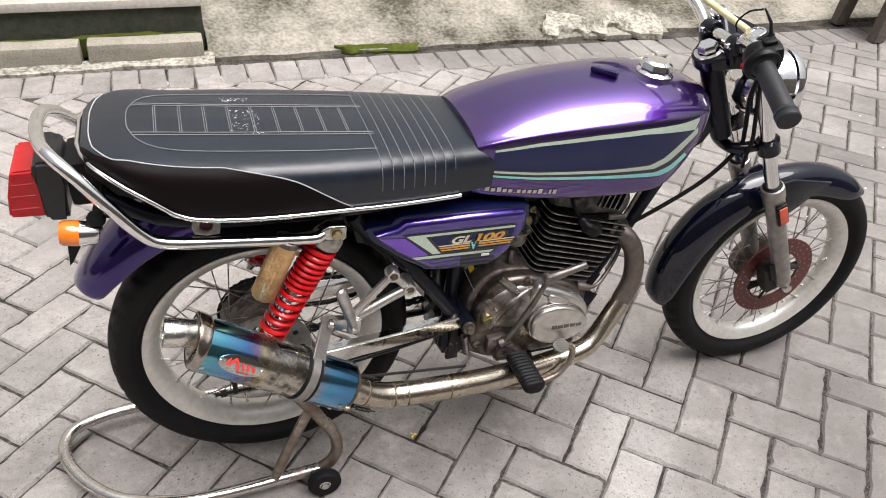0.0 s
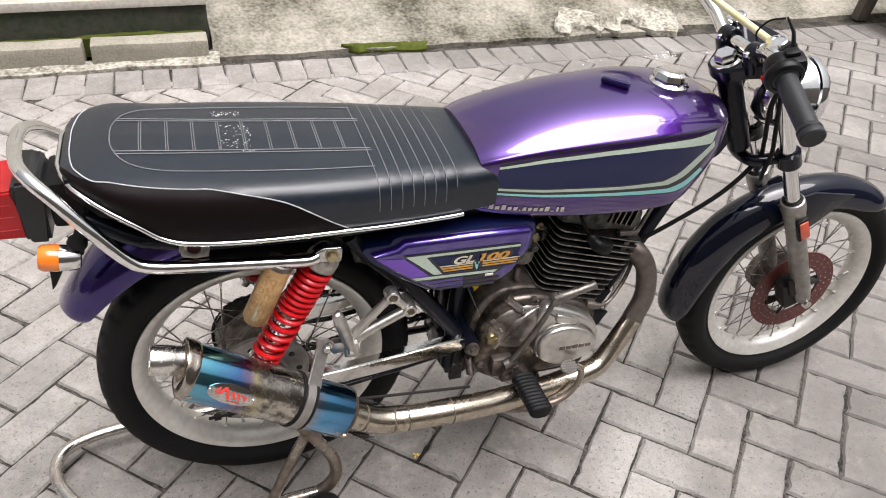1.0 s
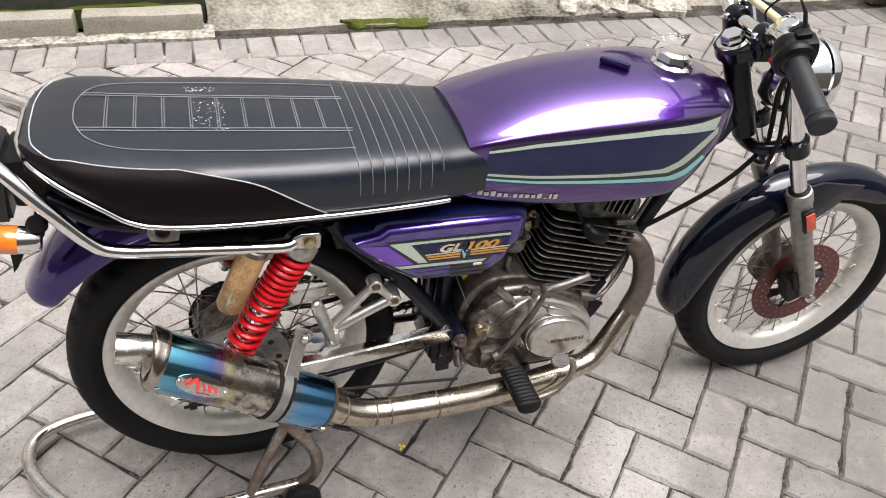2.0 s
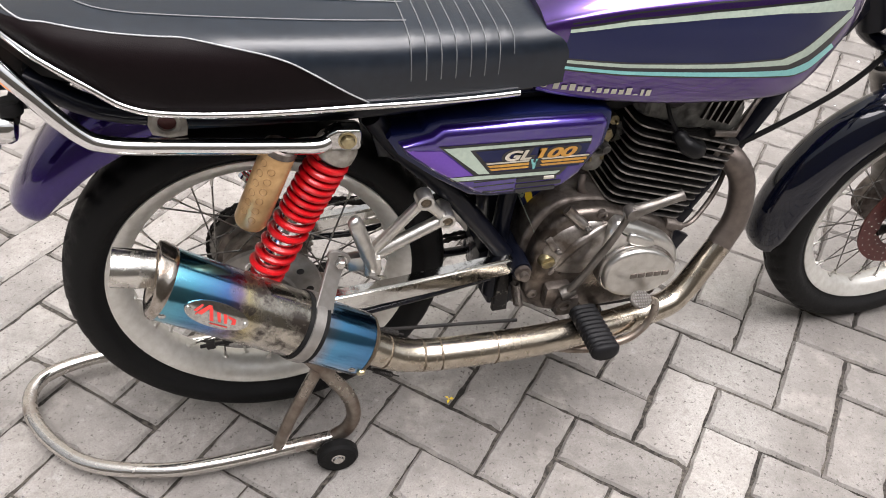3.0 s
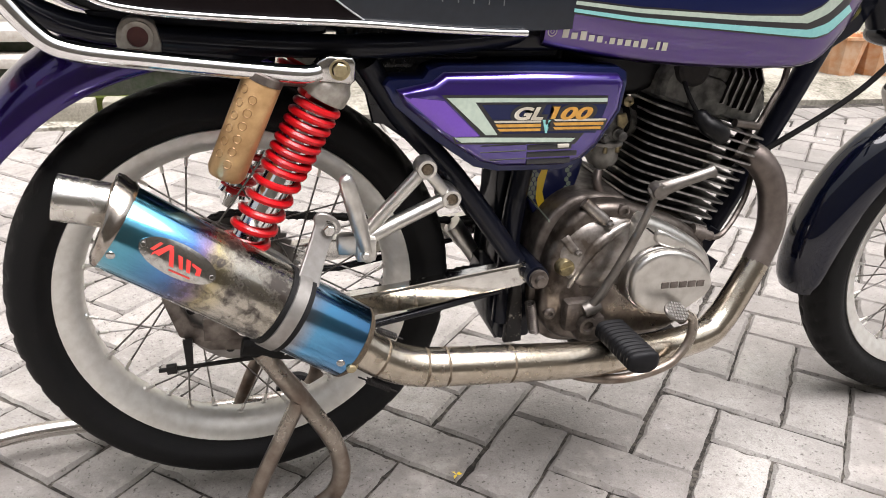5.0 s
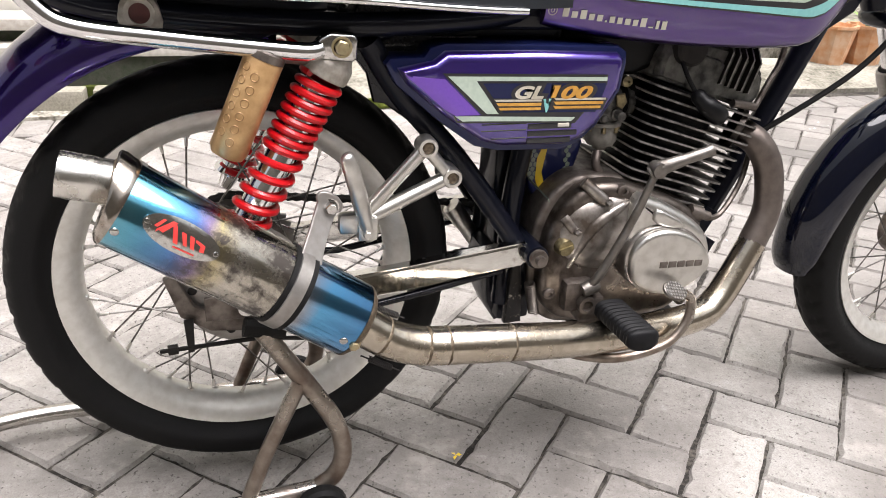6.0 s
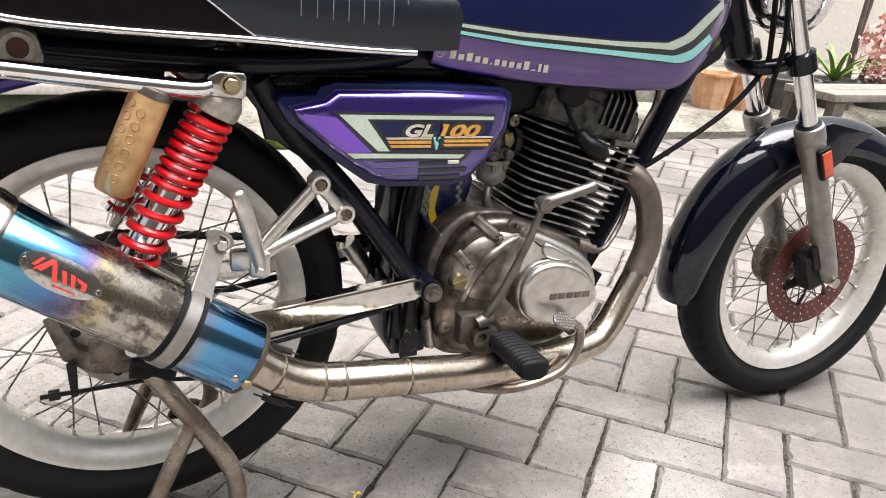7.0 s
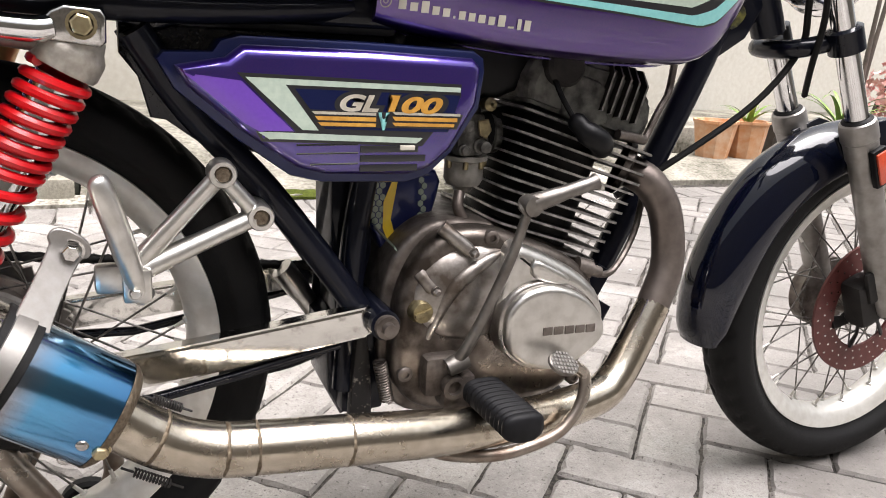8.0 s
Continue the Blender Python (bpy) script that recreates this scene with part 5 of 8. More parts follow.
for outline in ([(0.026, -0.007), (0.015, 0.012), (0.010, 0.012), (0.019, -0.004), (0.026, -0.003)], [(0.015, 0.012), (0.006, -0.009), (0.001, -0.009), (0.009, 0.009)],
                [(0.030, -0.001), (0.024, 0.010), (0.021, 0.010), (0.026, -0.001)], [(0.003, 0.006), (-0.004, -0.007), (-0.008, -0.007), (-0.002, 0.006)],
                [(-0.006, 0.006), (-0.012, -0.007), (-0.016, -0.007), (-0.011, 0.006)], [(-0.013, 0.005), (-0.024, 0.003), (-0.026, -0.005), (-0.021, -0.006), (-0.020, 0.000), (-0.014, 0.002)]):
    can_patch("red_stroke", [(u * 0.98, v * 0.86) for u, v in outline], 0.0027, M["signred"])
can_patch("pale_bar", [(0.004, -0.0120), (-0.018, -0.0112), (-0.018, -0.0096), (0.004, -0.0104)], 0.0027, M["signred"])
for u in (0.0365, -0.0365):
    bm = bmesh.new()
    p = on_can(u, 0, 0.002)
    e = (p - on_can(u, 0, 0)).normalized()
    lathe(bm, [(0, 0.0016), (0.002, 0.0014), (0.003, 0)], p, p + e, 10)
    part("plate_rivet", bm, M["worn_chrome"], plate)


def coil(bm, a, b, r, wire, runs, segs=8, per=20):
    """A spring from a to b; runs lists (share of length, turns)."""
    a, b = Vector(a), Vector(b)
    d = (b - a)
    L = d.length
    d.normalize()
    u = d.orthogonal().normalized()
    v = d.cross(u)
    P, ph, h = [], 0.0, 0.0
    for share, turns in runs:
        n = int(per * turns)
        for k in range(n):
            P.append(a + d * (h + share * L * k / n) + (u * math.cos(ph + 2 * math.pi * turns * k / n) + v * math.sin(ph + 2 * math.pi * turns * k / n)) * r)
        h += share * L
        ph += 2 * math.pi * turns
    tube(bm, P, wire, segs)
    return bm


for p_, q_ in (((0.150, -0.1745, 0.346), (0.190, -0.1745, 0.325)), ((0.130, -0.205, 0.298), (0.178, -0.205, 0.270))):
    bm = bmesh.new()
    coil(bm, Vector(p_).lerp(Vector(q_), 0.2), Vector(p_).lerp(Vector(q_), 0.8), 0.0035, 0.0009, ((1.0, 12),), 5, 10)
    tube(bm, [p_, Vector(p_).lerp(Vector(q_), 0.2)], 0.0011, 6)
    tube(bm, [Vector(p_).lerp(Vector(q_), 0.8), q_], 0.0011, 6)
    part("retaining_spring", bm, M["engine_black"], exhaust, "small dark retaining spring")


# ---- rear suspension ----
def damper(sg, lab):
    y = 0.116 if sg > 0 else -0.116
    g_ = group_at("rear_shock", (0.06, y, 0.5), bike)
    g_["label"] = lab
    top_, low = Vector((0.121, y, 0.640)), Vector((-0.008, y, 0.405))
    d = (low - top_).normalized()
    bm = bmesh.new()
    lathe(bm, [(0.0, -0.006), (0.016, -0.005), (0.020, 0.000), (0.0225, 0.008), (0.0265, 0.014), (0.0272, 0.018), (0.0272, 0.030), (0.0255, 0.033), (0.012, 0.034)], top_, top_ + d, 28)
    part("top_cap", bm, M["worn_cap"], g_, "scuffed grey alloy spring cap")
    bm = bmesh.new()
    a, b = top_ + d * 0.034, top_ + d * 0.240
    coil(bm, a, b, 0.0232, 0.0046, ((0.46, 8.2), (0.46, 4.8), (0.08, 1.0)))
    part("coil_spring", bm, M["red"], g_, "red coil spring")
    bm = bmesh.new()
    lathe(bm, [(0.0, 0.04), (0.017, 0.04), (0.017, 0.110), (0.0185, 0.112), (0.0185, 0.235), (0.024, 0.238), (0.026, 0.246), (0.014, 0.250), (0.010, 0.268), (0.0, 0.268)], top_, top_ + d, 24)
    part("damper_body", bm, M["chrome"], g_, "bright damper body")
    # reservoir hung behind it
    bm = bmesh.new()
    ra, rb = Vector((0.042, y * 1.14, 0.636)), Vector((-0.004, y * 1.14, 0.532))
    lathe(bm, [(0.0, -0.002), (0.018, -0.002), (0.0212, 0.003), (0.0212, (rb - ra).length - 0.005), (0.018, (rb - ra).length + 0.002), (0, (rb - ra).length + 0.003)], ra, rb, 30)
    res = part("reservoir", bm, M["tan"], g_, "tan anodised gas reservoir")
    rd = (rb - ra).normalized()
    side_v = rd.cross(Vector((0, 1, 0))).normalized()
    for k in range(6):
        for side_a in (0.74, 0.22):
            c = ra + rd * (0.014 + 0.0150 * k + (0.007 if -0.1 < side_a < 0.5 else 0))
            e = (side_v * -side_a * (1 if side_v.x > 0 else -1) + Vector((0, -1, 0)) * (1 if y < 0 else -1) * math.sqrt(1 - side_a ** 2)).normalized()
            bm = bmesh.new()
            lathe(bm, [(0.0040, 0.0002), (0.0044, 0.0006), (0.0049, 0.0002)], c + e * 0.0211, c + e * 0.0211 + e, 14)
            part("pressed_ring", bm, M["tan_dark"], res)
    bm = bmesh.new()
    lathe(bm, [(0.0185, -0.008), (0.0212, -0.006), (0.0217, 0.002), (0.019, 0.003)], ra, rb, 28)
    tube(bm, [ra + rd * -0.004, Vector((0.085, y * 1.06, 0.634)), top_ + Vector((-0.010, 0, -0.012))], 0.009, 10)
    part("reservoir_neck", bm, M["grimy_alloy"], g_, "grey alloy neck of the reservoir")
    return g_


damper(-1, "red-sprung rear shock with tan reservoir")
damper(1, "far rear shock with red spring")
bm = bmesh.new()
slab(bm, [(0.096, 0.634), (0.134, 0.630), (0.139, 0.634), (0.140, 0.654), (0.137, 0.660), (0.110, 0.662), (0.100, 0.657), (0.094, 0.650)], -0.124, -0.142, 0.004, 3)
part("shock_lug", bm, M["worn_chrome"], bike, "worn chrome shock mounting lug")
bm = bmesh.new()
bolt(bm, (0.122, -0.142, 0.647), (0, -1, 0), 0.0085, 0.009)
part("shock_bolt", bm, M["brass"], bike, "yellow-zinc bolt")

# swingarm
arm = group_at("swingarm", (0.38, 0, 0.365), bike)
arm["label"] = "chromed box-section swingarm"
for sg in (-1, 1):
    y = sg * 0.094
    bm = bmesh.new()
    loft(bm, [[(x, y - 0.011 * c, z - h), (x, y + 0.011 * c, z - h), (x, y + 0.011 * c, z + h), (x, y - 0.011 * c, z + h)] for x, z, h, c in
              ((0.386, 0.362, 0.006, 0.7), (0.374, 0.363, 0.0165, 1), (0.20, 0.340, 0.0175, 1), (0.05, 0.326, 0.0175, 1), (-0.035, 0.324, 0.016, 1))])
    bmesh.ops.bevel(bm, geom=bm.edges[:], offset=0.0035, segments=2, affect='EDGES')
    part("arm", bm, M["scratched_chrome"], arm, "pitted chrome swingarm beam")
    bm = bmesh.new()
    tube(bm, [(0.345, y, 0.338), (0.24, y, 0.316), (0.15, y, 0.300), (0.06, y, 0.303)], 0.0055, 10)
    part("brace", bm, M["black_gloss"], arm)
bm = bmesh.new()
tube(bm, [(0.388, -0.115, 0.362), (0.388, 0.11, 0.362)], 0.016, 18)
part("pivot_tube", bm, M["black_paint"], arm)
bm = bmesh.new()
lathe(bm, [(0.0, 0.024), (0.007, 0.024), (0.007, 0.015), (0.0125, 0.015), (0.0130, 0.010), (0.010, 0.008), (0.0145, 0.006), (0.0145, 0.0)], (0.388, -0.108, 0.362), (0.388, -1, 0.362), 20)
part("pivot_nut", bm, M["grimy_alloy"], arm, "rusty pivot nut and washers")
bm = bmesh.new()
slab(bm, [(-0.044, 0.310), (0.002, 0.310), (0.010, 0.326), (0.002, 0.343), (-0.044, 0.342)], -0.1042, -0.1080, 0.001, 1)
part("adjuster_plate", bm, M["grimy_alloy"], arm, "grimy chain adjuster plate")
# axle end, chain adjuster and brake arm
bm = bmesh.new()
lathe(bm, [(0, -0.118), (0.010, -0.118), (0.010, -0.106), (0.015, -0.105), (0.015, 0.105), (0.010, 0.106), (0.010, 0.118), (0, 0.118)], REAR, REAR + Vector((0, 1, 0)), 14)
part("axle", bm, M["worn_chrome"], rear_wheel)
bm = bmesh.new()
lathe(bm, [(0, -0.062), (0.040, -0.062), (0.044, -0.058), (0.070, -0.056), (0.082, -0.052), (0.084, -0.046), (0.070, -0.044)], REAR, REAR + Vector((0, 1, 0)), 40)
part("brake_plate", bm, M["slider"], rear_wheel, "grey alloy brake plate")
for k in range(10):
    a = 2 * math.pi * k / 10
    p = REAR + Vector((math.cos(a) * 0.064, -0.0568, math.sin(a) * 0.064))
    bm = bmesh.new()
    lathe(bm, [(0, 0.0006), (0.0052, 0.0006), (0.0060, 0.0)], p, p + Vector((0, -1, 0)), 12)
    part("plate_hole", bm, M["engine_black"], rear_wheel)
bm = bmesh.new()
slab(bm, [(-0.092, 0.352), (-0.078, 0.358), (-0.058, 0.312), (-0.020, 0.294), (0.020, 0.288), (0.020, 0.268), (-0.040, 0.274), (-0.076, 0.298)], -0.060, -0.070, 0.003, 2)
part("anchor_bracket", bm, M["grimy_alloy"], rear_wheel, "grey alloy anchor bracket")
bm = bmesh.new()
slab(bm, [(-0.072, 0.296), (-0.060, 0.297), (-0.062, 0.252), (-0.070, 0.251)], -0.072, -0.080, 0.002, 2)
part("brake_arm", bm, M["engine_black"], rear_wheel, "dark brake arm")
bm = bmesh.new()
tube(bm, [(-0.104, -0.078, 0.257), (0.02, -0.078, 0.262), (0.20, -0.09, 0.246), (0.40, -0.10, 0.235)], 0.0030, 8)
lathe(bm, [(0, 0), (0.007, 0), (0.007, 0.012), (0, 0.012)], (-0.094, -0.078, 0.2577), (0, -0.078, 0.2645), 8)
part("brake_rod", bm, M["engine_black"], rear_wheel, "black brake rod")
# chain and sprocket on the far side
bm = bmesh.new()
sp = REAR + Vector((0, 0.062, 0))
pr = []
NT = 40
for k in range(NT * 2):
    r = 0.084 if k % 2 == 0 else 0.078
    pr.append((sp.x + math.cos(math.pi * k / NT) * r, sp.z + math.sin(math.pi * k / NT) * r))
slab(bm, pr, sp.y + 0.003, sp.y - 0.003, 0.0005, 1)
part("sprocket", bm, M["slider"], rear_wheel, "grey rear sprocket")
chain = group_at("drive_chain", (0.2, 0.062, 0.4), bike)
chain["label"] = "oily dark drive chain"
path_c = []
fr = Vector((0.452, 0.062, 0.338))
for k in range(25):
    a = radians(95 + 170 * k / 24)
    path_c.append(sp + Vector((math.cos(a) * 0.084, 0, math.sin(a) * 0.084)))
for k in range(1, 18):
    path_c.append(path_c[24].lerp(fr + Vector((0, 0, -0.028)), k / 18))
for k in range(10):
    a = radians(-90 + 180 * k / 9)
    path_c.append(fr + Vector((math.cos(a) * 0.028, 0, math.sin(a) * 0.028)))
start = path_c[0]
for k in range(1, 18):
    path_c.append((fr + Vector((0, 0, 0.028))).lerp(start, k / 18))
L = [(a, b, (b - a).length) for a, b in zip(path_c, path_c[1:] + path_c[:1])]
total = sum(x[2] for x in L)
links = 96
step = total / links
pos, acc, idx = [], 0.0, 0
for i in range(links):
    s = i * step
    while idx < len(L) - 1 and acc + L[idx][2] < s:
        acc += L[idx][2]
        idx += 1
    a, b, l_ = L[idx]
    pos.append(a.lerp(b, (s - acc) / max(l_, 1e-9)))
bm = bmesh.new()
for i in range(links):
    a, b = pos[i], pos[(i + 1) % links]
    o = Vector((0, -0.006 if i % 2 else -0.0045, 0))
    for s in (1, -1):
        tube(bm, [a + o * s - (b - a) * 0.25, a + o * s, a.lerp(b, 0.5) + o * s, b + o * s, b + o * s + (b - a) * 0.25], [0.002, 0.0048, 0.0034, 0.0048, 0.002], 8, flat=0.25)
part("chain_run", bm, M["engine_black"], chain)

# ---- pillion foot rests ----
for sg in (-1,):
    rest_ = group_at("pillion_rest", (0.2, -0.12, 0.48), bike)
    rest_["label"] = "cast alloy pillion rest bracket with folded peg"
    y = -0.118
    for nm, a, b, ra, rb in (("upper_bar", (0.150, y - 0.004, 0.444), (0.226, y, 0.524), 0.0112, 0.0094), ("lower_bar", (0.152, y - 0.004, 0.440), (0.260, y + 0.006, 0.484), 0.0112, 0.0094), ("cross_bar", (0.226, y, 0.524), (0.260, y + 0.006, 0.484), 0.0086, 0.0086)):
        bm = bmesh.new()
        tube(bm, [a, Vector(a).lerp(Vector(b), 0.5), b], [ra, (ra + rb) * 0.46, rb], 14, flat=0.8)
        part(nm, bm, M["satin"], rest_, "cast alloy bracket arm")
    for p, h in (((0.227, y, 0.525), 0.012), ((0.261, y + 0.006, 0.483), 0.030)):
        bm = bmesh.new()
        lathe(bm, [(0, -0.006), (0.0070, -0.006), (0.0080, -0.010), (0.0115, -0.010), (0.0128, -0.007), (0.0128, h), (0, h)], p, Vector(p) + Vector((0, 1, 0)), 20)
        part("eye", bm, M["satin"], rest_, "cast eye of the bracket")
    for p in ((0.227, y - 0.0062, 0.525), (0.261, y - 0.0002, 0.483)):
        bm = bmesh.new()
        lathe(bm, [(0, 0.0026), (0.0062, 0.0024), (0.0080, 0.0006), (0.0088, -0.0006)], p, Vector(p) + Vector((0, -1, 0)), 16)
        part("bolt_head", bm, M["weld"], rest_, "rusty brown bolt head")
    bm = bmesh.new()
    tube(bm, spline([(0.158, -0.130, 0.418), (0.150, -0.136, 0.440), (0.138, -0.142, 0.485), (0.128, -0.146, 0.520), (0.124, -0.147, 0.530)], 4), [0.010] * 6 + [0.0115] * 6 + [0.0105, 0.0100, 0.009, 0.0075, 0.004], 14, flat=0.8)
    part("folded_peg", bm, M["satin"], rest_, "folded bright alloy foot peg")
    bm = bmesh.new()
    block(bm, (0.140, -0.140, 0.416), (0.164, -0.106, 0.446), 0.004)
    block(bm, (0.118, -0.135, 0.424), (0.146, -0.118, 0.450), 0.005)
    bolt(bm, (0.150, -0.140, 0.426), (0, -1, 0), 0.005, 0.006)
    part("peg_joint", bm, M["satin"], rest_, "alloy hinge block")
bm = bmesh.new()
tube(bm, spline([(0.366, 0.050, 0.307), (0.340, 0.050, 0.344), (0.318, 0.050, 0.375), (0.314, 0.050, 0.380)], 4), [0.0125] * 5 + [0.0145] * 5 + [0.0145, 0.012, 0.007], 16)
part("far_foot_peg", bm, M["satin"], bike, "scuffed chrome peg on the far side")

# ---- engine ----
engine = group_at("engine", (0.55, 0, 0.35), bike)
engine["label"] = "air-cooled single-cylinder engine, grimy alloy and black fins"
bm = bmesh.new()
case = [(0.392, 0.350), (0.404, 0.415), (0.432, 0.450), (0.470, 0.462), (0.540, 0.452), (0.610, 0.425), (0.656, 0.395), (0.668, 0.340), (0.652, 0.265), (0.600, 0.232), (0.500, 0.230), (0.430, 0.240), (0.400, 0.280)]
slab(bm, case, 0.095, -0.078, 0.008, 3, 4)
part("crankcase", bm, M["grimy_alloy"], engine, "grimy alloy crankcase")
bm = bmesh.new()
cov = [(0.403, 0.330), (0.408, 0.385), (0.428, 0.430), (0.460, 0.455), (0.510, 0.456), (0.560, 0.440), (0.605, 0.422), (0.640, 0.395), (0.655, 0.350), (0.645, 0.290), (0.610, 0.250), (0.540, 0.243), (0.470, 0.245), (0.425, 0.262), (0.405, 0.295)]
slab(bm, cov, -0.078, -0.106, 0.014, 5, 4)
part("clutch_cover", bm, M["cover_brown"], engine, "stained alloy clutch cover", angle=55)
bm = bmesh.new()
dome = []
for k in range(9):
    t = k / 8
    sc = math.cos(t * math.pi / 2 * 0.98)
    dome.append([(0.490 + (0.070 * math.cos(a) - 0.012 * math.sin(a)) * sc, -0.100 - 0.022 * math.sin(t * math.pi / 2), 0.386 + (0.054 * math.sin(a) + 0.010 * math.cos(a)) * sc) for a in [2 * math.pi * q / 40 for q in range(40)]])
loft(bm, dome)
part("cover_bulge", bm, M["alloy"], engine, "domed rear part of the clutch cover", angle=60)
bm = bmesh.new()
slab(bm, [(0.524, 0.442), (0.548, 0.438), (0.576, 0.426), (0.618, 0.402), (0.644, 0.374), (0.650, 0.340), (0.62, 0.310), (0.55, 0.310), (0.515, 0.350), (0.512, 0.400)], -0.095, -0.130, 0.014, 5, 3)
part("cover_front", bm, M["satin"], engine, "bright alloy front of the cover", angle=60)
bm = bmesh.new()
slab(bm, [(0.548, 0.428), (0.572, 0.418), (0.592, 0.406), (0.588, 0.396), (0.560, 0.402), (0.545, 0.412)], -0.125, -0.137, 0.005, 3, 2)
part("cover_ridge", bm, M["satin"], engine, "raised ridge on the cover", angle=60)
bm = bmesh.new()
egg = [(0.510, 0.347), (0.513, 0.378), (0.535, 0.399), (0.572, 0.403), (0.612, 0.387), (0.640, 0.357), (0.643, 0.334), (0.625, 0.315), (0.604, 0.303), (0.576, 0.297), (0.542, 0.306), (0.519, 0.324)]
egg2 = [(0.578 + (x - 0.578) * 0.94, 0.350 + (z - 0.350) * 0.93) for x, z in egg]
slab(bm, egg, -0.110, -0.136, 0.004, 3, 4)
part("cover_step", bm, M["alloy"], engine, "stepped rim of the round cover", angle=50)
bm = bmesh.new()
slab(bm, egg2, -0.134, -0.1465, 0.007, 5, 4)
round_cover = part("round_cover", bm, M["satin"], engine, "satin egg-shaped cover with embossed word", angle=55)
for k in range(5):
    bm = bmesh.new()
    x = 0.558 + k * 0.0138
    z = 0.3450 - k * 0.0004
    block(bm, (x, -0.1478, z), (x + 0.0115, -0.1462, z + 0.0095), 0.0006)
    block(bm, (x + 0.0035, -0.1480, z + 0.0028), (x + 0.008, -0.1476, z + 0.0067), 0.0)
    part("raised_mark", bm, M["grimy_alloy"], round_cover)
for p_, q_, r_ in (((0.428, -0.100, 0.412), (0.441, -0.112, 0.394), 0.0078), ((0.452, -0.098, 0.460), (0.482, -0.113, 0.434), 0.0080), ((0.531, -0.112, 0.438), (0.532, -0.118, 0.402), 0.0095)):
    bm = bmesh.new()
    tube(bm, [p_, Vector(p_).lerp(Vector(q_), 0.85), q_], [r_, r_, r_ * 0.75], 16)
    bolt(bm, Vector(q_) + Vector((0, -0.004, 0.002)), (0.2, -1, -0.25), 0.0042, 0.007)
    part("cover_boss", bm, M["alloy"], engine, "cast bolt boss on the cover")
bm = bmesh.new()
rib_ = spline([(0.440, -0.104, 0.338), (0.447, -0.110, 0.362), (0.455, -0.114, 0.385), (0.468, -0.116, 0.404), (0.487, -0.115, 0.418), (0.508, -0.110, 0.427), (0.522, -0.104, 0.430)], 4)
tube(bm, rib_, [0.0035 + 0.0055 * math.sin(math.pi * k / (len(rib_) - 1)) for k in range(len(rib_))], 14)
part("cover_rib", bm, M["alloy"], engine, "curved raised rib on the clutch cover")
for x, z in ((0.508, 0.447), (0.415, 0.300), (0.630, 0.268), (0.500, 0.254), (0.645, 0.335)):
    bm = bmesh.new()
    lathe(bm, [(0.0085, 0.0), (0.0085, 0.008), (0.006, 0.010), (0.004, 0.010), (0.004, 0.007), (0, 0.007)], (x, -0.100, z), (x, -1, z), 16)
    part("cover_screw", bm, M["grimy_alloy"], engine)
bm = bmesh.new()
lathe(bm, [(0.0, 0.012), (0.011, 0.012), (0.0125, 0.009), (0.0145, 0.0)], (0.429, -0.104, 0.372), (0.432, -1, 0.372), 24)
block(bm, (-0.010, -0.1195, -0.0028), (0.010, -0.112, 0.0028), 0.001, Matrix.Translation((0.429, 0, 0.372)) @ pose(0, 0, 0, 0, -18, 0))
part("filler_plug", bm, M["dullbrass"], engine, "dull yellow oil filler plug")
bm = bmesh.new()
block(bm, (0.432, -0.124, 0.276), (0.476, -0.090, 0.322), 0.008)
block(bm, (0.452, -0.130, 0.262), (0.490, -0.095, 0.300), 0.006)
lathe(bm, [(0.013, 0), (0.013, 0.012), (0.008, 0.012), (0.008, 0.004), (0, 0.004)], (0.462, -0.124, 0.290), (0.462, -1, 0.290), 18)
part("shaft_boss", bm, M["grimy_alloy"], engine, "grimy alloy kick shaft boss")
bm = bmesh.new()
block(bm, (0.47, -0.085, 0.222), (0.64, 0.08, 0.238), 0.004)
for k in range(4):
    block(bm, (0.50 + 0.0, -0.088 - 0.002 * k, 0.226 + 0.006 * k), (0.60, -0.080, 0.2285 + 0.006 * k), 0.001)
part("sump", bm, M["engine_black"], engine, "black ribbed sump")

# kick lever
kick = group_at("kick_lever", (0.46, -0.13, 0.3), bike)
kick["label"] = "worn alloy kick-start lever"
bm = bmesh.new()
P = spline([(0.466, -0.128, 0.318), (0.476, -0.134, 0.340), (0.494, -0.140, 0.385), (0.510, -0.150, 0.440), (0.519, -0.160, 0.490)], 5)
tube(bm, P, [0.0085 - 0.0022 * i / (len(P) - 1) for i in range(len(P))], 14, flat=0.8)
lathe(bm, [(0, -0.012), (0.010, -0.012), (0.011, 0.0), (0.010, 0.012), (0, 0.012)], (0.466, -0.128, 0.316), (0.6, -0.128, 0.37), 16)
part("lever_arm", bm, M["kick_alloy"], kick, "stained alloy kick arm")
bm = bmesh.new()
tube(bm, [(0.512, -0.158, 0.489), (0.523, -0.162, 0.497), (0.560, -0.163, 0.508), (0.588, -0.163, 0.516), (0.594, -0.163, 0.518)], [0.009, 0.0105, 0.0075, 0.0075, 0.009], 14)
lathe(bm, [(0, -0.011), (0.010, -0.009), (0.012, 0), (0.010, 0.009), (0, 0.011)], (0.520, -0.161, 0.495), (0.52, -1, 0.495), 16)
part("kick_pedal", bm, M["kick_alloy"], kick, "worn alloy kick pedal")

# cylinder: its own frame leans forward
CU, CV = Vector((0.956, 0, -0.292)), Vector((0.292, 0, 0.956))
CO_ = Vector((0.587, -0.002, 0.420))


def cyl(u, y, v):
    return CO_ + CU * u + Vector((0, y, 0)) + CV * v


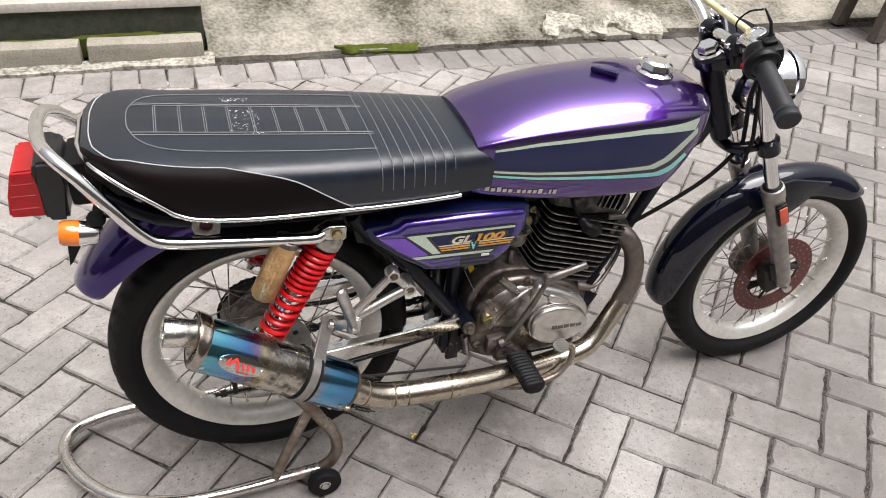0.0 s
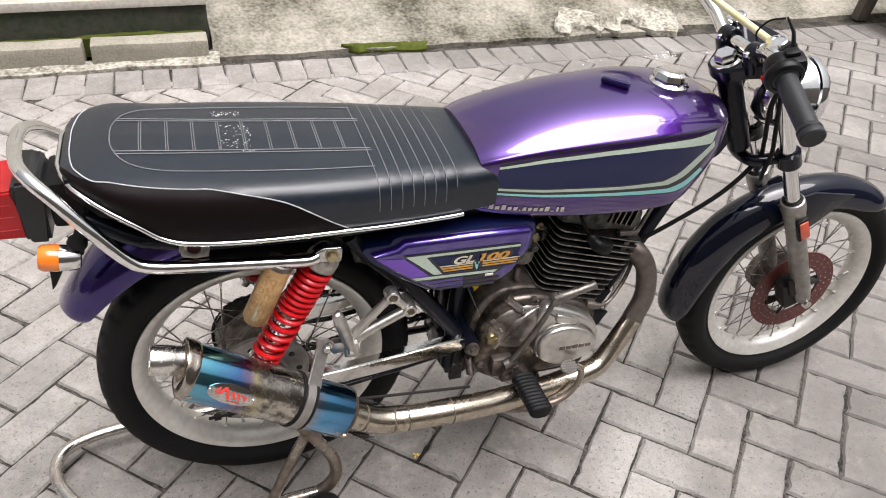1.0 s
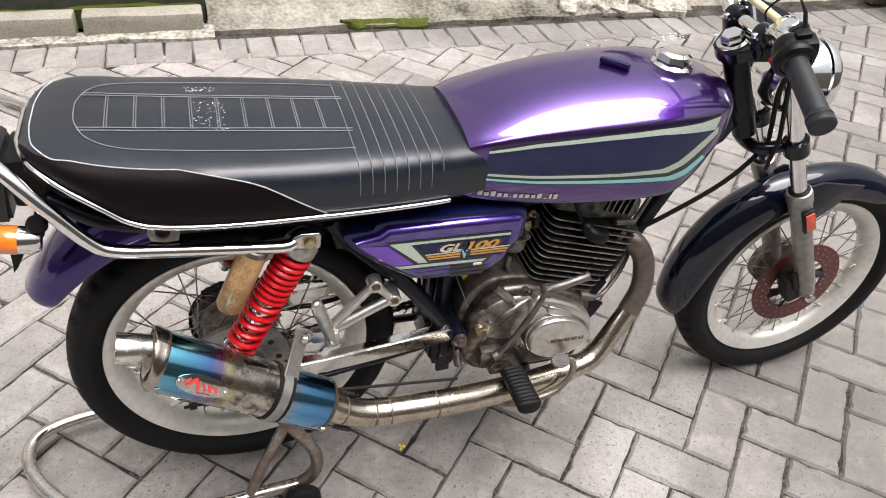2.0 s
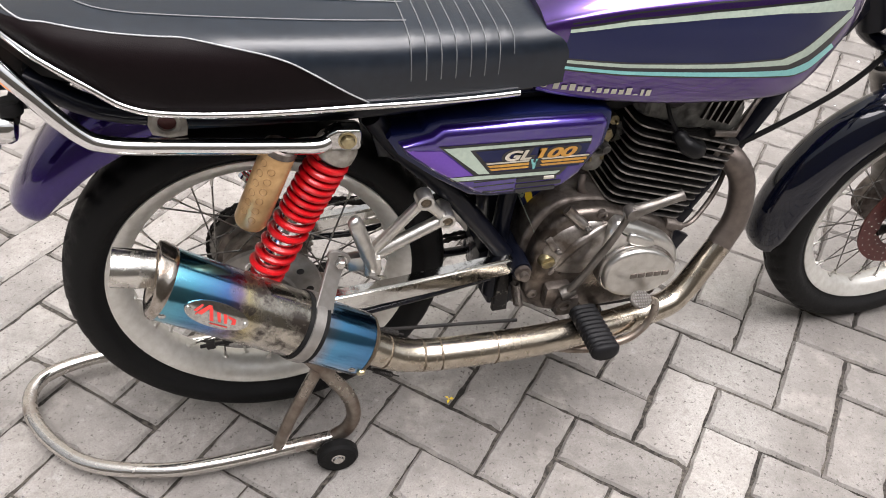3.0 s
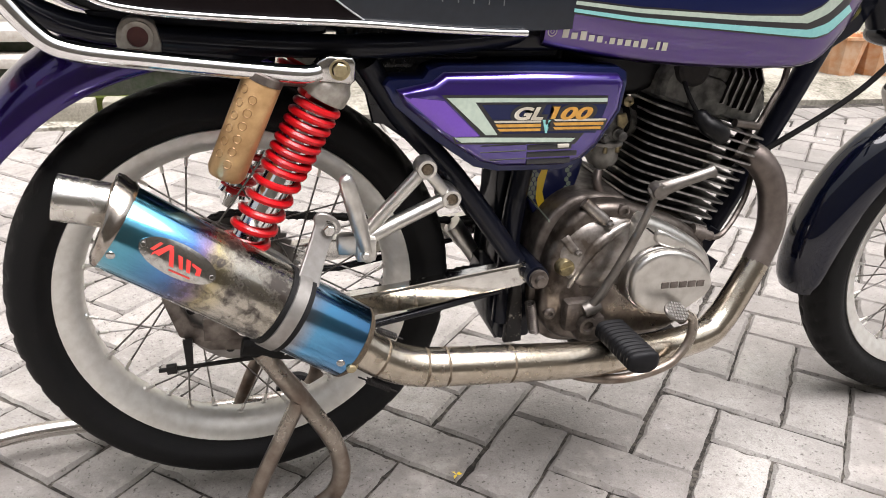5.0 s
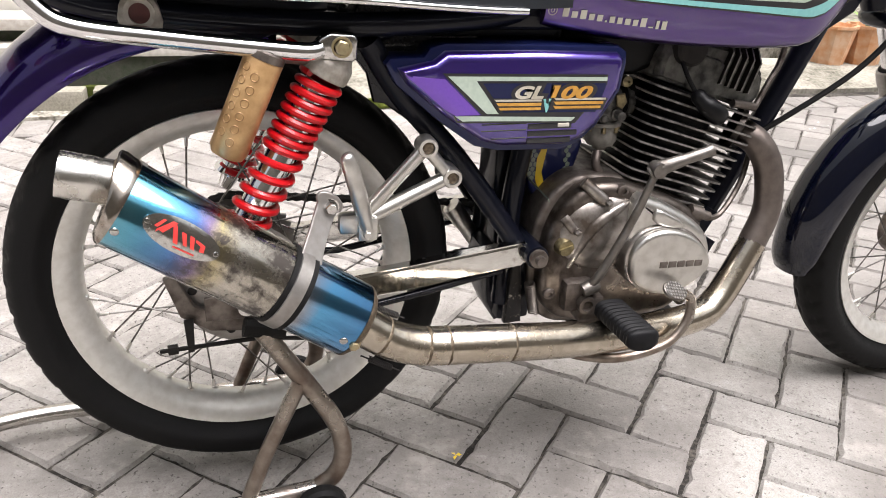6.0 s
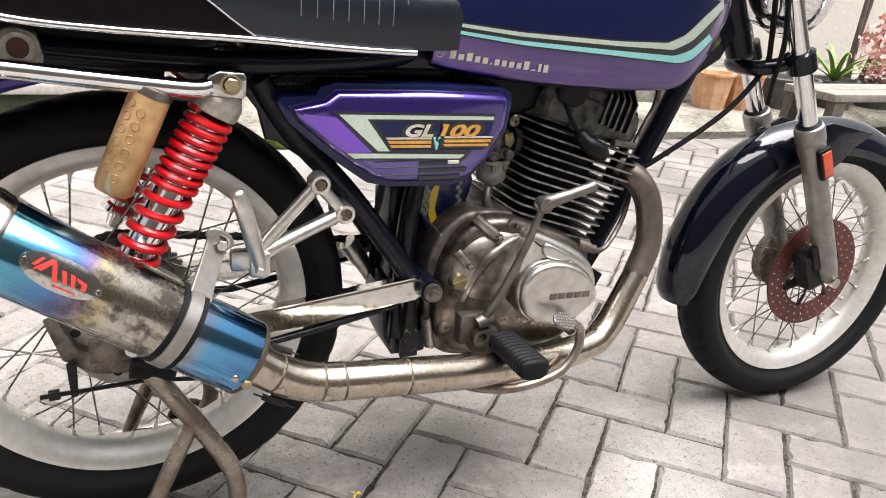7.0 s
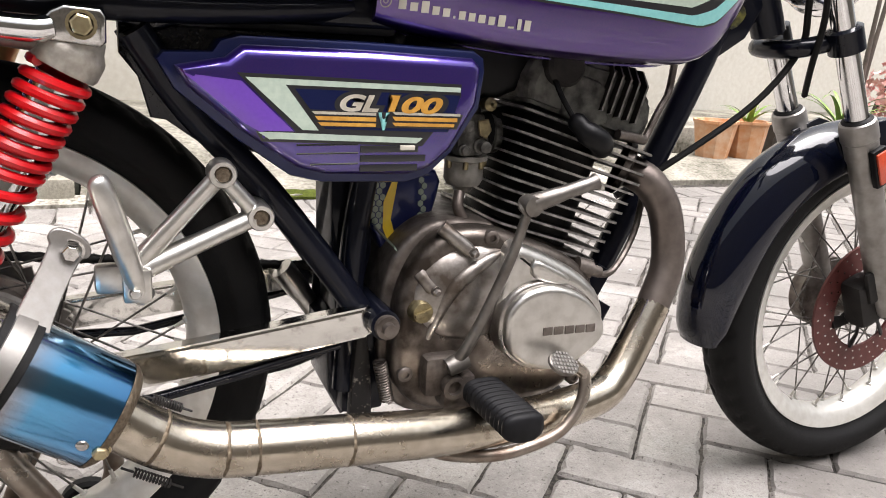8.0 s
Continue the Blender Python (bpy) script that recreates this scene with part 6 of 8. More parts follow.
bm = bmesh.new()
for u0, u1, y0, y1, v0, v1 in ((-0.052, 0.052, -0.052, 0.052, -0.03, 0.150),):
    ring0 = []
    loft(bm, [[cyl(math.cos(a) * 0.068, math.sin(a) * 0.066, v) for a in [2 * math.pi * k / 28 for k in range(28)]] for v in (-0.03, 0.05, 0.150)])
part("cylinder", bm, M["engine_black"], engine, "black cylinder barrel")


def fin(v, hu, hy, du=0.0, t=0.0014, notch=None):
    """One cooling fin; its rim is a separate tone of metal."""
    bm = bmesh.new()
    pts = []
    r = 0.018
    for cx, cy, a0 in ((hu - r, hy - r, 0), (-hu + r, hy - r, 90), (-hu + r, -hy + r, 180), (hu - r, -hy + r, 270)):
        for k in range(5):
            a = radians(a0 + 90 * k / 4)
            pts.append((cx + math.cos(a) * r + du, cy + math.sin(a) * r))
    loft(bm, [[cyl(u, y, v - t) for u, y in pts], [cyl(u, y, v + t) for u, y in pts]])
    for f in bm.faces:
        f.material_index = 1 if len(f.verts) == 4 else 0
    part("cooling_fin", bm, [M["engine_black"], M["fin_edge"]], engine, smooth=False)


for k in range(12):
    v = 0.006 + 0.0127 * k
    lo_, hi_ = -0.072 - 0.012 * v / 0.15, 0.078 + 0.036 * v / 0.15
    fin(v, (hi_ - lo_) / 2, 0.085 - (0.003 * (k - 8) if k > 8 else 0), (hi_ + lo_) / 2)
bm = bmesh.new()
hb = [(-0.078, 0.152), (0.094, 0.152), (0.102, 0.178), (0.094, 0.204), (0.068, 0.222), (0.020, 0.226), (-0.045, 0.220), (-0.078, 0.204), (-0.084, 0.176)]
loft(bm, [[cyl(u, y, v) for u, v in [(0.01 + (uu - 0.01) * sc, 0.18 + (vv - 0.18) * sc) for uu, vv in hb]] for y, sc in ((0.056, 0.9), (0.050, 1.0), (-0.050, 1.0), (-0.060, 0.9))])
bmesh.ops.bevel(bm, geom=bm.edges[:], offset=0.004, segments=2, affect='EDGES')
part("cylinder_head", bm, M["headpale"], engine, "sooty grey-black cylinder head")
for k in range(5):
    bm = bmesh.new()
    u = 0.018 + 0.0125 * k
    loft(bm, [[cyl(u - 0.0013, y, v) for y, v in ((-0.052, 0.170), (-0.070, 0.174), (-0.069, 0.218), (-0.050, 0.235), (0.04, 0.236), (0.04, 0.17))],
              [cyl(u + 0.0013, y, v) for y, v in ((-0.052, 0.170), (-0.070, 0.174), (-0.069, 0.218), (-0.050, 0.235), (0.04, 0.236), (0.04, 0.17))]])
    for f in bm.faces:
        f.material_index = 1 if len(f.verts) == 4 else 0
    part("head_rib", bm, [M["engine_black"], M["fin_edge"]], engine, smooth=False)
bm = bmesh.new()
slab(bm, [(0.606, 0.575), (0.612, 0.618), (0.640, 0.616), (0.664, 0.604), (0.668, 0.566), (0.640, 0.562)], -0.050, -0.066, 0.004, 3, 2)
part("rocker_plate", bm, M["headpale"], engine, "pale grey side face of the head")
bm = bmesh.new()
a, b = cyl(-0.046, -0.056, 0.204), cyl(-0.046, -0.085, 0.206)
lathe(bm, [(0.024, 0), (0.024, 0.014), (0.020, 0.018), (0, 0.018)], a, b, 24)
a, b = cyl(-0.052, -0.046, 0.205), cyl(-0.052, -0.046, 0.225)
lathe(bm, [(0.020, -0.02), (0.021, 0.006), (0.017, 0.012), (0, 0.012)], cyl(-0.046, -0.026, 0.218), cyl(-0.046, -0.030, 0.248), 8)
part("valve_cap", bm, M["engine_black"], engine, "black tappet caps")
bm = bmesh.new()
tube(bm, spline([(0.660, -0.060, 0.535), (0.648, -0.088, 0.542), (0.634, -0.104, 0.550), (0.618, -0.100, 0.560), (0.606, -0.088, 0.575)], 4), [0.011] * 4 + [0.0135] * 9 + [0.011] * 3 + [0.007], 16)
part("spark_plug_cap", bm, M["plastic"], engine, "black spark plug cap")
bm = bmesh.new()
tube(bm, spline([(0.606, -0.088, 0.575), (0.592, -0.080, 0.600), (0.588, -0.060, 0.630), (0.60, -0.03, 0.650)], 6), 0.0032, 8)
part("plug_lead", bm, M["plastic"], engine)
bm = bmesh.new()
tube(bm, [cyl(0.050, -0.070, 0.155), cyl(0.092, -0.066, 0.160)], 0.006, 10)
tube(bm, spline([cyl(0.092, -0.066, 0.160), (0.752, -0.05, 0.580), (0.775, -0.035, 0.600), (0.783, -0.03, 0.640)], 5), 0.0045, 8)
part("breather_hose", bm, M["grimy_alloy"], engine)
bm = bmesh.new()
tube(bm, spline([(0.640, -0.082, 0.402), (0.655, -0.09, 0.392), (0.690, -0.080, 0.390), (0.730, -0.060, 0.430), (0.752, -0.04, 0.475)], 5), 0.0042, 8)
lathe(bm, [(0.0, 0), (0.011, 0), (0.011, 0.02), (0.007, 0.022), (0.007, 0.034), (0, 0.034)], (0.628, -0.092, 0.404), (0.68, -0.096, 0.388), 12)
part("cable_adjuster", bm, M["grimy_alloy"], engine, "cable end with adjuster")
# exhaust flange
bm = bmesh.new()
lathe(bm, [(0.034, 0), (0.034, 0.008), (0.026, 0.012), (0.021, 0.012)], (0.706, -0.045, 0.512), (0.732, -0.060, 0.500), 24)
part("exhaust_flange", bm, M["grimy_alloy"], engine)
# carburettor and intake
carb = group_at("carburettor", (0.50, -0.03, 0.53), bike)
carb["label"] = "grey carburettor with black inlet rubber"
bm = bmesh.new()
block(bm, (0.486, -0.050, 0.524), (0.522, 0.02, 0.574), 0.010)
lathe(bm, [(0.0, -0.036), (0.020, -0.036), (0.0225, -0.030), (0.0225, -0.020), (0.0190, -0.018), (0.0190, 0.030), (0.0240, 0.032), (0.0240, 0.040), (0.0, 0.040)], (0.504, -0.022, 0.548), (0.56, -0.020, 0.550), 22)
for x, z, r, h in ((0.492, 0.562, 0.008, 0.012), (0.514, 0.538, 0.0065, 0.016), (0.494, 0.533, 0.005, 0.009)):
    lathe(bm, [(r * 1.3, -0.004), (r * 1.3, 0.003), (r, 0.004), (r, h), (r * 0.6, h + 0.001), (0, h + 0.001)], (x, -0.050, z), (x, -1, z), 14)
part("carburettor_body", bm, M["carb_alloy"], carb, "dusty grey alloy carburettor body")
bm = bmesh.new()
lathe(bm, [(0.0, 0), (0.010, 0.0), (0.012, 0.005), (0.019, 0.007), (0.0225, 0.014), (0.0225, 0.034), (0.0265, 0.036), (0.0265, 0.041), (0.0, 0.041)], (0.505, -0.030, 0.484), (0.505, -0.030, 0.7), 22)
bowl = part("float_bowl", bm, M["dusty_alloy"], carb, "pale dusty float bowl")
for a in (200, 250, 300, 350):
    p = Vector((0.505 + math.cos(radians(a)) * 0.0235, -0.030 + math.sin(radians(a)) * 0.0235, 0.5165))
    bm = bmesh.new()
    lathe(bm, [(0, -0.005), (0.0028, -0.005), (0.0034, -0.004), (0.0034, 0.004), (0, 0.004)], p, p + Vector((0, 0, 1)), 8)
    part("bowl_screw", bm, M["dullbrass"], bowl)
bm = bmesh.new()
lathe(bm, [(0.0195, -0.004), (0.0195, 0.020), (0.0225, 0.021), (0.0225, 0.036), (0.0190, 0.040), (0.008, 0.042), (0.005, 0.056), (0, 0.056)], (0.503, -0.026, 0.572), (0.500, -0.026, 0.7), 22)
part("slide_cap", bm, M["engine_black"], carb, "black slide cap")
bm = bmesh.new()
slab(bm, [(0.507, 0.566), (0.519, 0.568), (0.524, 0.556), (0.518, 0.546), (0.510, 0.550)], -0.054, -0.058, 0.001, 1)
part("choke_lever", bm, M["dullbrass"], carb, "small zinc choke lever")
bm = bmesh.new()
lathe(bm, [(0.0075, 0), (0.0075, 0.014), (0.0045, 0.016), (0.0020, 0.017), (0.0020, 0.024), (0, 0.024)], (0.520, -0.044, 0.583), (0.520, -1.0, 0.64), 12)
part("idle_screw", bm, M["dullbrass"], carb)
bm = bmesh.new()
tube(bm, [(0.526, -0.022, 0.548), (0.548, -0.020, 0.556), (0.575, -0.016, 0.560)], 0.021, 16)
part("inlet_rubber", bm, M["rubber"], carb)
bm = bmesh.new()
tube(bm, [(0.482, -0.022, 0.548), (0.455, -0.020, 0.548), (0.425, -0.018, 0.548)], 0.023, 16)
part("inlet_rubber", bm, M["rubber"], carb)
bm = bmesh.new()
tube(bm, spline([(0.492, -0.050, 0.486), (0.488, -0.058, 0.470), (0.498, -0.060, 0.450), (0.506, -0.055, 0.432)], 5), 0.0065, 10)
part("drain_hose", bm, M["burnt_pipe"], carb)

# ---- frame ----
fr_ = group_at("frame", (0.5, 0, 0.5), bike)
fr_["label"] = "black tubular steel frame"


def pipe(name, pts, r, material=None, parent=None, label="", sm=5, segs=14):
    bm = bmesh.new()
    tube(bm, spline(pts, sm) if len(pts) > 2 else pts, r, segs)
    return part(name, bm, material or M["black_paint"], parent or fr_, label)


pipe("down_tube", [(0.862, -0.012, 0.700), (0.840, -0.012, 0.640), (0.778, -0.012, 0.500), (0.716, -0.012, 0.370), (0.690, -0.012, 0.320)], 0.017)
bm = bmesh.new()
slab(bm, [(0.775, 0.690), (0.800, 0.720), (0.885, 0.760), (0.925, 0.715), (0.900, 0.670), (0.852, 0.640)], 0.022, -0.022, 0.006, 3)
part("neck_gusset", bm, M["black_paint"], fr_, "black gusset at the steering head")
# yellow-green reflection in the frame paint, put in as a coloured patch
bm = bmesh.new()
slab(bm, [(0.850, 0.700), (0.872, 0.716), (0.892, 0.700), (0.872, 0.680)], -0.021, -0.0228, 0.0004, 1, 3)
part("olive_reflection", bm, M["olive"], fr_, "yellow-green reflection painted as a patch")
pipe("top_tube", [(0.880, -0.010, 0.760), (0.70, -0.006, 0.730), (0.45, -0.002, 0.680), (0.15, 0, 0.668)], 0.019)
for sg in (-1, 1):
    pipe("seat_rail", [(0.44, sg * 0.030, 0.690), (0.32, sg * 0.085, 0.672), (0.13, sg * 0.098, 0.664), (-0.12, sg * 0.098, 0.682), (-0.22, sg * 0.080, 0.725)], 0.0135)
    pipe("rear_stay", [(0.160, sg * 0.090, 0.645), (0.204, sg * 0.078, 0.578), (0.276, sg * 0.076, 0.498), (0.345, sg * 0.078, 0.405), (0.378, sg * 0.080, 0.355)], 0.0145)
    pipe("centre_tube", [(0.42, sg * 0.03, 0.680), (0.395, sg * 0.040, 0.560), (0.372, sg * 0.050, 0.440), (0.366, sg * 0.056, 0.330), (0.362, sg * 0.06, 0.270)], 0.0145)
bm = bmesh.new()
slab(bm, [(0.690, 0.345), (0.715, 0.330), (0.700, 0.300), (0.668, 0.270), (0.645, 0.300), (0.655, 0.345)], -0.045, -0.052, 0.001, 1)
slab(bm, [(0.700, 0.385), (0.722, 0.372), (0.700, 0.330), (0.672, 0.345)], -0.030, -0.036, 0.001, 1)
part("engine_plate", bm, M["black_paint"], fr_, "black engine mounting plate")
bm = bmesh.new()
slab(bm, [(0.362, 0.345), (0.420, 0.335), (0.415, 0.265), (0.392, 0.240), (0.368, 0.245)], -0.055, -0.066, 0.003, 2)
block(bm, (0.360, -0.055, 0.235), (0.41, 0.06, 0.275), 0.006)
part("gusset", bm, M["black_paint"], fr_)
bm = bmesh.new()
block(bm, (0.155, -0.085, 0.648), (0.40, 0.085, 0.682), 0.008)
slab(bm, [(0.155, 0.640), (0.175, 0.640), (0.250, 0.560), (0.310, 0.525), (0.390, 0.520), (0.400, 0.640), (0.39, 0.668), (0.155, 0.668)], 0.05, -0.055, 0.006, 2)
part("air_box", bm, M["plastic"], bike, "black plastic air box behind the panel")
bm = bmesh.new()
slab(bm, [(0.148, 0.660), (0.300, 0.660), (0.300, 0.530), (0.250, 0.538), (0.232, 0.532), (0.185, 0.566), (0.172, 0.568), (0.163, 0.604), (0.148, 0.624)], -0.060, -0.072, 0.004, 2)
part("frame_plate", bm, M["black_gloss"], fr_, "blue-black frame plate beside the side panel")
bm = bmesh.new()
slab(bm, [(0.345, 0.335), (0.365, 0.345), (0.395, 0.335), (0.402, 0.240), (0.366, 0.222), (0.350, 0.255)], 0.045, -0.035, 0.006, 2)
part("stand_mount", bm, M["black_paint"], fr_, "black lower frame and stand mount")
bm = bmesh.new()
slab(bm, [(0.430, 0.690), (0.500, 0.672), (0.570, 0.650), (0.565, 0.600), (0.500, 0.585), (0.430, 0.600)], 0.035, -0.045, 0.010, 3, 2)
part("air_duct", bm, M["plastic"], bike, "black rubber air duct under the tank")
bm = bmesh.new()
slab(bm, [(0.350, 0.520), (0.400, 0.520), (0.400, 0.420), (0.385, 0.345), (0.358, 0.345), (0.352, 0.42)], 0.035, -0.030, 0.006, 2)
part("inner_guard", bm, M["black_paint"], bike, "black inner mudguard")
bm = bmesh.new()
slab(bm, [(0.392, 0.514), (0.470, 0.508), (0.468, 0.462), (0.450, 0.420), (0.440, 0.388), (0.420, 0.400), (0.398, 0.440), (0.388, 0.480)], -0.012, -0.036, 0.006, 3, 3)
cover_ = part("battery_cover", bm, M["navy"], bike, "blue cover with yellow flash below the panel")
CT = tree_of(cover_)
bm = bmesh.new()
film(bm, CT, [(0.418, 0.500), (0.424, 0.500), (0.417, 0.455), (0.428, 0.420), (0.440, 0.395), (0.425, 0.405), (0.408, 0.445), (0.408, 0.475)], 0.0012)
part("yellow_flash", bm, M["yellow"], cover_)
for hx, hz in [(0.3955 + 0.0075 * (i % 2) * 0.5 + 0.0075 * j, 0.500 - 0.0066 * i) for i in range(9) for j in range(2)] + [(0.4515 + 0.0038 * (i % 2), 0.498 - 0.0066 * i) for i in range(7)]:
    bm = bmesh.new()
    film(bm, CT, [(hx + 0.0036 * math.sin(math.pi * k / 3), hz + 0.0040 * math.cos(math.pi * k / 3)) for k in range(6)], 0.0010)
    part("honeycomb_cell", bm, M["honeycomb"], cover_)
# rear tray under the seat, with the far lamp bracket hole
bm = bmesh.new()
slab(bm, [(0.10, 0.672), (-0.06, 0.676), (-0.10, 0.690), (-0.20, 0.730), (-0.235, 0.775), (-0.235, 0.800), (0.10, 0.74)], 0.09, -0.092, 0.004, 2)
part("seat_pan", bm, M["plastic"], bike, "black underside tray of the seat")
bm = bmesh.new()
slab(bm, [(0.115, 0.678), (0.04, 0.646), (-0.06, 0.650), (-0.115, 0.672), (-0.13, 0.700), (0.115, 0.700)], -0.088, -0.094, 0.003, 2)
tail_plate = part("tail_plate", bm, M["black_paint"], bike, "dark side plate under the seat")
bm = bmesh.new()
slab(bm, [(-0.098, 0.660), (-0.060, 0.656), (-0.060, 0.684), (-0.070, 0.695), (-0.088, 0.696), (-0.098, 0.686)], -0.094, -0.116, 0.002, 2, 2)
lathe(bm, [(0.0155, 0), (0.0155, 0.006), (0.0105, 0.006), (0.0105, 0.0)], (-0.079, -0.1155, 0.678), (-0.079, -1, 0.678), 24)
part("lamp_eyelet", bm, M["worn_cap"], bike, "grey round eyelet bracket")
bm = bmesh.new()
lathe(bm, [(0.0105, 0.001), (0, 0.001)], (-0.079, -0.1165, 0.678), (-0.079, -1, 0.678), 24)
part("eyelet_bore", bm, M["disc"], bike)

# grab rail
bm = bmesh.new()
half = [(0.100, -0.136, 0.644), (0.085, -0.140, 0.642), (0.04, -0.140, 0.646), (-0.06, -0.140, 0.657), (-0.140, -0.140, 0.668), (-0.172, -0.139, 0.688), (-0.212, -0.134, 0.742), (-0.246, -0.120, 0.784), (-0.272, -0.100, 0.806), (-0.290, -0.066, 0.813), (-0.299, -0.014, 0.814)]
far = [(-0.297, 0.036, 0.812), (-0.288, 0.070, 0.800), (-0.274, 0.100, 0.776), (-0.256, 0.126, 0.745), (-0.222, 0.136, 0.712), (-0.172, 0.139, 0.680), (-0.10, 0.140, 0.662), (0.112, 0.138, 0.642)]
tube(bm, spline(half + far, 6), 0.0100, 16)
part("grab_rail", bm, M["chrome"], bike, "chromed tubular grab rail round the tail")

# centre stand leg and spring, side details
bm = bmesh.new()
slab(bm, [(0.368, 0.345), (0.379, 0.346), (0.385, 0.300), (0.388, 0.244), (0.362, 0.243), (0.364, 0.290)], -0.070, -0.082, 0.004, 2)
part("stand_leg", bm, M["chipped"], bike, "chipped black folded stand leg")
bm = bmesh.new()
coil(bm, (0.392, -0.088, 0.310), (0.402, -0.090, 0.262), 0.007, 0.0012, ((1, 16),), 5, 10)
part("stand_spring", bm, M["grimy_alloy"], bike, "small stand return spring")
pipe("stand_bar", [(0.36, 0.05, 0.27), (0.32, 0.075, 0.245), (0.25, 0.085, 0.236), (0.22, 0.085, 0.262), (0.235, 0.082, 0.31)], 0.0085, M["black_gloss"], bike, "black stand bar", segs=10)

# rider foot rest and brake pedal
bm = bmesh.new()
rings = []
for k in range(45):
    t = k / 44
    yy = -0.150 - 0.098 * t
    groove = 1.0 if (k % 4) in (1, 2) else 0.86
    if k in (0, 44):
        groove = 0.6
    if k >= 40:
        groove = (1.0, 1.0, 0.98, 0.92, 0.70)[k - 40]
    ring = []
    for q in range(24):
        a = 2 * math.pi * q / 24
        ca, sa = math.cos(a), math.sin(a)
        ring.append((0.486 + math.copysign(abs(ca) ** 0.6, ca) * 0.0225 * groove, yy, 0.293 + 0.004 * t + math.copysign(abs(sa) ** 0.7, sa) * 0.0145 * (groove if sa > -0.2 else 0.95)))
    rings.append(ring)
loft(bm, rings)
foot = part("foot_rest", bm, M["footrubber"], bike, "black ribbed rubber foot rest", angle=60)
pipe("foot_bar", [(0.492, -0.155, 0.290), (0.520, -0.140, 0.262), (0.54, -0.10, 0.238), (0.54, 0.0, 0.225)], 0.009, M["worn_chrome"], bike, "bent steel foot rest bar", segs=10)
ped = group_at("brake_pedal", (0.58, -0.17, 0.3), bike)
ped["label"] = "worn plated brake pedal with chequered oval pad"
bm = bmesh.new()
PADM = Matrix.Translation((0.571, -0.172, 0.321)) @ pose(0, 0, 0, 38, 16, 8)
lathe(bm, [(0, -0.003), (0.0165, -0.003), (0.0180, -0.0015), (0.0180, 0.0015), (0.0165, 0.003), (0, 0.003)], (0, 0, 0), (0, 0, 1), 28)
for v in bm.verts:
    v.co = PADM @ Vector((v.co.x * 1.15, v.co.y * 0.80, v.co.z))
part("pad_plate", bm, M["kick_alloy"], ped)
for i in range(8):
    for j in range(6):
        u, w = -0.0175 + 0.0050 * i, -0.0118 + 0.0047 * j
        if (u / 0.0195) ** 2 + (w / 0.0135) ** 2 < 0.95:
            bm = bmesh.new()
            block(bm, (u - 0.0016, w - 0.0016, 0.003), (u + 0.0016, w + 0.0016, 0.0044), 0.0006, PADM)
            part("pad_stud", bm, M["slider"], ped)
pipe("pedal_arm", [(0.590, -0.168, 0.314), (0.604, -0.166, 0.302), (0.602, -0.172, 0.280), (0.588, -0.176, 0.258), (0.560, -0.180, 0.240), (0.50, -0.178, 0.228), (0.44, -0.165, 0.232), (0.40, -0.14, 0.245)], 0.0068, M["rusty_tube"], ped, "bent dull plated pedal arm", segs=10)


# ---- front fork and steering ----
fork = group_at("front_fork", (1.05, -0.03, 0.6), bike)
fork["label"] = "chromed telescopic fork in black yokes"
FY = (-0.066, 0.054)
axis_low, axis_top = Vector((1.208, 0, 0.300)), Vector((0.942, 0, 0.842))
fway = (axis_top - axis_low).normalized()


def fork_at(s, y):
    """Height s up a fork leg."""
    p = axis_low + fway * ((s - 0.300) / fway.z)
    return Vector((p.x, y, p.z))


for y in FY:
    bm = bmesh.new()
    tube(bm, [fork_at(0.55, y), fork_at(0.918, y)], 0.0152, 20)
    part("stanchion", bm, M["chrome"], fork, "chromed fork tube")
    bm = bmesh.new()
    a = fork_at(0.282, y)
    L_ = (fork_at(0.575, y) - a).length
    lathe(bm, [(0, -0.004), (0.012, -0.004), (0.018, 0.004), (0.0195, 0.02), (0.0205, 0.05), (0.0205, L_ * 0.80), (0.0225, L_ * 0.82), (0.0235, L_ * 0.90), (0.0250, L_ * 0.905), (0.0250, L_ * 0.965), (0.0235, L_ * 0.985), (0.0160, L_ * 1.0), (0.0155, L_ * 0.995)], a, fork_at(0.575, y), 26)
    bmesh.ops.recalc_face_normals(bm, faces=bm.faces)
    part("fork_slider", bm, M["slider"], fork, "satin alloy fork slider")
    bm = bmesh.new()
    a = fork_at(0.568, y)
    lathe(bm, [(0.0205, 0.003), (0.0205, 0.006), (0.0160, 0.009)], a, a + fway, 24)
    part("dust_seal", bm, M["rubber"], fork)
bm = bmesh.new()
block(bm, (-0.013, -0.010, -0.028), (0.013, 0.0, 0.028), 0.003, Matrix.Translation(fork_at(0.512, FY[0] - 0.0205)) @ pose(0, 0, 0, 0, -26, 0))
part("reflector_base", bm, M["plastic"], fork)
bm = bmesh.new()
block(bm, (-0.0095, -0.013, -0.023), (0.0095, -0.009, 0.023), 0.0015, Matrix.Translation(fork_at(0.512, FY[0] - 0.0205)) @ pose(0, 0, 0, 0, -26, 0))
part("reflector", bm, M["reflector"], fork, "orange-red rectangular reflector")
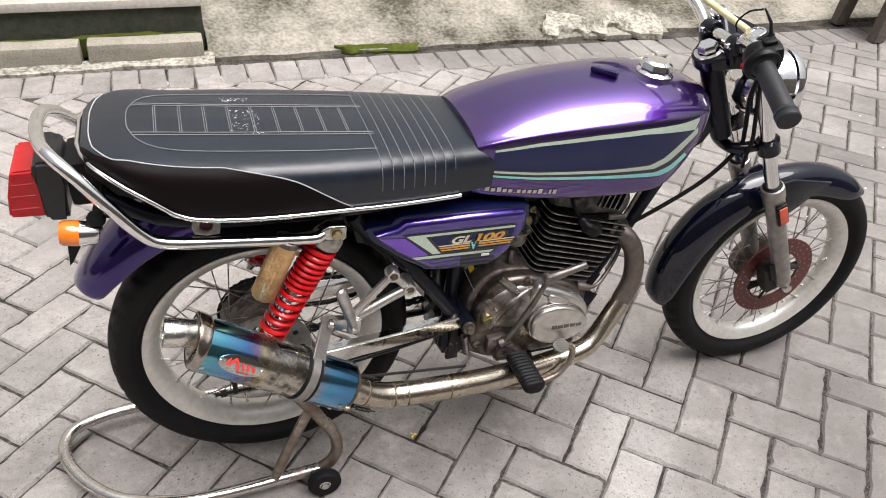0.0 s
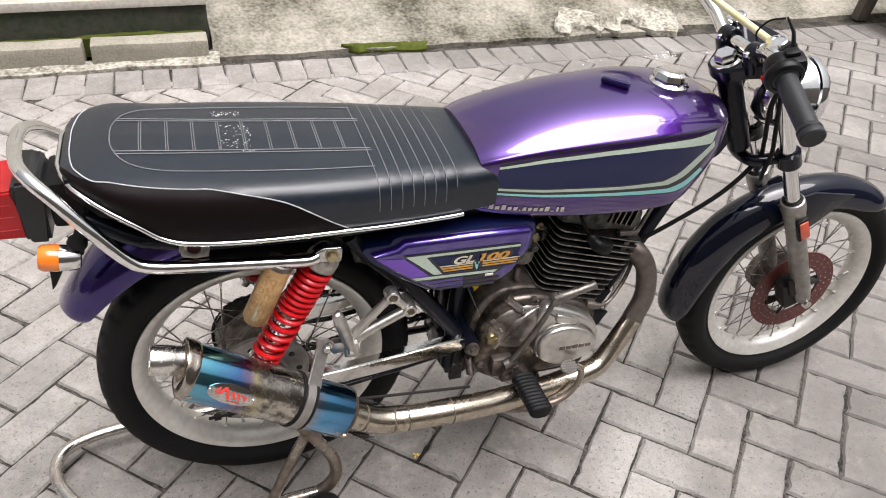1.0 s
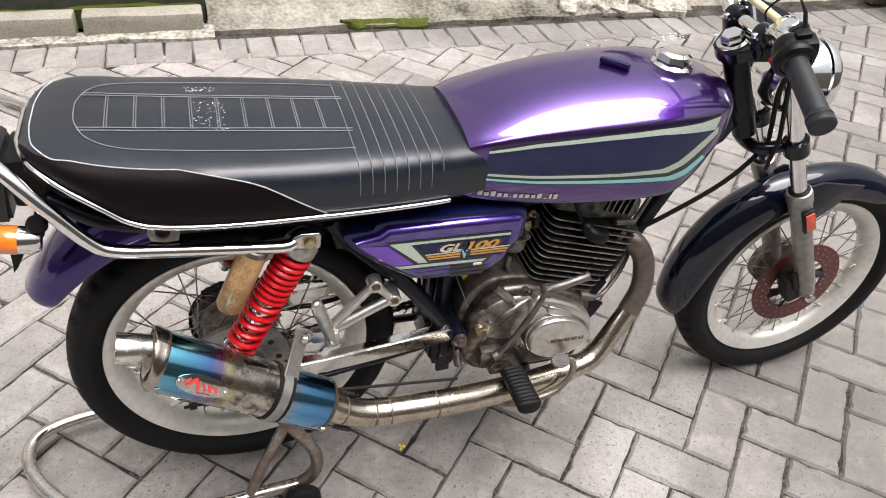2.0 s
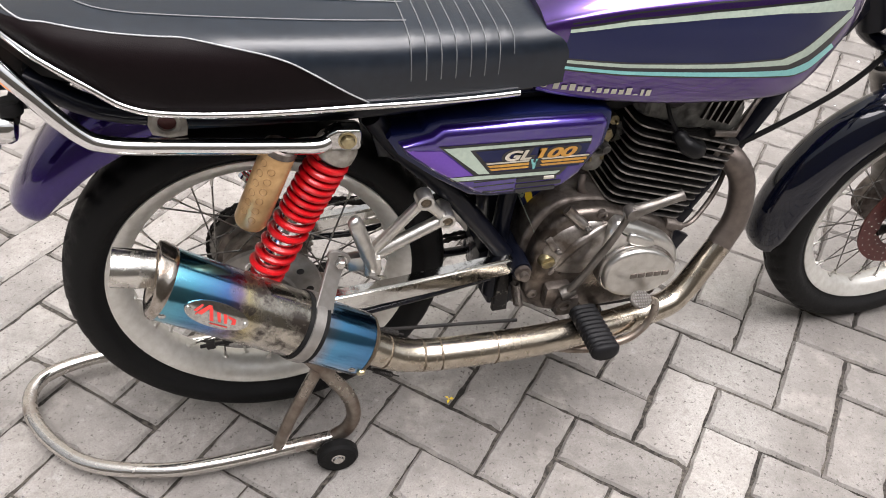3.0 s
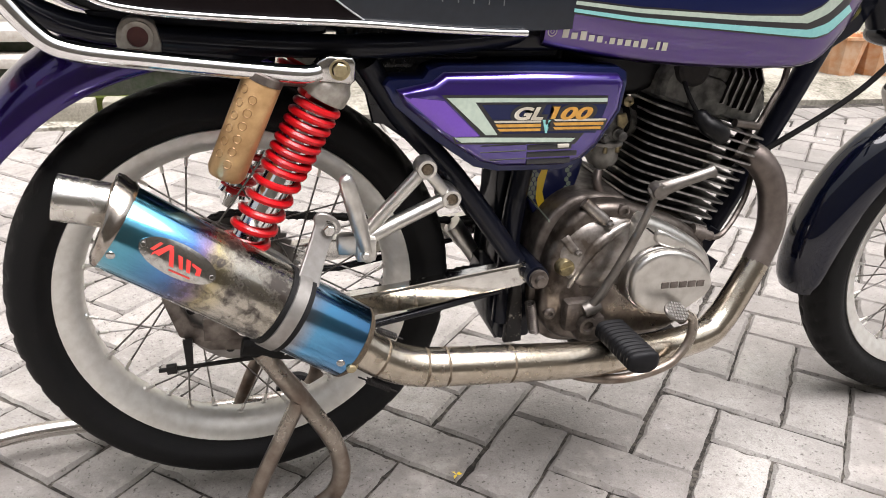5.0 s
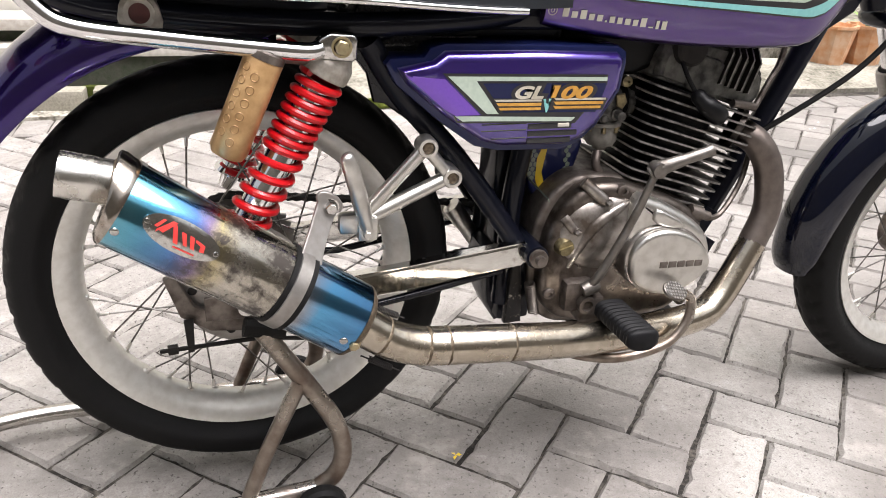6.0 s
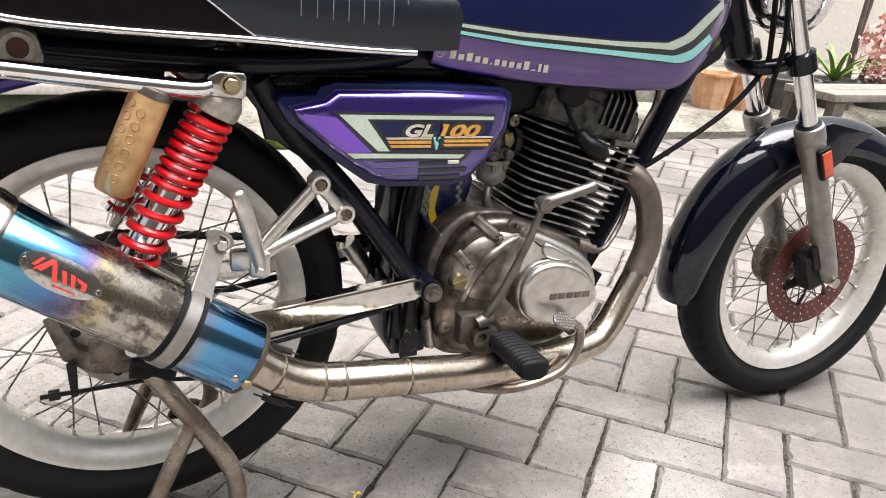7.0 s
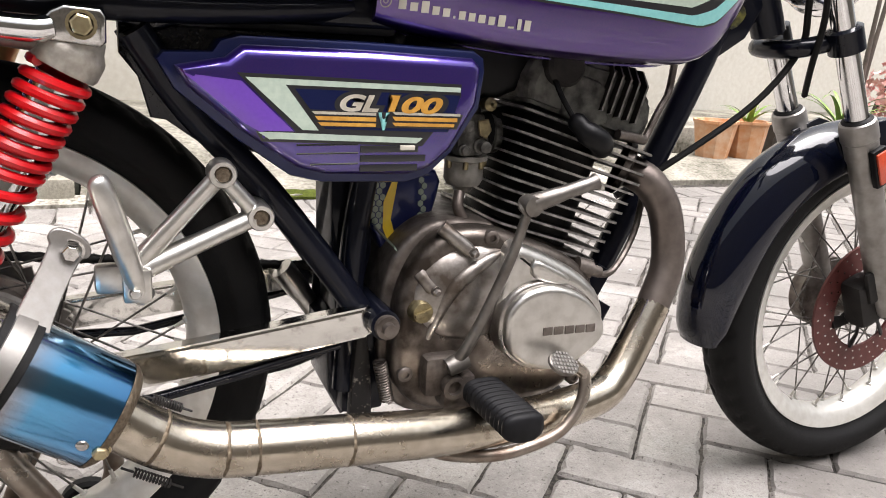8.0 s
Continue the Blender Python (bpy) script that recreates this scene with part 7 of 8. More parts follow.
# brake caliper
bm = bmesh.new()
block(bm, (-0.020, -0.016, -0.040), (0.026, 0.022, 0.036), 0.010, Matrix.Translation((1.180, -0.052, 0.298)) @ pose(0, 0, 0, 0, -24, 0))
block(bm, (-0.010, -0.022, -0.030), (0.016, -0.012, 0.024), 0.006, Matrix.Translation((1.170, -0.052, 0.328)) @ pose(0, 0, 0, 0, -24, 0))
part("brake_caliper", bm, M["engine_black"], fork, "black brake caliper")
bm = bmesh.new()
lathe(bm, [(0, -0.092), (0.010, -0.092), (0.011, -0.084), (0.008, -0.08), (0.008, 0.08), (0.012, 0.082), (0.012, 0.090), (0, 0.090)], FRONT, FRONT + Vector((0, 1, 0)), 12)
part("front_axle", bm, M["worn_chrome"], fork)
# mudguard stays
for y in (FY[0] + 0.022, FY[1] - 0.022):
    bm = bmesh.new()
    slab(bm, [(1.065, 0.545), (1.115, 0.565), (1.155, 0.555), (1.130, 0.520), (1.090, 0.515)], y + 0.002, y - 0.002, 0.0005, 1)
    part("guard_stay", bm, M["black_gloss"], fork, "black mudguard stay")
bm = bmesh.new()
slab(bm, [(1.080, 0.560), (1.145, 0.572), (1.252, 0.552), (1.212, 0.528), (1.185, 0.500), (1.140, 0.468), (1.122, 0.478), (1.108, 0.530)], -0.050, -0.056, 0.002, 2)
part("guard_bracket", bm, M["black_gloss"], front_guard, "black side bracket of the mudguard")
# yokes
bm = bmesh.new()
for y in FY:
    a = fork_at(0.675, y)
    lathe(bm, [(0.016, -0.016), (0.0235, -0.014), (0.0235, 0.016), (0.016, 0.018)], a, a + fway, 22)
p, q = fork_at(0.672, FY[0]), fork_at(0.672, FY[1])
tube(bm, spline([p + Vector((-0.012, 0.012, 0)), (p + q) / 2 + Vector((-0.060, -0.03, -0.012)), (p + q) / 2 + Vector((-0.060, 0.03, -0.012)), q + Vector((-0.012, -0.012, 0))], 6), 0.0125, 14)
part("lower_yoke", bm, M["black_gloss"], fork, "black lower yoke")
bm = bmesh.new()
mid = (fork_at(0.878, FY[0]) + fork_at(0.878, FY[1])) / 2
top_pl = [(0.040, -0.020), (0.030, -0.086), (-0.010, -0.088), (-0.056, -0.046), (-0.090, -0.020), (-0.090, 0.020), (-0.056, 0.046), (-0.010, 0.088), (0.030, 0.086), (0.040, 0.020)]
T_ = Matrix.Translation(mid) @ pose(0, 0, 0, 0, -26, 0)
ring = spline([Vector((x, y, 0)) for x, y in top_pl], 4, closed=True)
loft(bm, [[T_ @ (p * 0.96 + Vector((0, 0, -0.014))) for p in ring], [T_ @ (p + Vector((0, 0, -0.011))) for p in ring], [T_ @ (p + Vector((0, 0, 0.008))) for p in ring], [T_ @ (p * 0.95 + Vector((0, 0, 0.012))) for p in ring]])
part("upper_yoke", bm, M["black_gloss"], fork, "black upper yoke plate")
pipe("steering_head", [T_ @ Vector((-0.064, 0, -0.01)), T_ @ Vector((-0.064, 0, -0.190))], 0.022, M["black_paint"], fork, "black steering head", segs=20)
bm = bmesh.new()
a = T_ @ Vector((-0.064, 0, 0.010))
lathe(bm, [(0.027, 0), (0.027, 0.004), (0.020, 0.005)], a, a + fway, 26)
lathe(bm, [(0.0195, 0.004), (0.0195, 0.016), (0.016, 0.020), (0, 0.020)], a, a + fway, 6)
part("stem_nut", bm, M["chrome"], fork, "big chromed stem nut")
for y in FY:
    bm = bmesh.new()
    a = fork_at(0.914, y)
    lathe(bm, [(0.0156, 0), (0.0166, 0.001), (0.0166, 0.005), (0.0150, 0.0065), (0.0125, 0.0065), (0.0110, 0.003), (0, 0.003)], a, a + fway, 24)
    part("fork_cap", bm, M["chrome"], fork)

# handlebar
bars = group_at("handlebar", (0.86, -0.03, 0.9), bike)
bars["label"] = "chromed handlebar with black grips"
GE, GI = Vector((0.791, -0.312, 0.885)), Vector((0.812, -0.208, 0.920))
hb_ = [GE, GI, (0.820, -0.160, 0.938), (0.842, -0.110, 0.924), (0.874, -0.078, 0.896), (0.884, -0.052, 0.889), (0.884, 0.040, 0.889), (0.886, 0.066, 0.897), (0.884, 0.100, 0.916), (0.868, 0.150, 0.938), (0.826, 0.205, 0.926), (0.800, 0.310, 0.892)]
pipe("bar_tube", hb_, 0.0112, M["chrome"], bars, "chromed handlebar tube", sm=6, segs=16)
gd = (GE - GI).normalized()
bm = bmesh.new()
prof = [(0.0115, -0.004), (0.0205, -0.004), (0.0205, 0.002), (0.0165, 0.004)]
Lg = (GE - GI).length
for k in range(8):
    prof += [(0.0165, 0.008 + (Lg - 0.02) * k / 8), (0.0168, 0.010 + (Lg - 0.02) * k / 8)]
prof += [(0.0165, Lg - 0.010), (0.0185, Lg - 0.008), (0.0190, Lg - 0.003), (0.0175, Lg - 0.001), (0.0190, Lg + 0.001), (0.0190, Lg + 0.010), (0.017, Lg + 0.012), (0, Lg + 0.012)]
lathe(bm, prof, GI, GE, 26)
part("right_grip", bm, M["grip"], bars, "dark grey rubber throttle grip")
bm = bmesh.new()
lathe(bm, [(0.012, -0.042), (0.020, -0.040), (0.025, -0.030), (0.025, -0.008), (0.022, -0.003), (0.012, -0.002)], GI, GE, 22)
lathe(bm, [(0.012, -0.014), (0.0285, -0.013), (0.0305, -0.009), (0.0305, -0.003), (0.0285, 0.001), (0.022, 0.003)], GI, GE, 28)
block(bm, (-0.014, -0.020, -0.006), (0.034, 0.016, 0.024), 0.009, Matrix.Translation(GI - gd * 0.020) @ pose(0, 0, 0, 10, -16, -20))
block(bm, (0.004, -0.006, 0.018), (0.026, 0.012, 0.031), 0.004, Matrix.Translation(GI - gd * 0.020) @ pose(0, 0, 0, 10, -16, -20))
part("throttle_housing", bm, M["plastic"], bars, "black switch and throttle housing")
bm = bmesh.new()
p = GI - gd * 0.026 + Vector((-0.020, 0, -0.016))
lathe(bm, [(0, 0.008), (0.005, 0.007), (0.006, 0)], p, p + Vector((-1, -0.3, 0.2)), 12)
part("red_button", bm, M["red_lens"], bars, "small red button")
bm = bmesh.new()
lg = Vector((0.826, 0.205, 0.926))
le = Vector((0.800, 0.310, 0.892))
lathe(bm, [(0.0115, -0.004), (0.0205, -0.004), (0.0205, 0.002), (0.0165, 0.004), (0.0165, 0.10), (0.019, 0.104), (0.019, 0.118), (0, 0.118)], lg, le, 24)
part("left_grip", bm, M["grip"], bars, "dark grey rubber grip")
for y in (-0.050, 0.032):
    bm = bmesh.new()
    block(bm, (-0.022, -0.012, -0.030), (0.022, 0.012, 0.010), 0.008, Matrix.Translation((0.884, y, 0.884)) @ pose(0, 0, 0, 0, -20, 0))
    lathe(bm, [(0.0115, -0.013), (0.0175, -0.013), (0.0185, -0.011), (0.0185, 0.011), (0.0175, 0.013), (0.0115, 0.013)], (0.884, y, 0.889), (0.884, 1, 0.889), 22)
    part("bar_clamp", bm, M["black_gloss"], bars, "black bar clamp")
for y in (-0.050, 0.032):
    for dx in (-0.016, 0.016):
        bm = bmesh.new()
        lathe(bm, [(0.0055, 0), (0.0055, 0.007), (0.003, 0.008), (0.003, 0.004), (0, 0.004)], (0.880 + dx, y, 0.892 + dx * 0.35), (0.866 + dx, y, 0.95 + dx * 0.35), 12)
        part("clamp_screw", bm, M["chrome"], bars)
pipe("clutch_lever", [(0.840, 0.160, 0.935), (0.870, 0.200, 0.925), (0.868, 0.260, 0.912), (0.846, 0.310, 0.905)], 0.006, M["chrome"], bars, "chromed lever", segs=10)
pipe("yellow_tape", [(0.836, -0.122, 0.946), (0.829, -0.070, 0.953), (0.823, -0.010, 0.960), (0.818, 0.050, 0.966), (0.815, 0.110, 0.962)], 0.0062, M["pale_sleeve"], bars, "yellowed wrapped cable", segs=10)
pipe("brake_hose", [(0.820, -0.165, 0.945), (0.870, -0.140, 0.945), (0.915, -0.105, 0.890), (0.930, -0.090, 0.830), (0.940, -0.095, 0.760), (0.965, -0.080, 0.700), (0.99, -0.050, 0.640), (1.02, -0.020, 0.600)], 0.0042, M["rubber"], bars, "black brake hose", segs=8)
pipe("throttle_cable", [(0.828, -0.175, 0.930), (0.880, -0.140, 0.890), (0.925, -0.080, 0.800), (0.965, -0.052, 0.710), (0.975, -0.040, 0.660), (0.915, -0.038, 0.590), (0.810, -0.032, 0.520), (0.725, -0.020, 0.468)], 0.0046, M["rubber"], bars, "black cable sweeping down to the engine", segs=8)
pipe("stop_wire", [(0.812, -0.168, 1.000), (0.800, -0.150, 0.990), (0.800, -0.130, 0.965), (0.815, -0.120, 0.945)], 0.0016, M["rubber"], bars, segs=6)
bm = bmesh.new()
tube(bm, [(0.850, -0.165, 0.935), (0.845, -0.167, 0.956), (0.842, -0.168, 0.960), (0.834, -0.169, 0.978), (0.813, -0.170, 1.002)], [0.0062, 0.0058, 0.0036, 0.0030, 0.0016], 10)
part("cable_barrel", bm, M["grip"], bars, "dark tapered cable barrel")

# headlamp
hl = group_at("headlamp", (1.02, -0.03, 0.78), bike)
hl["label"] = "round chromed headlamp with black shell"
hc = Vector((1.026, 0.000, 0.783))
hw = Vector((1, 0, -0.10)).normalized()
bm = bmesh.new()
lathe(bm, [(0, -0.080), (0.030, -0.077), (0.052, -0.060), (0.064, -0.032), (0.070, 0.0), (0.071, 0.012)], hc, hc + hw, 36)
part("lamp_shell", bm, M["chrome"], hl, "chromed lamp shell")
bm = bmesh.new()
lathe(bm, [(0.070, 0.010), (0.0755, 0.012), (0.0765, 0.024), (0.072, 0.034), (0.066, 0.034)], hc, hc + hw, 36)
part("lamp_ring", bm, M["chrome"], hl, "chromed lamp ring")
bm = bmesh.new()
lathe(bm, [(0.068, 0.032), (0.052, 0.042), (0.026, 0.048), (0, 0.050)], hc, hc + hw, 32)
part("lamp_glass", bm, M["polished"], hl, "clear lamp glass")
for y in (-0.066, 0.054):
    pipe("lamp_bracket", [(1.035, y, 0.783), (1.00, y, 0.78), (0.975, y, 0.775)], 0.008, M["black_gloss"], hl, segs=10)

# ---- tail ----
tail = group_at("tail_lamp", (-0.30, 0, 0.73), bike)
tail["label"] = "red tail lamp in a black housing"


def wedge(bm, rings, soft=0.004):
    loft(bm, rings)
    bmesh.ops.bevel(bm, geom=bm.edges[:], offset=soft, segments=3, affect='EDGES')
    return bm


bm = bmesh.new()
wedge(bm, [[(-0.277, y, 0.672), (-0.274, y, 0.735), (-0.271, y, 0.762), (-0.284, y, 0.777), (-0.311, y, 0.776), (-0.316, y, 0.737), (-0.309, y, 0.674)] for y in (-0.056, 0.050)], 0.006)
part("lamp_housing", bm, M["housing"], tail, "black plastic lamp housing")
bm = bmesh.new()
wedge(bm, [[(-0.306, y, 0.682), (-0.314, y, 0.737), (-0.310, y, 0.764), (-0.343, y, 0.763), (-0.354, y, 0.724), (-0.360, y, 0.685)] for y in (-0.052, 0.046)])
lens = part("lens", bm, M["red_lens"], tail, "moulded red tail lens")
for z, x in ((0.700, -0.3585), (0.722, -0.3545), (0.742, -0.3495)):
    bm = bmesh.new()
    tube(bm, [(-0.316, -0.0516, z), (x + 0.005, -0.0516, z), (x + 0.0015, -0.048, z), (x + 0.0015, 0.042, z)], 0.0013, 6)
    part("lens_rib", bm, M["red_lens"], lens)
bm = bmesh.new()
block(bm, (-0.272, -0.046, 0.690), (-0.200, 0.046, 0.766), 0.010)
block(bm, (-0.225, -0.070, 0.700), (-0.180, 0.070, 0.730), 0.006)
part("tail_bracket", bm, M["plastic"], tail, "black tail bracket")
bm = bmesh.new()
tube(bm, spline([(-0.215, -0.075, 0.735), (-0.195, -0.085, 0.722), (-0.205, -0.095, 0.700), (-0.230, -0.080, 0.690)], 5), 0.003, 8)
tube(bm, spline([(-0.20, -0.06, 0.76), (-0.185, -0.085, 0.745), (-0.175, -0.08, 0.725), (-0.19, -0.07, 0.70)], 5), 0.0025, 8)
part("wiring", bm, M["rubber"], tail, "loose black wiring")
for sg in (-1,):
    ind = group_at("turn_signal", (-0.255, sg * 0.12, 0.70), bike)
    ind["label"] = "orange turn signal with chromed body"
    ca, cb = Vector((-0.230, -0.125, 0.690)), Vector((-0.285, -0.125, 0.698))
    bm = bmesh.new()
    lathe(bm, [(0, 0), (0.014, 0.001), (0.0175, 0.006), (0.0190, 0.026), (0.0190, 0.028)], ca, cb, 26)
    part("signal_body", bm, M["chrome"], ind, "chromed signal body")
    bm = bmesh.new()
    lathe(bm, [(0.0190, 0.028), (0.0196, 0.030), (0.0190, 0.050), (0.016, 0.055), (0, 0.056)], ca, cb, 26)
    part("signal_lens", bm, M["orange_lens"], ind, "orange lens")
    bm = bmesh.new()
    tube(bm, [(-0.235, -0.125, 0.700), (-0.230, -0.095, 0.712), (-0.225, -0.065, 0.718)], [0.010, 0.008, 0.009], 12)
    lathe(bm, [(0.013, 0), (0.014, 0.008), (0.011, 0.014), (0, 0.014)], (-0.232, -0.122, 0.708), (-0.228, -0.122, 0.76), 16)
    part("signal_stem", bm, M["rubber"], ind, "black rubber signal stem")
bm = bmesh.new()
slab(bm, [(-0.285, 0.660), (-0.262, 0.660), (-0.268, 0.640), (-0.282, 0.615), (-0.290, 0.606), (-0.288, 0.625)], -0.060, -0.085, 0.003, 2)
part("plate_bracket", bm, M["plastic"], tail, "black pointed plate bracket")

# ---- paddock stand ----
stand = tagged(group_at("paddock_stand", (-0.1, 0, 0)), "rusty chromed tubular paddock stand under the rear wheel", "stand")
TR = 0.0125
bm = bmesh.new()
base = [(0.095, -0.132, 0.046), (0.03, -0.132, 0.040), (-0.10, -0.136, 0.034), (-0.20, -0.130, 0.032), (-0.305, -0.098, 0.033), (-0.370, -0.045, 0.036), (-0.412, 0.020, 0.040), (-0.418, 0.075, 0.042), (-0.385, 0.112, 0.043), (-0.30, 0.136, 0.040), (-0.15, 0.142, 0.036), (0.03, 0.142, 0.040), (0.095, 0.140, 0.046)]
tube(bm, spline(base, 8), TR, 14)
part("base_hoop", bm, M["rusty_chrome"], stand, "bent chromed base hoop with rust")
for sg in (-1, 1):
    y0 = -0.132 if sg < 0 else 0.140
    y1 = -0.112 if sg < 0 else 0.112
    bm = bmesh.new()
    P = [(0.085, y0, 0.046), (0.108, y0, 0.066), (0.119, y0 * 0.99, 0.100), (0.110, y0 * 0.97, 0.148), (0.078, (y0 + y1) / 2, 0.205), (0.040, y1, 0.262), (0.022, y1, 0.292)]
    tube(bm, spline(P, 6), TR, 14)
    part("upright", bm, M["rusty_tube"], stand, "rusty bent upright")
    bm = bmesh.new()
    tube(bm, [(-0.012, y0, 0.040), (0.015, y0 * 0.98, 0.110), (0.066, (y0 + y1) / 2, 0.216)], 0.0105, 12)
    part("strut", bm, M["rusty_tube"], stand, "rusty strut")
    bm = bmesh.new()
    tube(bm, [(0.0, y1, 0.300), (0.05, y1, 0.290)], 0.012, 10, flat=1.6)
    part("saddle", bm, M["rubber"], stand, "rubber support saddle")
    yw = y0 + sg * 0.030
    bm = bmesh.new()
    lathe(bm, [(0.012, -0.010), (0.030, -0.011), (0.0345, -0.006), (0.0345, 0.006), (0.030, 0.011), (0.012, 0.010)], (0.085, yw, 0.035), (0.085, yw + 1, 0.035), 28)
    roller = part("roller", bm, M["rubber"], stand, "small black roller wheel")
    bm = bmesh.new()
    lathe(bm, [(0, -0.013), (0.008, -0.013), (0.009, -0.010), (0.013, -0.009), (0.013, 0.009), (0, 0.010)], (0.085, yw, 0.035), (0.085, yw + 1, 0.035), 16)
    part("roller_hub", bm, M["rusty_chrome"], roller)

# ---- the far side: pots and plants ----
def pot(name, c, r0, r1, h, material, label, ribs=0):
    bm = bmesh.new()
    lathe(bm, [(0, 0), (r0, 0), (r0 * 1.02, h * 0.1), (r1, h * 0.92), (r1 * 1.06, h * 0.93), (r1 * 1.06, h), (r1 * 0.95, h), (r1 * 0.9, h * 0.85), (0, h * 0.84)], c, Vector(c) + Vector((0, 0, 1)), 32)
    if ribs:
        for v in bm.verts:
            q = v.co - Vector(c)
            a = math.atan2(q.y, q.x)
            k = 1 + 0.06 * math.cos(a * ribs)
            v.co.x, v.co.y = c[0] + q.x * k, c[1] + q.y * k
    return tagged(part(name, bm, material), label, "plant pot", group="pots on the terrace")


TZ = 0.13
pot("plant_pot", (3.27, 2.58, 0.052), 0.085, 0.115, 0.215, M["pot_orange"], "orange ribbed concrete plant pot on the apron", 9)
pot("plant_pot", (3.49, 2.56, 0.052), 0.085, 0.110, 0.215, M["pot_orange"], "orange and cream ribbed plant pot on the apron", 9)
big = pot("plant_pot", (3.86, 2.58, 0.052), 0.165, 0.185, 0.19, M["pot_dark"], "dark grey round plant pot with pressed ovals")
for k in range(9):
    a = radians(-160 + 35 * k)
    p = Vector((3.86 + math.cos(a) * 0.176, 2.58 + math.sin(a) * 0.176, 0.145))
    bm = bmesh.new()
    lathe(bm, [(0.0, 0.003), (0.020, 0.002), (0.026, 0.006), (0.030, 0.0)], (0, 0, 0), (math.cos(a), math.sin(a), 0), 14)
    for v in bm.verts:
        v.co = Vector((v.co.x, v.co.y, v.co.z * 1.7)) + p
    part("pressed_oval", bm, M["pot_dark"], big)
pot("plant_pot", (4.27, 2.60, 0.052), 0.125, 0.15, 0.18, M["pot_dark"], "dark grey low plant pot on the apron")
pot("plant_pot", (4.66, 2.56, 0.052), 0.125, 0.15, 0.17, M["pot_dark"], "dark grey plant pot under the flowers")


def spiky(c, n, length, seed, label):
    root = tagged(group_at("spiky_plant", c), label, "plant", group="plants on the terrace")
    rr = random.Random(seed)
    for i in range(n):
        a = 2 * math.pi * i / n + rr.uniform(-0.3, 0.3)
        up = rr.uniform(0.5, 1.3)
        bm = bmesh.new()
        rows = []
        L_ = length * rr.uniform(0.7, 1.1)
        for k in range(8):
            t = k / 7
            d_ = Vector((math.cos(a), math.sin(a), 0))
            p = Vector(c) + d_ * (L_ * t * 0.75) + Vector((0, 0, L_ * (up * t - 0.75 * up * t * t * 0.9)))
            s_ = Vector((-math.sin(a), math.cos(a), 0)) * (0.018 * (1 - t) + 0.001)
            rows.append((bm.verts.new(p - s_), bm.verts.new(p + Vector((0, 0, -0.006 * (1 - t)))), bm.verts.new(p + s_)))
        for A, B in zip(rows, rows[1:]):
            bm.faces.new((A[0], A[1], B[1], B[0]))
            bm.faces.new((A[1], A[2], B[2], B[1]))
        part("leaf", bm, M["leaf"], root)
    return root


spiky((4.27, 2.60, 0.22), 16, 0.50, 3, "green strap-leaved plant in a dark pot")
spiky((3.49, 2.56, 0.25), 9, 0.30, 8, "small green strap-leaved plant in an orange pot")
trunk = tagged(group_at("shrub", (4.66, 2.80, 0.04)), "dark-stemmed shrub against the cream wall", "shrub")
for i, (dx, dy) in enumerate(((0.0, 0.0), (0.10, 0.05), (0.20, -0.04))):
    bm = bmesh.new()
    tube(bm, spline([(4.62 + dx * 0.3, 2.80, 0.03), (4.62 + dx * 0.8, 2.80 + dy, 0.42), (4.66 + dx * 1.5, 2.80 + dy, 1.25)], 5), [0.022 - 0.001 * k for k in range(11)], 10)
    part("stem", bm, M["oldwood"], trunk)
bloom = tagged(group_at("flower_bush", (4.66, 2.56, 0.22)), "pink and cream flowering bush in a dark pot", "plant")
rr = random.Random(12)
bm = bmesh.new()
for i in range(420):
    d_ = Vector((rr.gauss(0, 1), rr.gauss(0, 1), rr.gauss(0, 1))).normalized() * (0.24 * rr.random() ** 0.4)
    c = Vector((4.72, 2.56, 0.42)) + Vector((d_.x, d_.y, d_.z * 1.1))
    nrm = (d_ + Vector((rr.gauss(0, 0.1), rr.gauss(0, 0.1), rr.gauss(0, 0.1)))).normalized()
    u = nrm.orthogonal().normalized()
    w = nrm.cross(u)
    s_ = rr.uniform(0.018, 0.034)
    q = [bm.verts.new(c + (u * math.cos(a) + w * math.sin(a)) * s_ * (1 if k % 2 else 0.6) + nrm * (0.006 if k % 2 else 0)) for k, a in enumerate([2 * math.pi * j / 8 for j in range(8)])]
    bm.faces.new(q)
part("blossoms", bm, M["blossom"], bloom, "many small pink petals")
# weathered bench leg beyond the front wheel
bench = tagged(group_at("wooden_bench", (3.7, 2.05, 0)), "old dark wooden bench standing at the lane's edge", "bench")
for x, y, dx in ((3.47, 1.87, -0.03), (3.46, 2.14, -0.03), (4.86, 1.87, 0.03), (4.86, 2.14, 0.03)):
    bm = bmesh.new()
    lower = [(x + dx + sx * 0.036, y + sy * 0.028, 0.0) for sx, sy in ((-1, -1), (1, -1), (1, 1), (-1, 1))]
    upper = [(x + sx * 0.040, y + sy * 0.030, 0.232) for sx, sy in ((-1, -1), (1, -1), (1, 1), (-1, 1))]
    loft(bm, [lower, upper])
    bmesh.ops.bevel(bm, geom=bm.edges[:], offset=0.004, segments=1, affect='EDGES')
    part("leg", bm, M["oldwood"], bench, "splayed dark wooden leg")
for y0, y1 in ((1.835, 1.995), (2.005, 2.18)):
    bm = bmesh.new()
    block(bm, (3.41, y0, 0.232), (4.95, y1, 0.272), 0.005)
    part("plank", bm, M["greywood"], bench, "pale weathered bench plank")

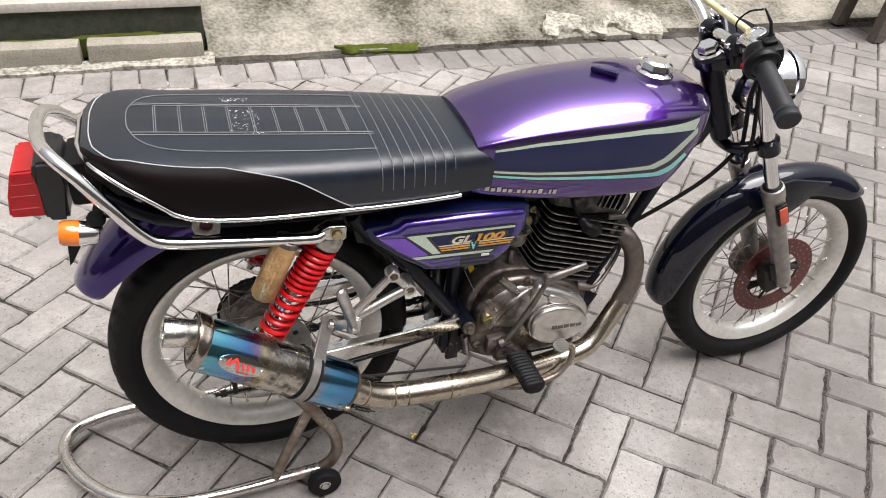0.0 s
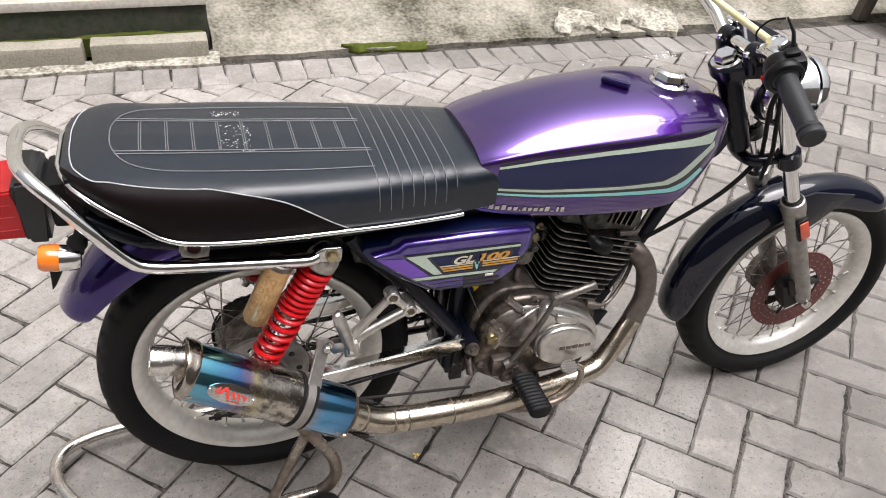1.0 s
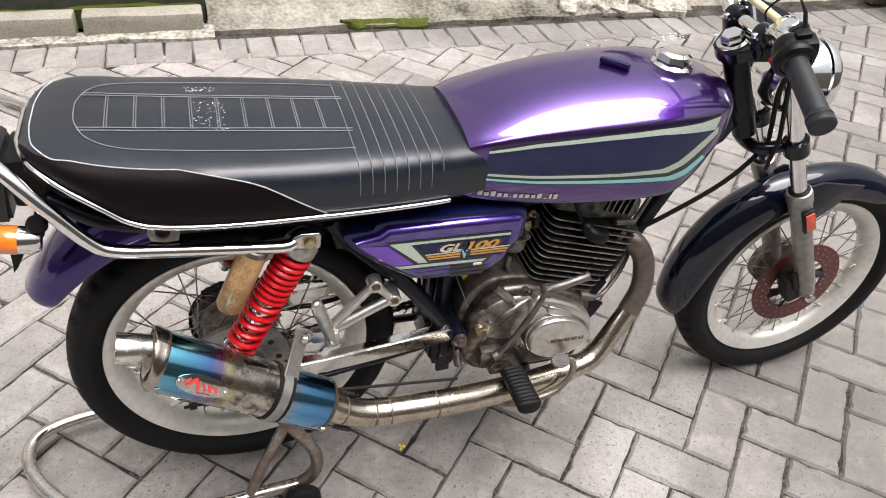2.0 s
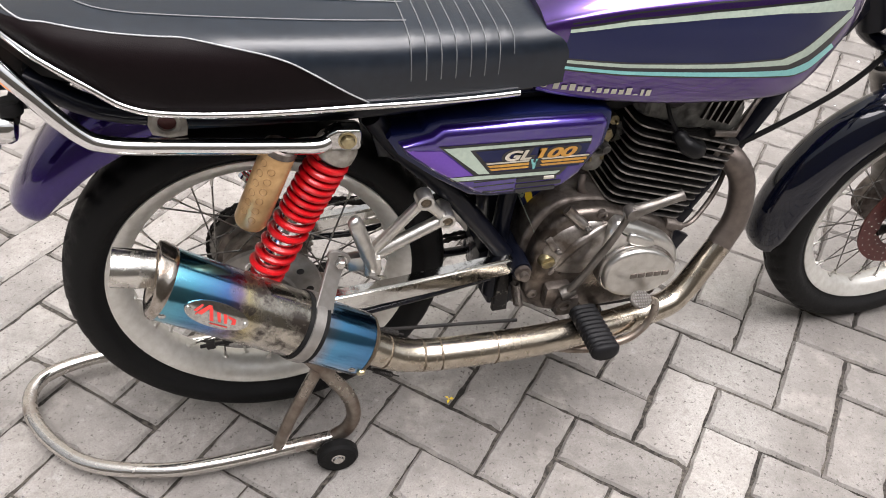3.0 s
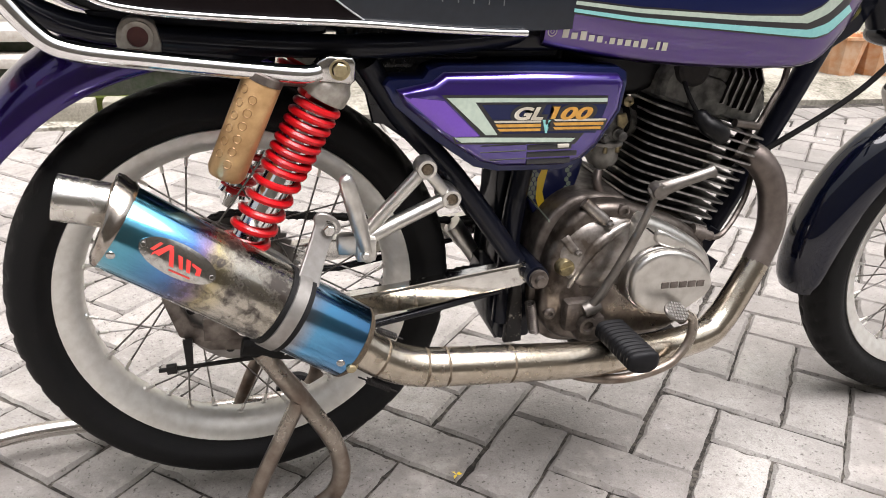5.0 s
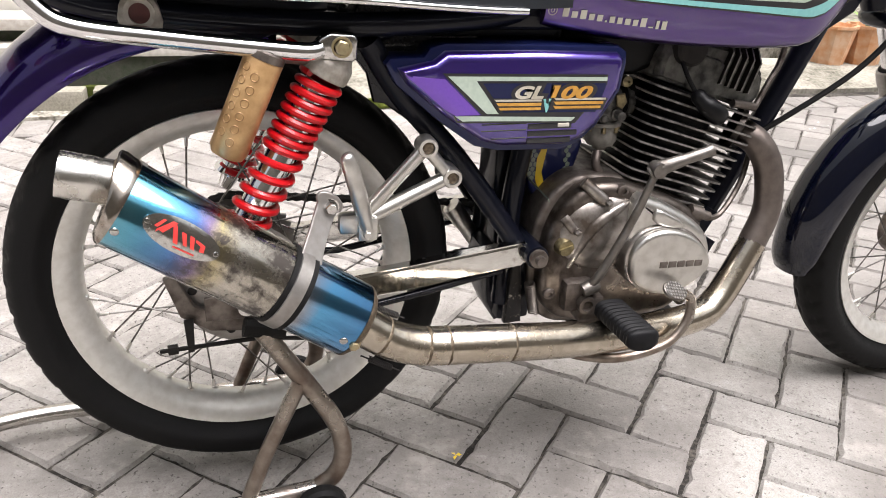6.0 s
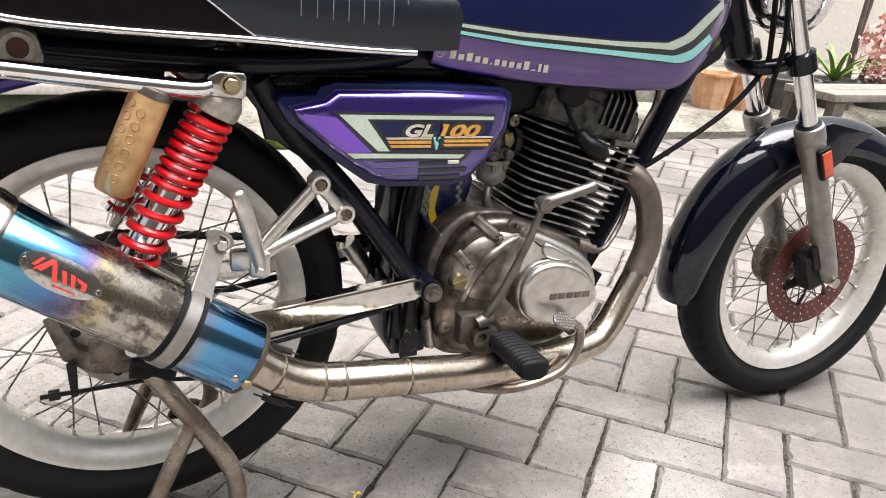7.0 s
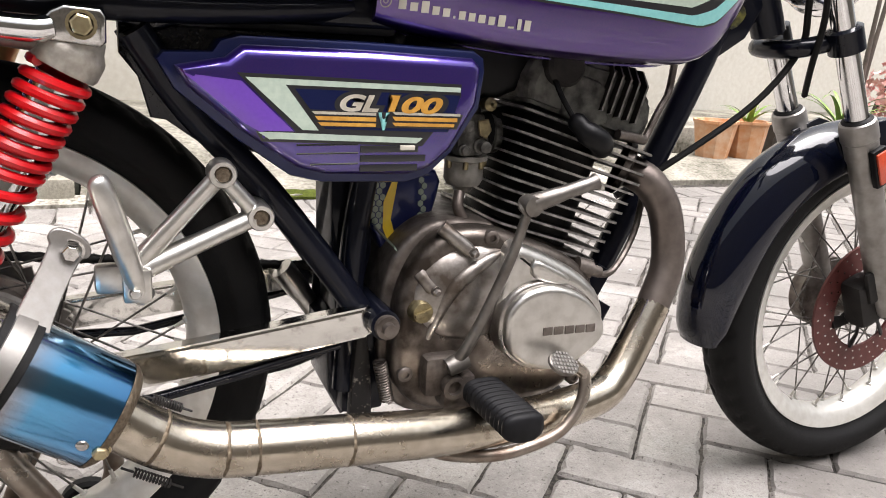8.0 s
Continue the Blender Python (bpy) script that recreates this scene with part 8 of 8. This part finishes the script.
# a fallen yellow petal on the blocks
bm = bmesh.new()
px, py = lay(0.93, 1.07)
for k in range(3):
    a = 2.1 * k
    q = [bm.verts.new((px + math.cos(a + t) * r, py + math.sin(a + t) * r, 0.002 + h)) for t, r, h in ((0, 0.0, 0.004), (-0.5, 0.006, 0.004), (0, 0.010, 0.003), (0.5, 0.006, 0.006))]
    bm.faces.new(q)
tagged(part("fallen_petal", bm, M["yellow"]), "tiny yellow petal fallen on the paving", "petal")


# pale crumbs lying on the paving by the apron
rnd = random.Random(41)
bm = bmesh.new()
for k in range(70):
    heap = k < 26
    p = Vector((2.05 + rnd.gauss(0, 0.06), 1.86 + rnd.gauss(0, 0.022), 0.003)) if heap else Vector((rnd.uniform(1.25, 2.7), rnd.uniform(0.25, 1.95), 0.003))
    r = rnd.uniform(0.0025, 0.0055)
    ring = [bm.verts.new(p + Vector((math.cos(a) * r * rnd.uniform(0.6, 1.2), math.sin(a) * r * rnd.uniform(0.6, 1.2), 0))) for a in [2 * math.pi * j / 6 for j in range(6)]]
    tip = bm.verts.new(p + Vector((rnd.uniform(-0.3, 0.3) * r, rnd.uniform(-0.3, 0.3) * r, r * 0.7)))
    for j in range(6):
        bm.faces.new((ring[j], ring[(j + 1) % 6], tip))
tagged(part("grit", bm, M["fleck"], smooth=False), "small pale crumbs of mortar scattered on the paving", "grit", kind="stuff")

# ---- paving blocks ----
def paver_mesh(i, wide=2 * UNIT, deep=UNIT, n=10, n_short=5):
    """One concrete block with worn, slightly chipped edges; its top lies at z = 0."""
    rnd = random.Random(100 + i)
    gap = 0.0022
    hx, hy = wide / 2 - gap, deep / 2 - gap
    rim = []
    for (ax, ay), (bx, by) in (((-1, -1), (1, -1)), ((1, -1), (1, 1)), ((1, 1), (-1, 1)), ((-1, 1), (-1, -1))):
        m = n if ay == by else n_short
        for k in range(m):
            t = k / m
            rim.append((hx * (ax + (bx - ax) * t), hy * (ay + (by - ay) * t)))
    bm = bmesh.new()
    low, mid, high = [], [], []
    for x, y in rim:
        chip = rnd.random()
        d = 0.0016 + (0.0075 * rnd.random() if chip > 0.80 else 0.0028 * rnd.random())
        L = math.hypot(x, y)
        low.append(bm.verts.new((x, y, -0.02)))
        mid.append(bm.verts.new((x + rnd.uniform(-1, 1) * 0.0014, y + rnd.uniform(-1, 1) * 0.0014, -0.0045 - d * 0.6)))
        sx = x - math.copysign(min(d + 0.002, abs(x)), x) if abs(abs(x) - hx) < 1e-6 else x
        sy = y - math.copysign(min(d + 0.002, abs(y)), y) if abs(abs(y) - hy) < 1e-6 else y
        high.append(bm.verts.new((sx, sy, 0)))
    N = len(rim)
    for A, B in ((low, mid), (mid, high)):
        for k in range(N):
            bm.faces.new((A[k], A[(k + 1) % N], B[(k + 1) % N], B[k]))
    bm.faces.new(high)
    bmesh.ops.recalc_face_normals(bm, faces=bm.faces)
    me = bpy.data.meshes.new("paving_block")
    bm.to_mesh(me)
    bm.free()
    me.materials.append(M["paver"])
    return me


BLOCKS = [paver_mesh(i) for i in range(8)]
rnd = random.Random(5)
spots = []
for m in range(-50, 80):
    for k in range(-90, 90):
        for upright in (0, 1):
            a, b = -k + 2 * m + (2 if upright else 0), k + 2 * m
            ca, cb = (a + 0.5, b + 1) if upright else (a + 1, b + 0.5)
            x, y = lay(ca, cb)
            if -6.0 < x < 9.0 and -4.95 < y < EDGE - 0.17:
                spots.append((math.hypot((x - 0.9) * 0.75, y - 0.35), x, y, upright))
spots.sort()
FAR = [paver_mesh(40 + i, n=5, n_short=3) for i in range(6)]
shape = {me.name: ([v.co.copy() for v in me.vertices], [tuple(p.vertices) for p in me.polygons]) for me in BLOCKS + FAR}
all_v, all_f = [], []
for i, (dist, x, y, upright) in enumerate(spots):
    tilt = pose(0, 0, 0, rnd.gauss(0, 0.28), rnd.gauss(0, 0.28), -math.degrees(TURN) + (90 if upright else 0) + (180 if rnd.random() < 0.5 else 0) + rnd.gauss(0, 0.45))
    place = Matrix.Translation((x + rnd.gauss(0, 0.0008), y + rnd.gauss(0, 0.0008), rnd.uniform(-0.0026, 0.0004) - (0.0028 if y > EDGE - 0.33 else 0))) @ tilt
    if i < 300:
        ob = new("paving_block", BLOCKS[rnd.randrange(8)])
        ob.parent = road
        ob.matrix_world = place
    else:
        co, fs = shape[BLOCKS[rnd.randrange(8)].name if dist < 2.4 else FAR[rnd.randrange(6)].name]
        base_n = len(all_v)
        all_v.extend(place @ c for c in co)
        all_f.extend(tuple(k + base_n for k in f) for f in fs)
me = bpy.data.meshes.new("paving_rest")
me.from_pydata(all_v, [], all_f)
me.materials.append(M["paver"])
ob = new("paving_blocks", me)
ob.parent = road
ob["kind"] = "stuff"
# soldier course along the far edge
SOLDIER = [paver_mesh(20 + i, 0.107, 0.20) for i in range(4)]
for k in range(136):
    x = -5.9 + 0.1075 * k
    ob = new("edge_block", SOLDIER[k % 4])
    ob.parent = road
    ob.matrix_world = Matrix.Translation((x, EDGE - 0.145 + rnd.uniform(-0.004, 0.004), rnd.uniform(-0.002, 0.001))) @ pose(0, 0, 0, rnd.gauss(0, 0.5), rnd.gauss(0, 0.5), rnd.gauss(0, 1.2))
bm = bmesh.new()
R_ = rough_sheet(bm, -5.9, 8.6, EDGE - 0.36, EDGE - 0.20, lambda s: -0.0125, 160, 5, amp=0.004, scale=9)
tagged(part("mortar_fill", bm, M["ramp"]), "sandy mortar between herringbone and edge course", "mortar", kind="structure")
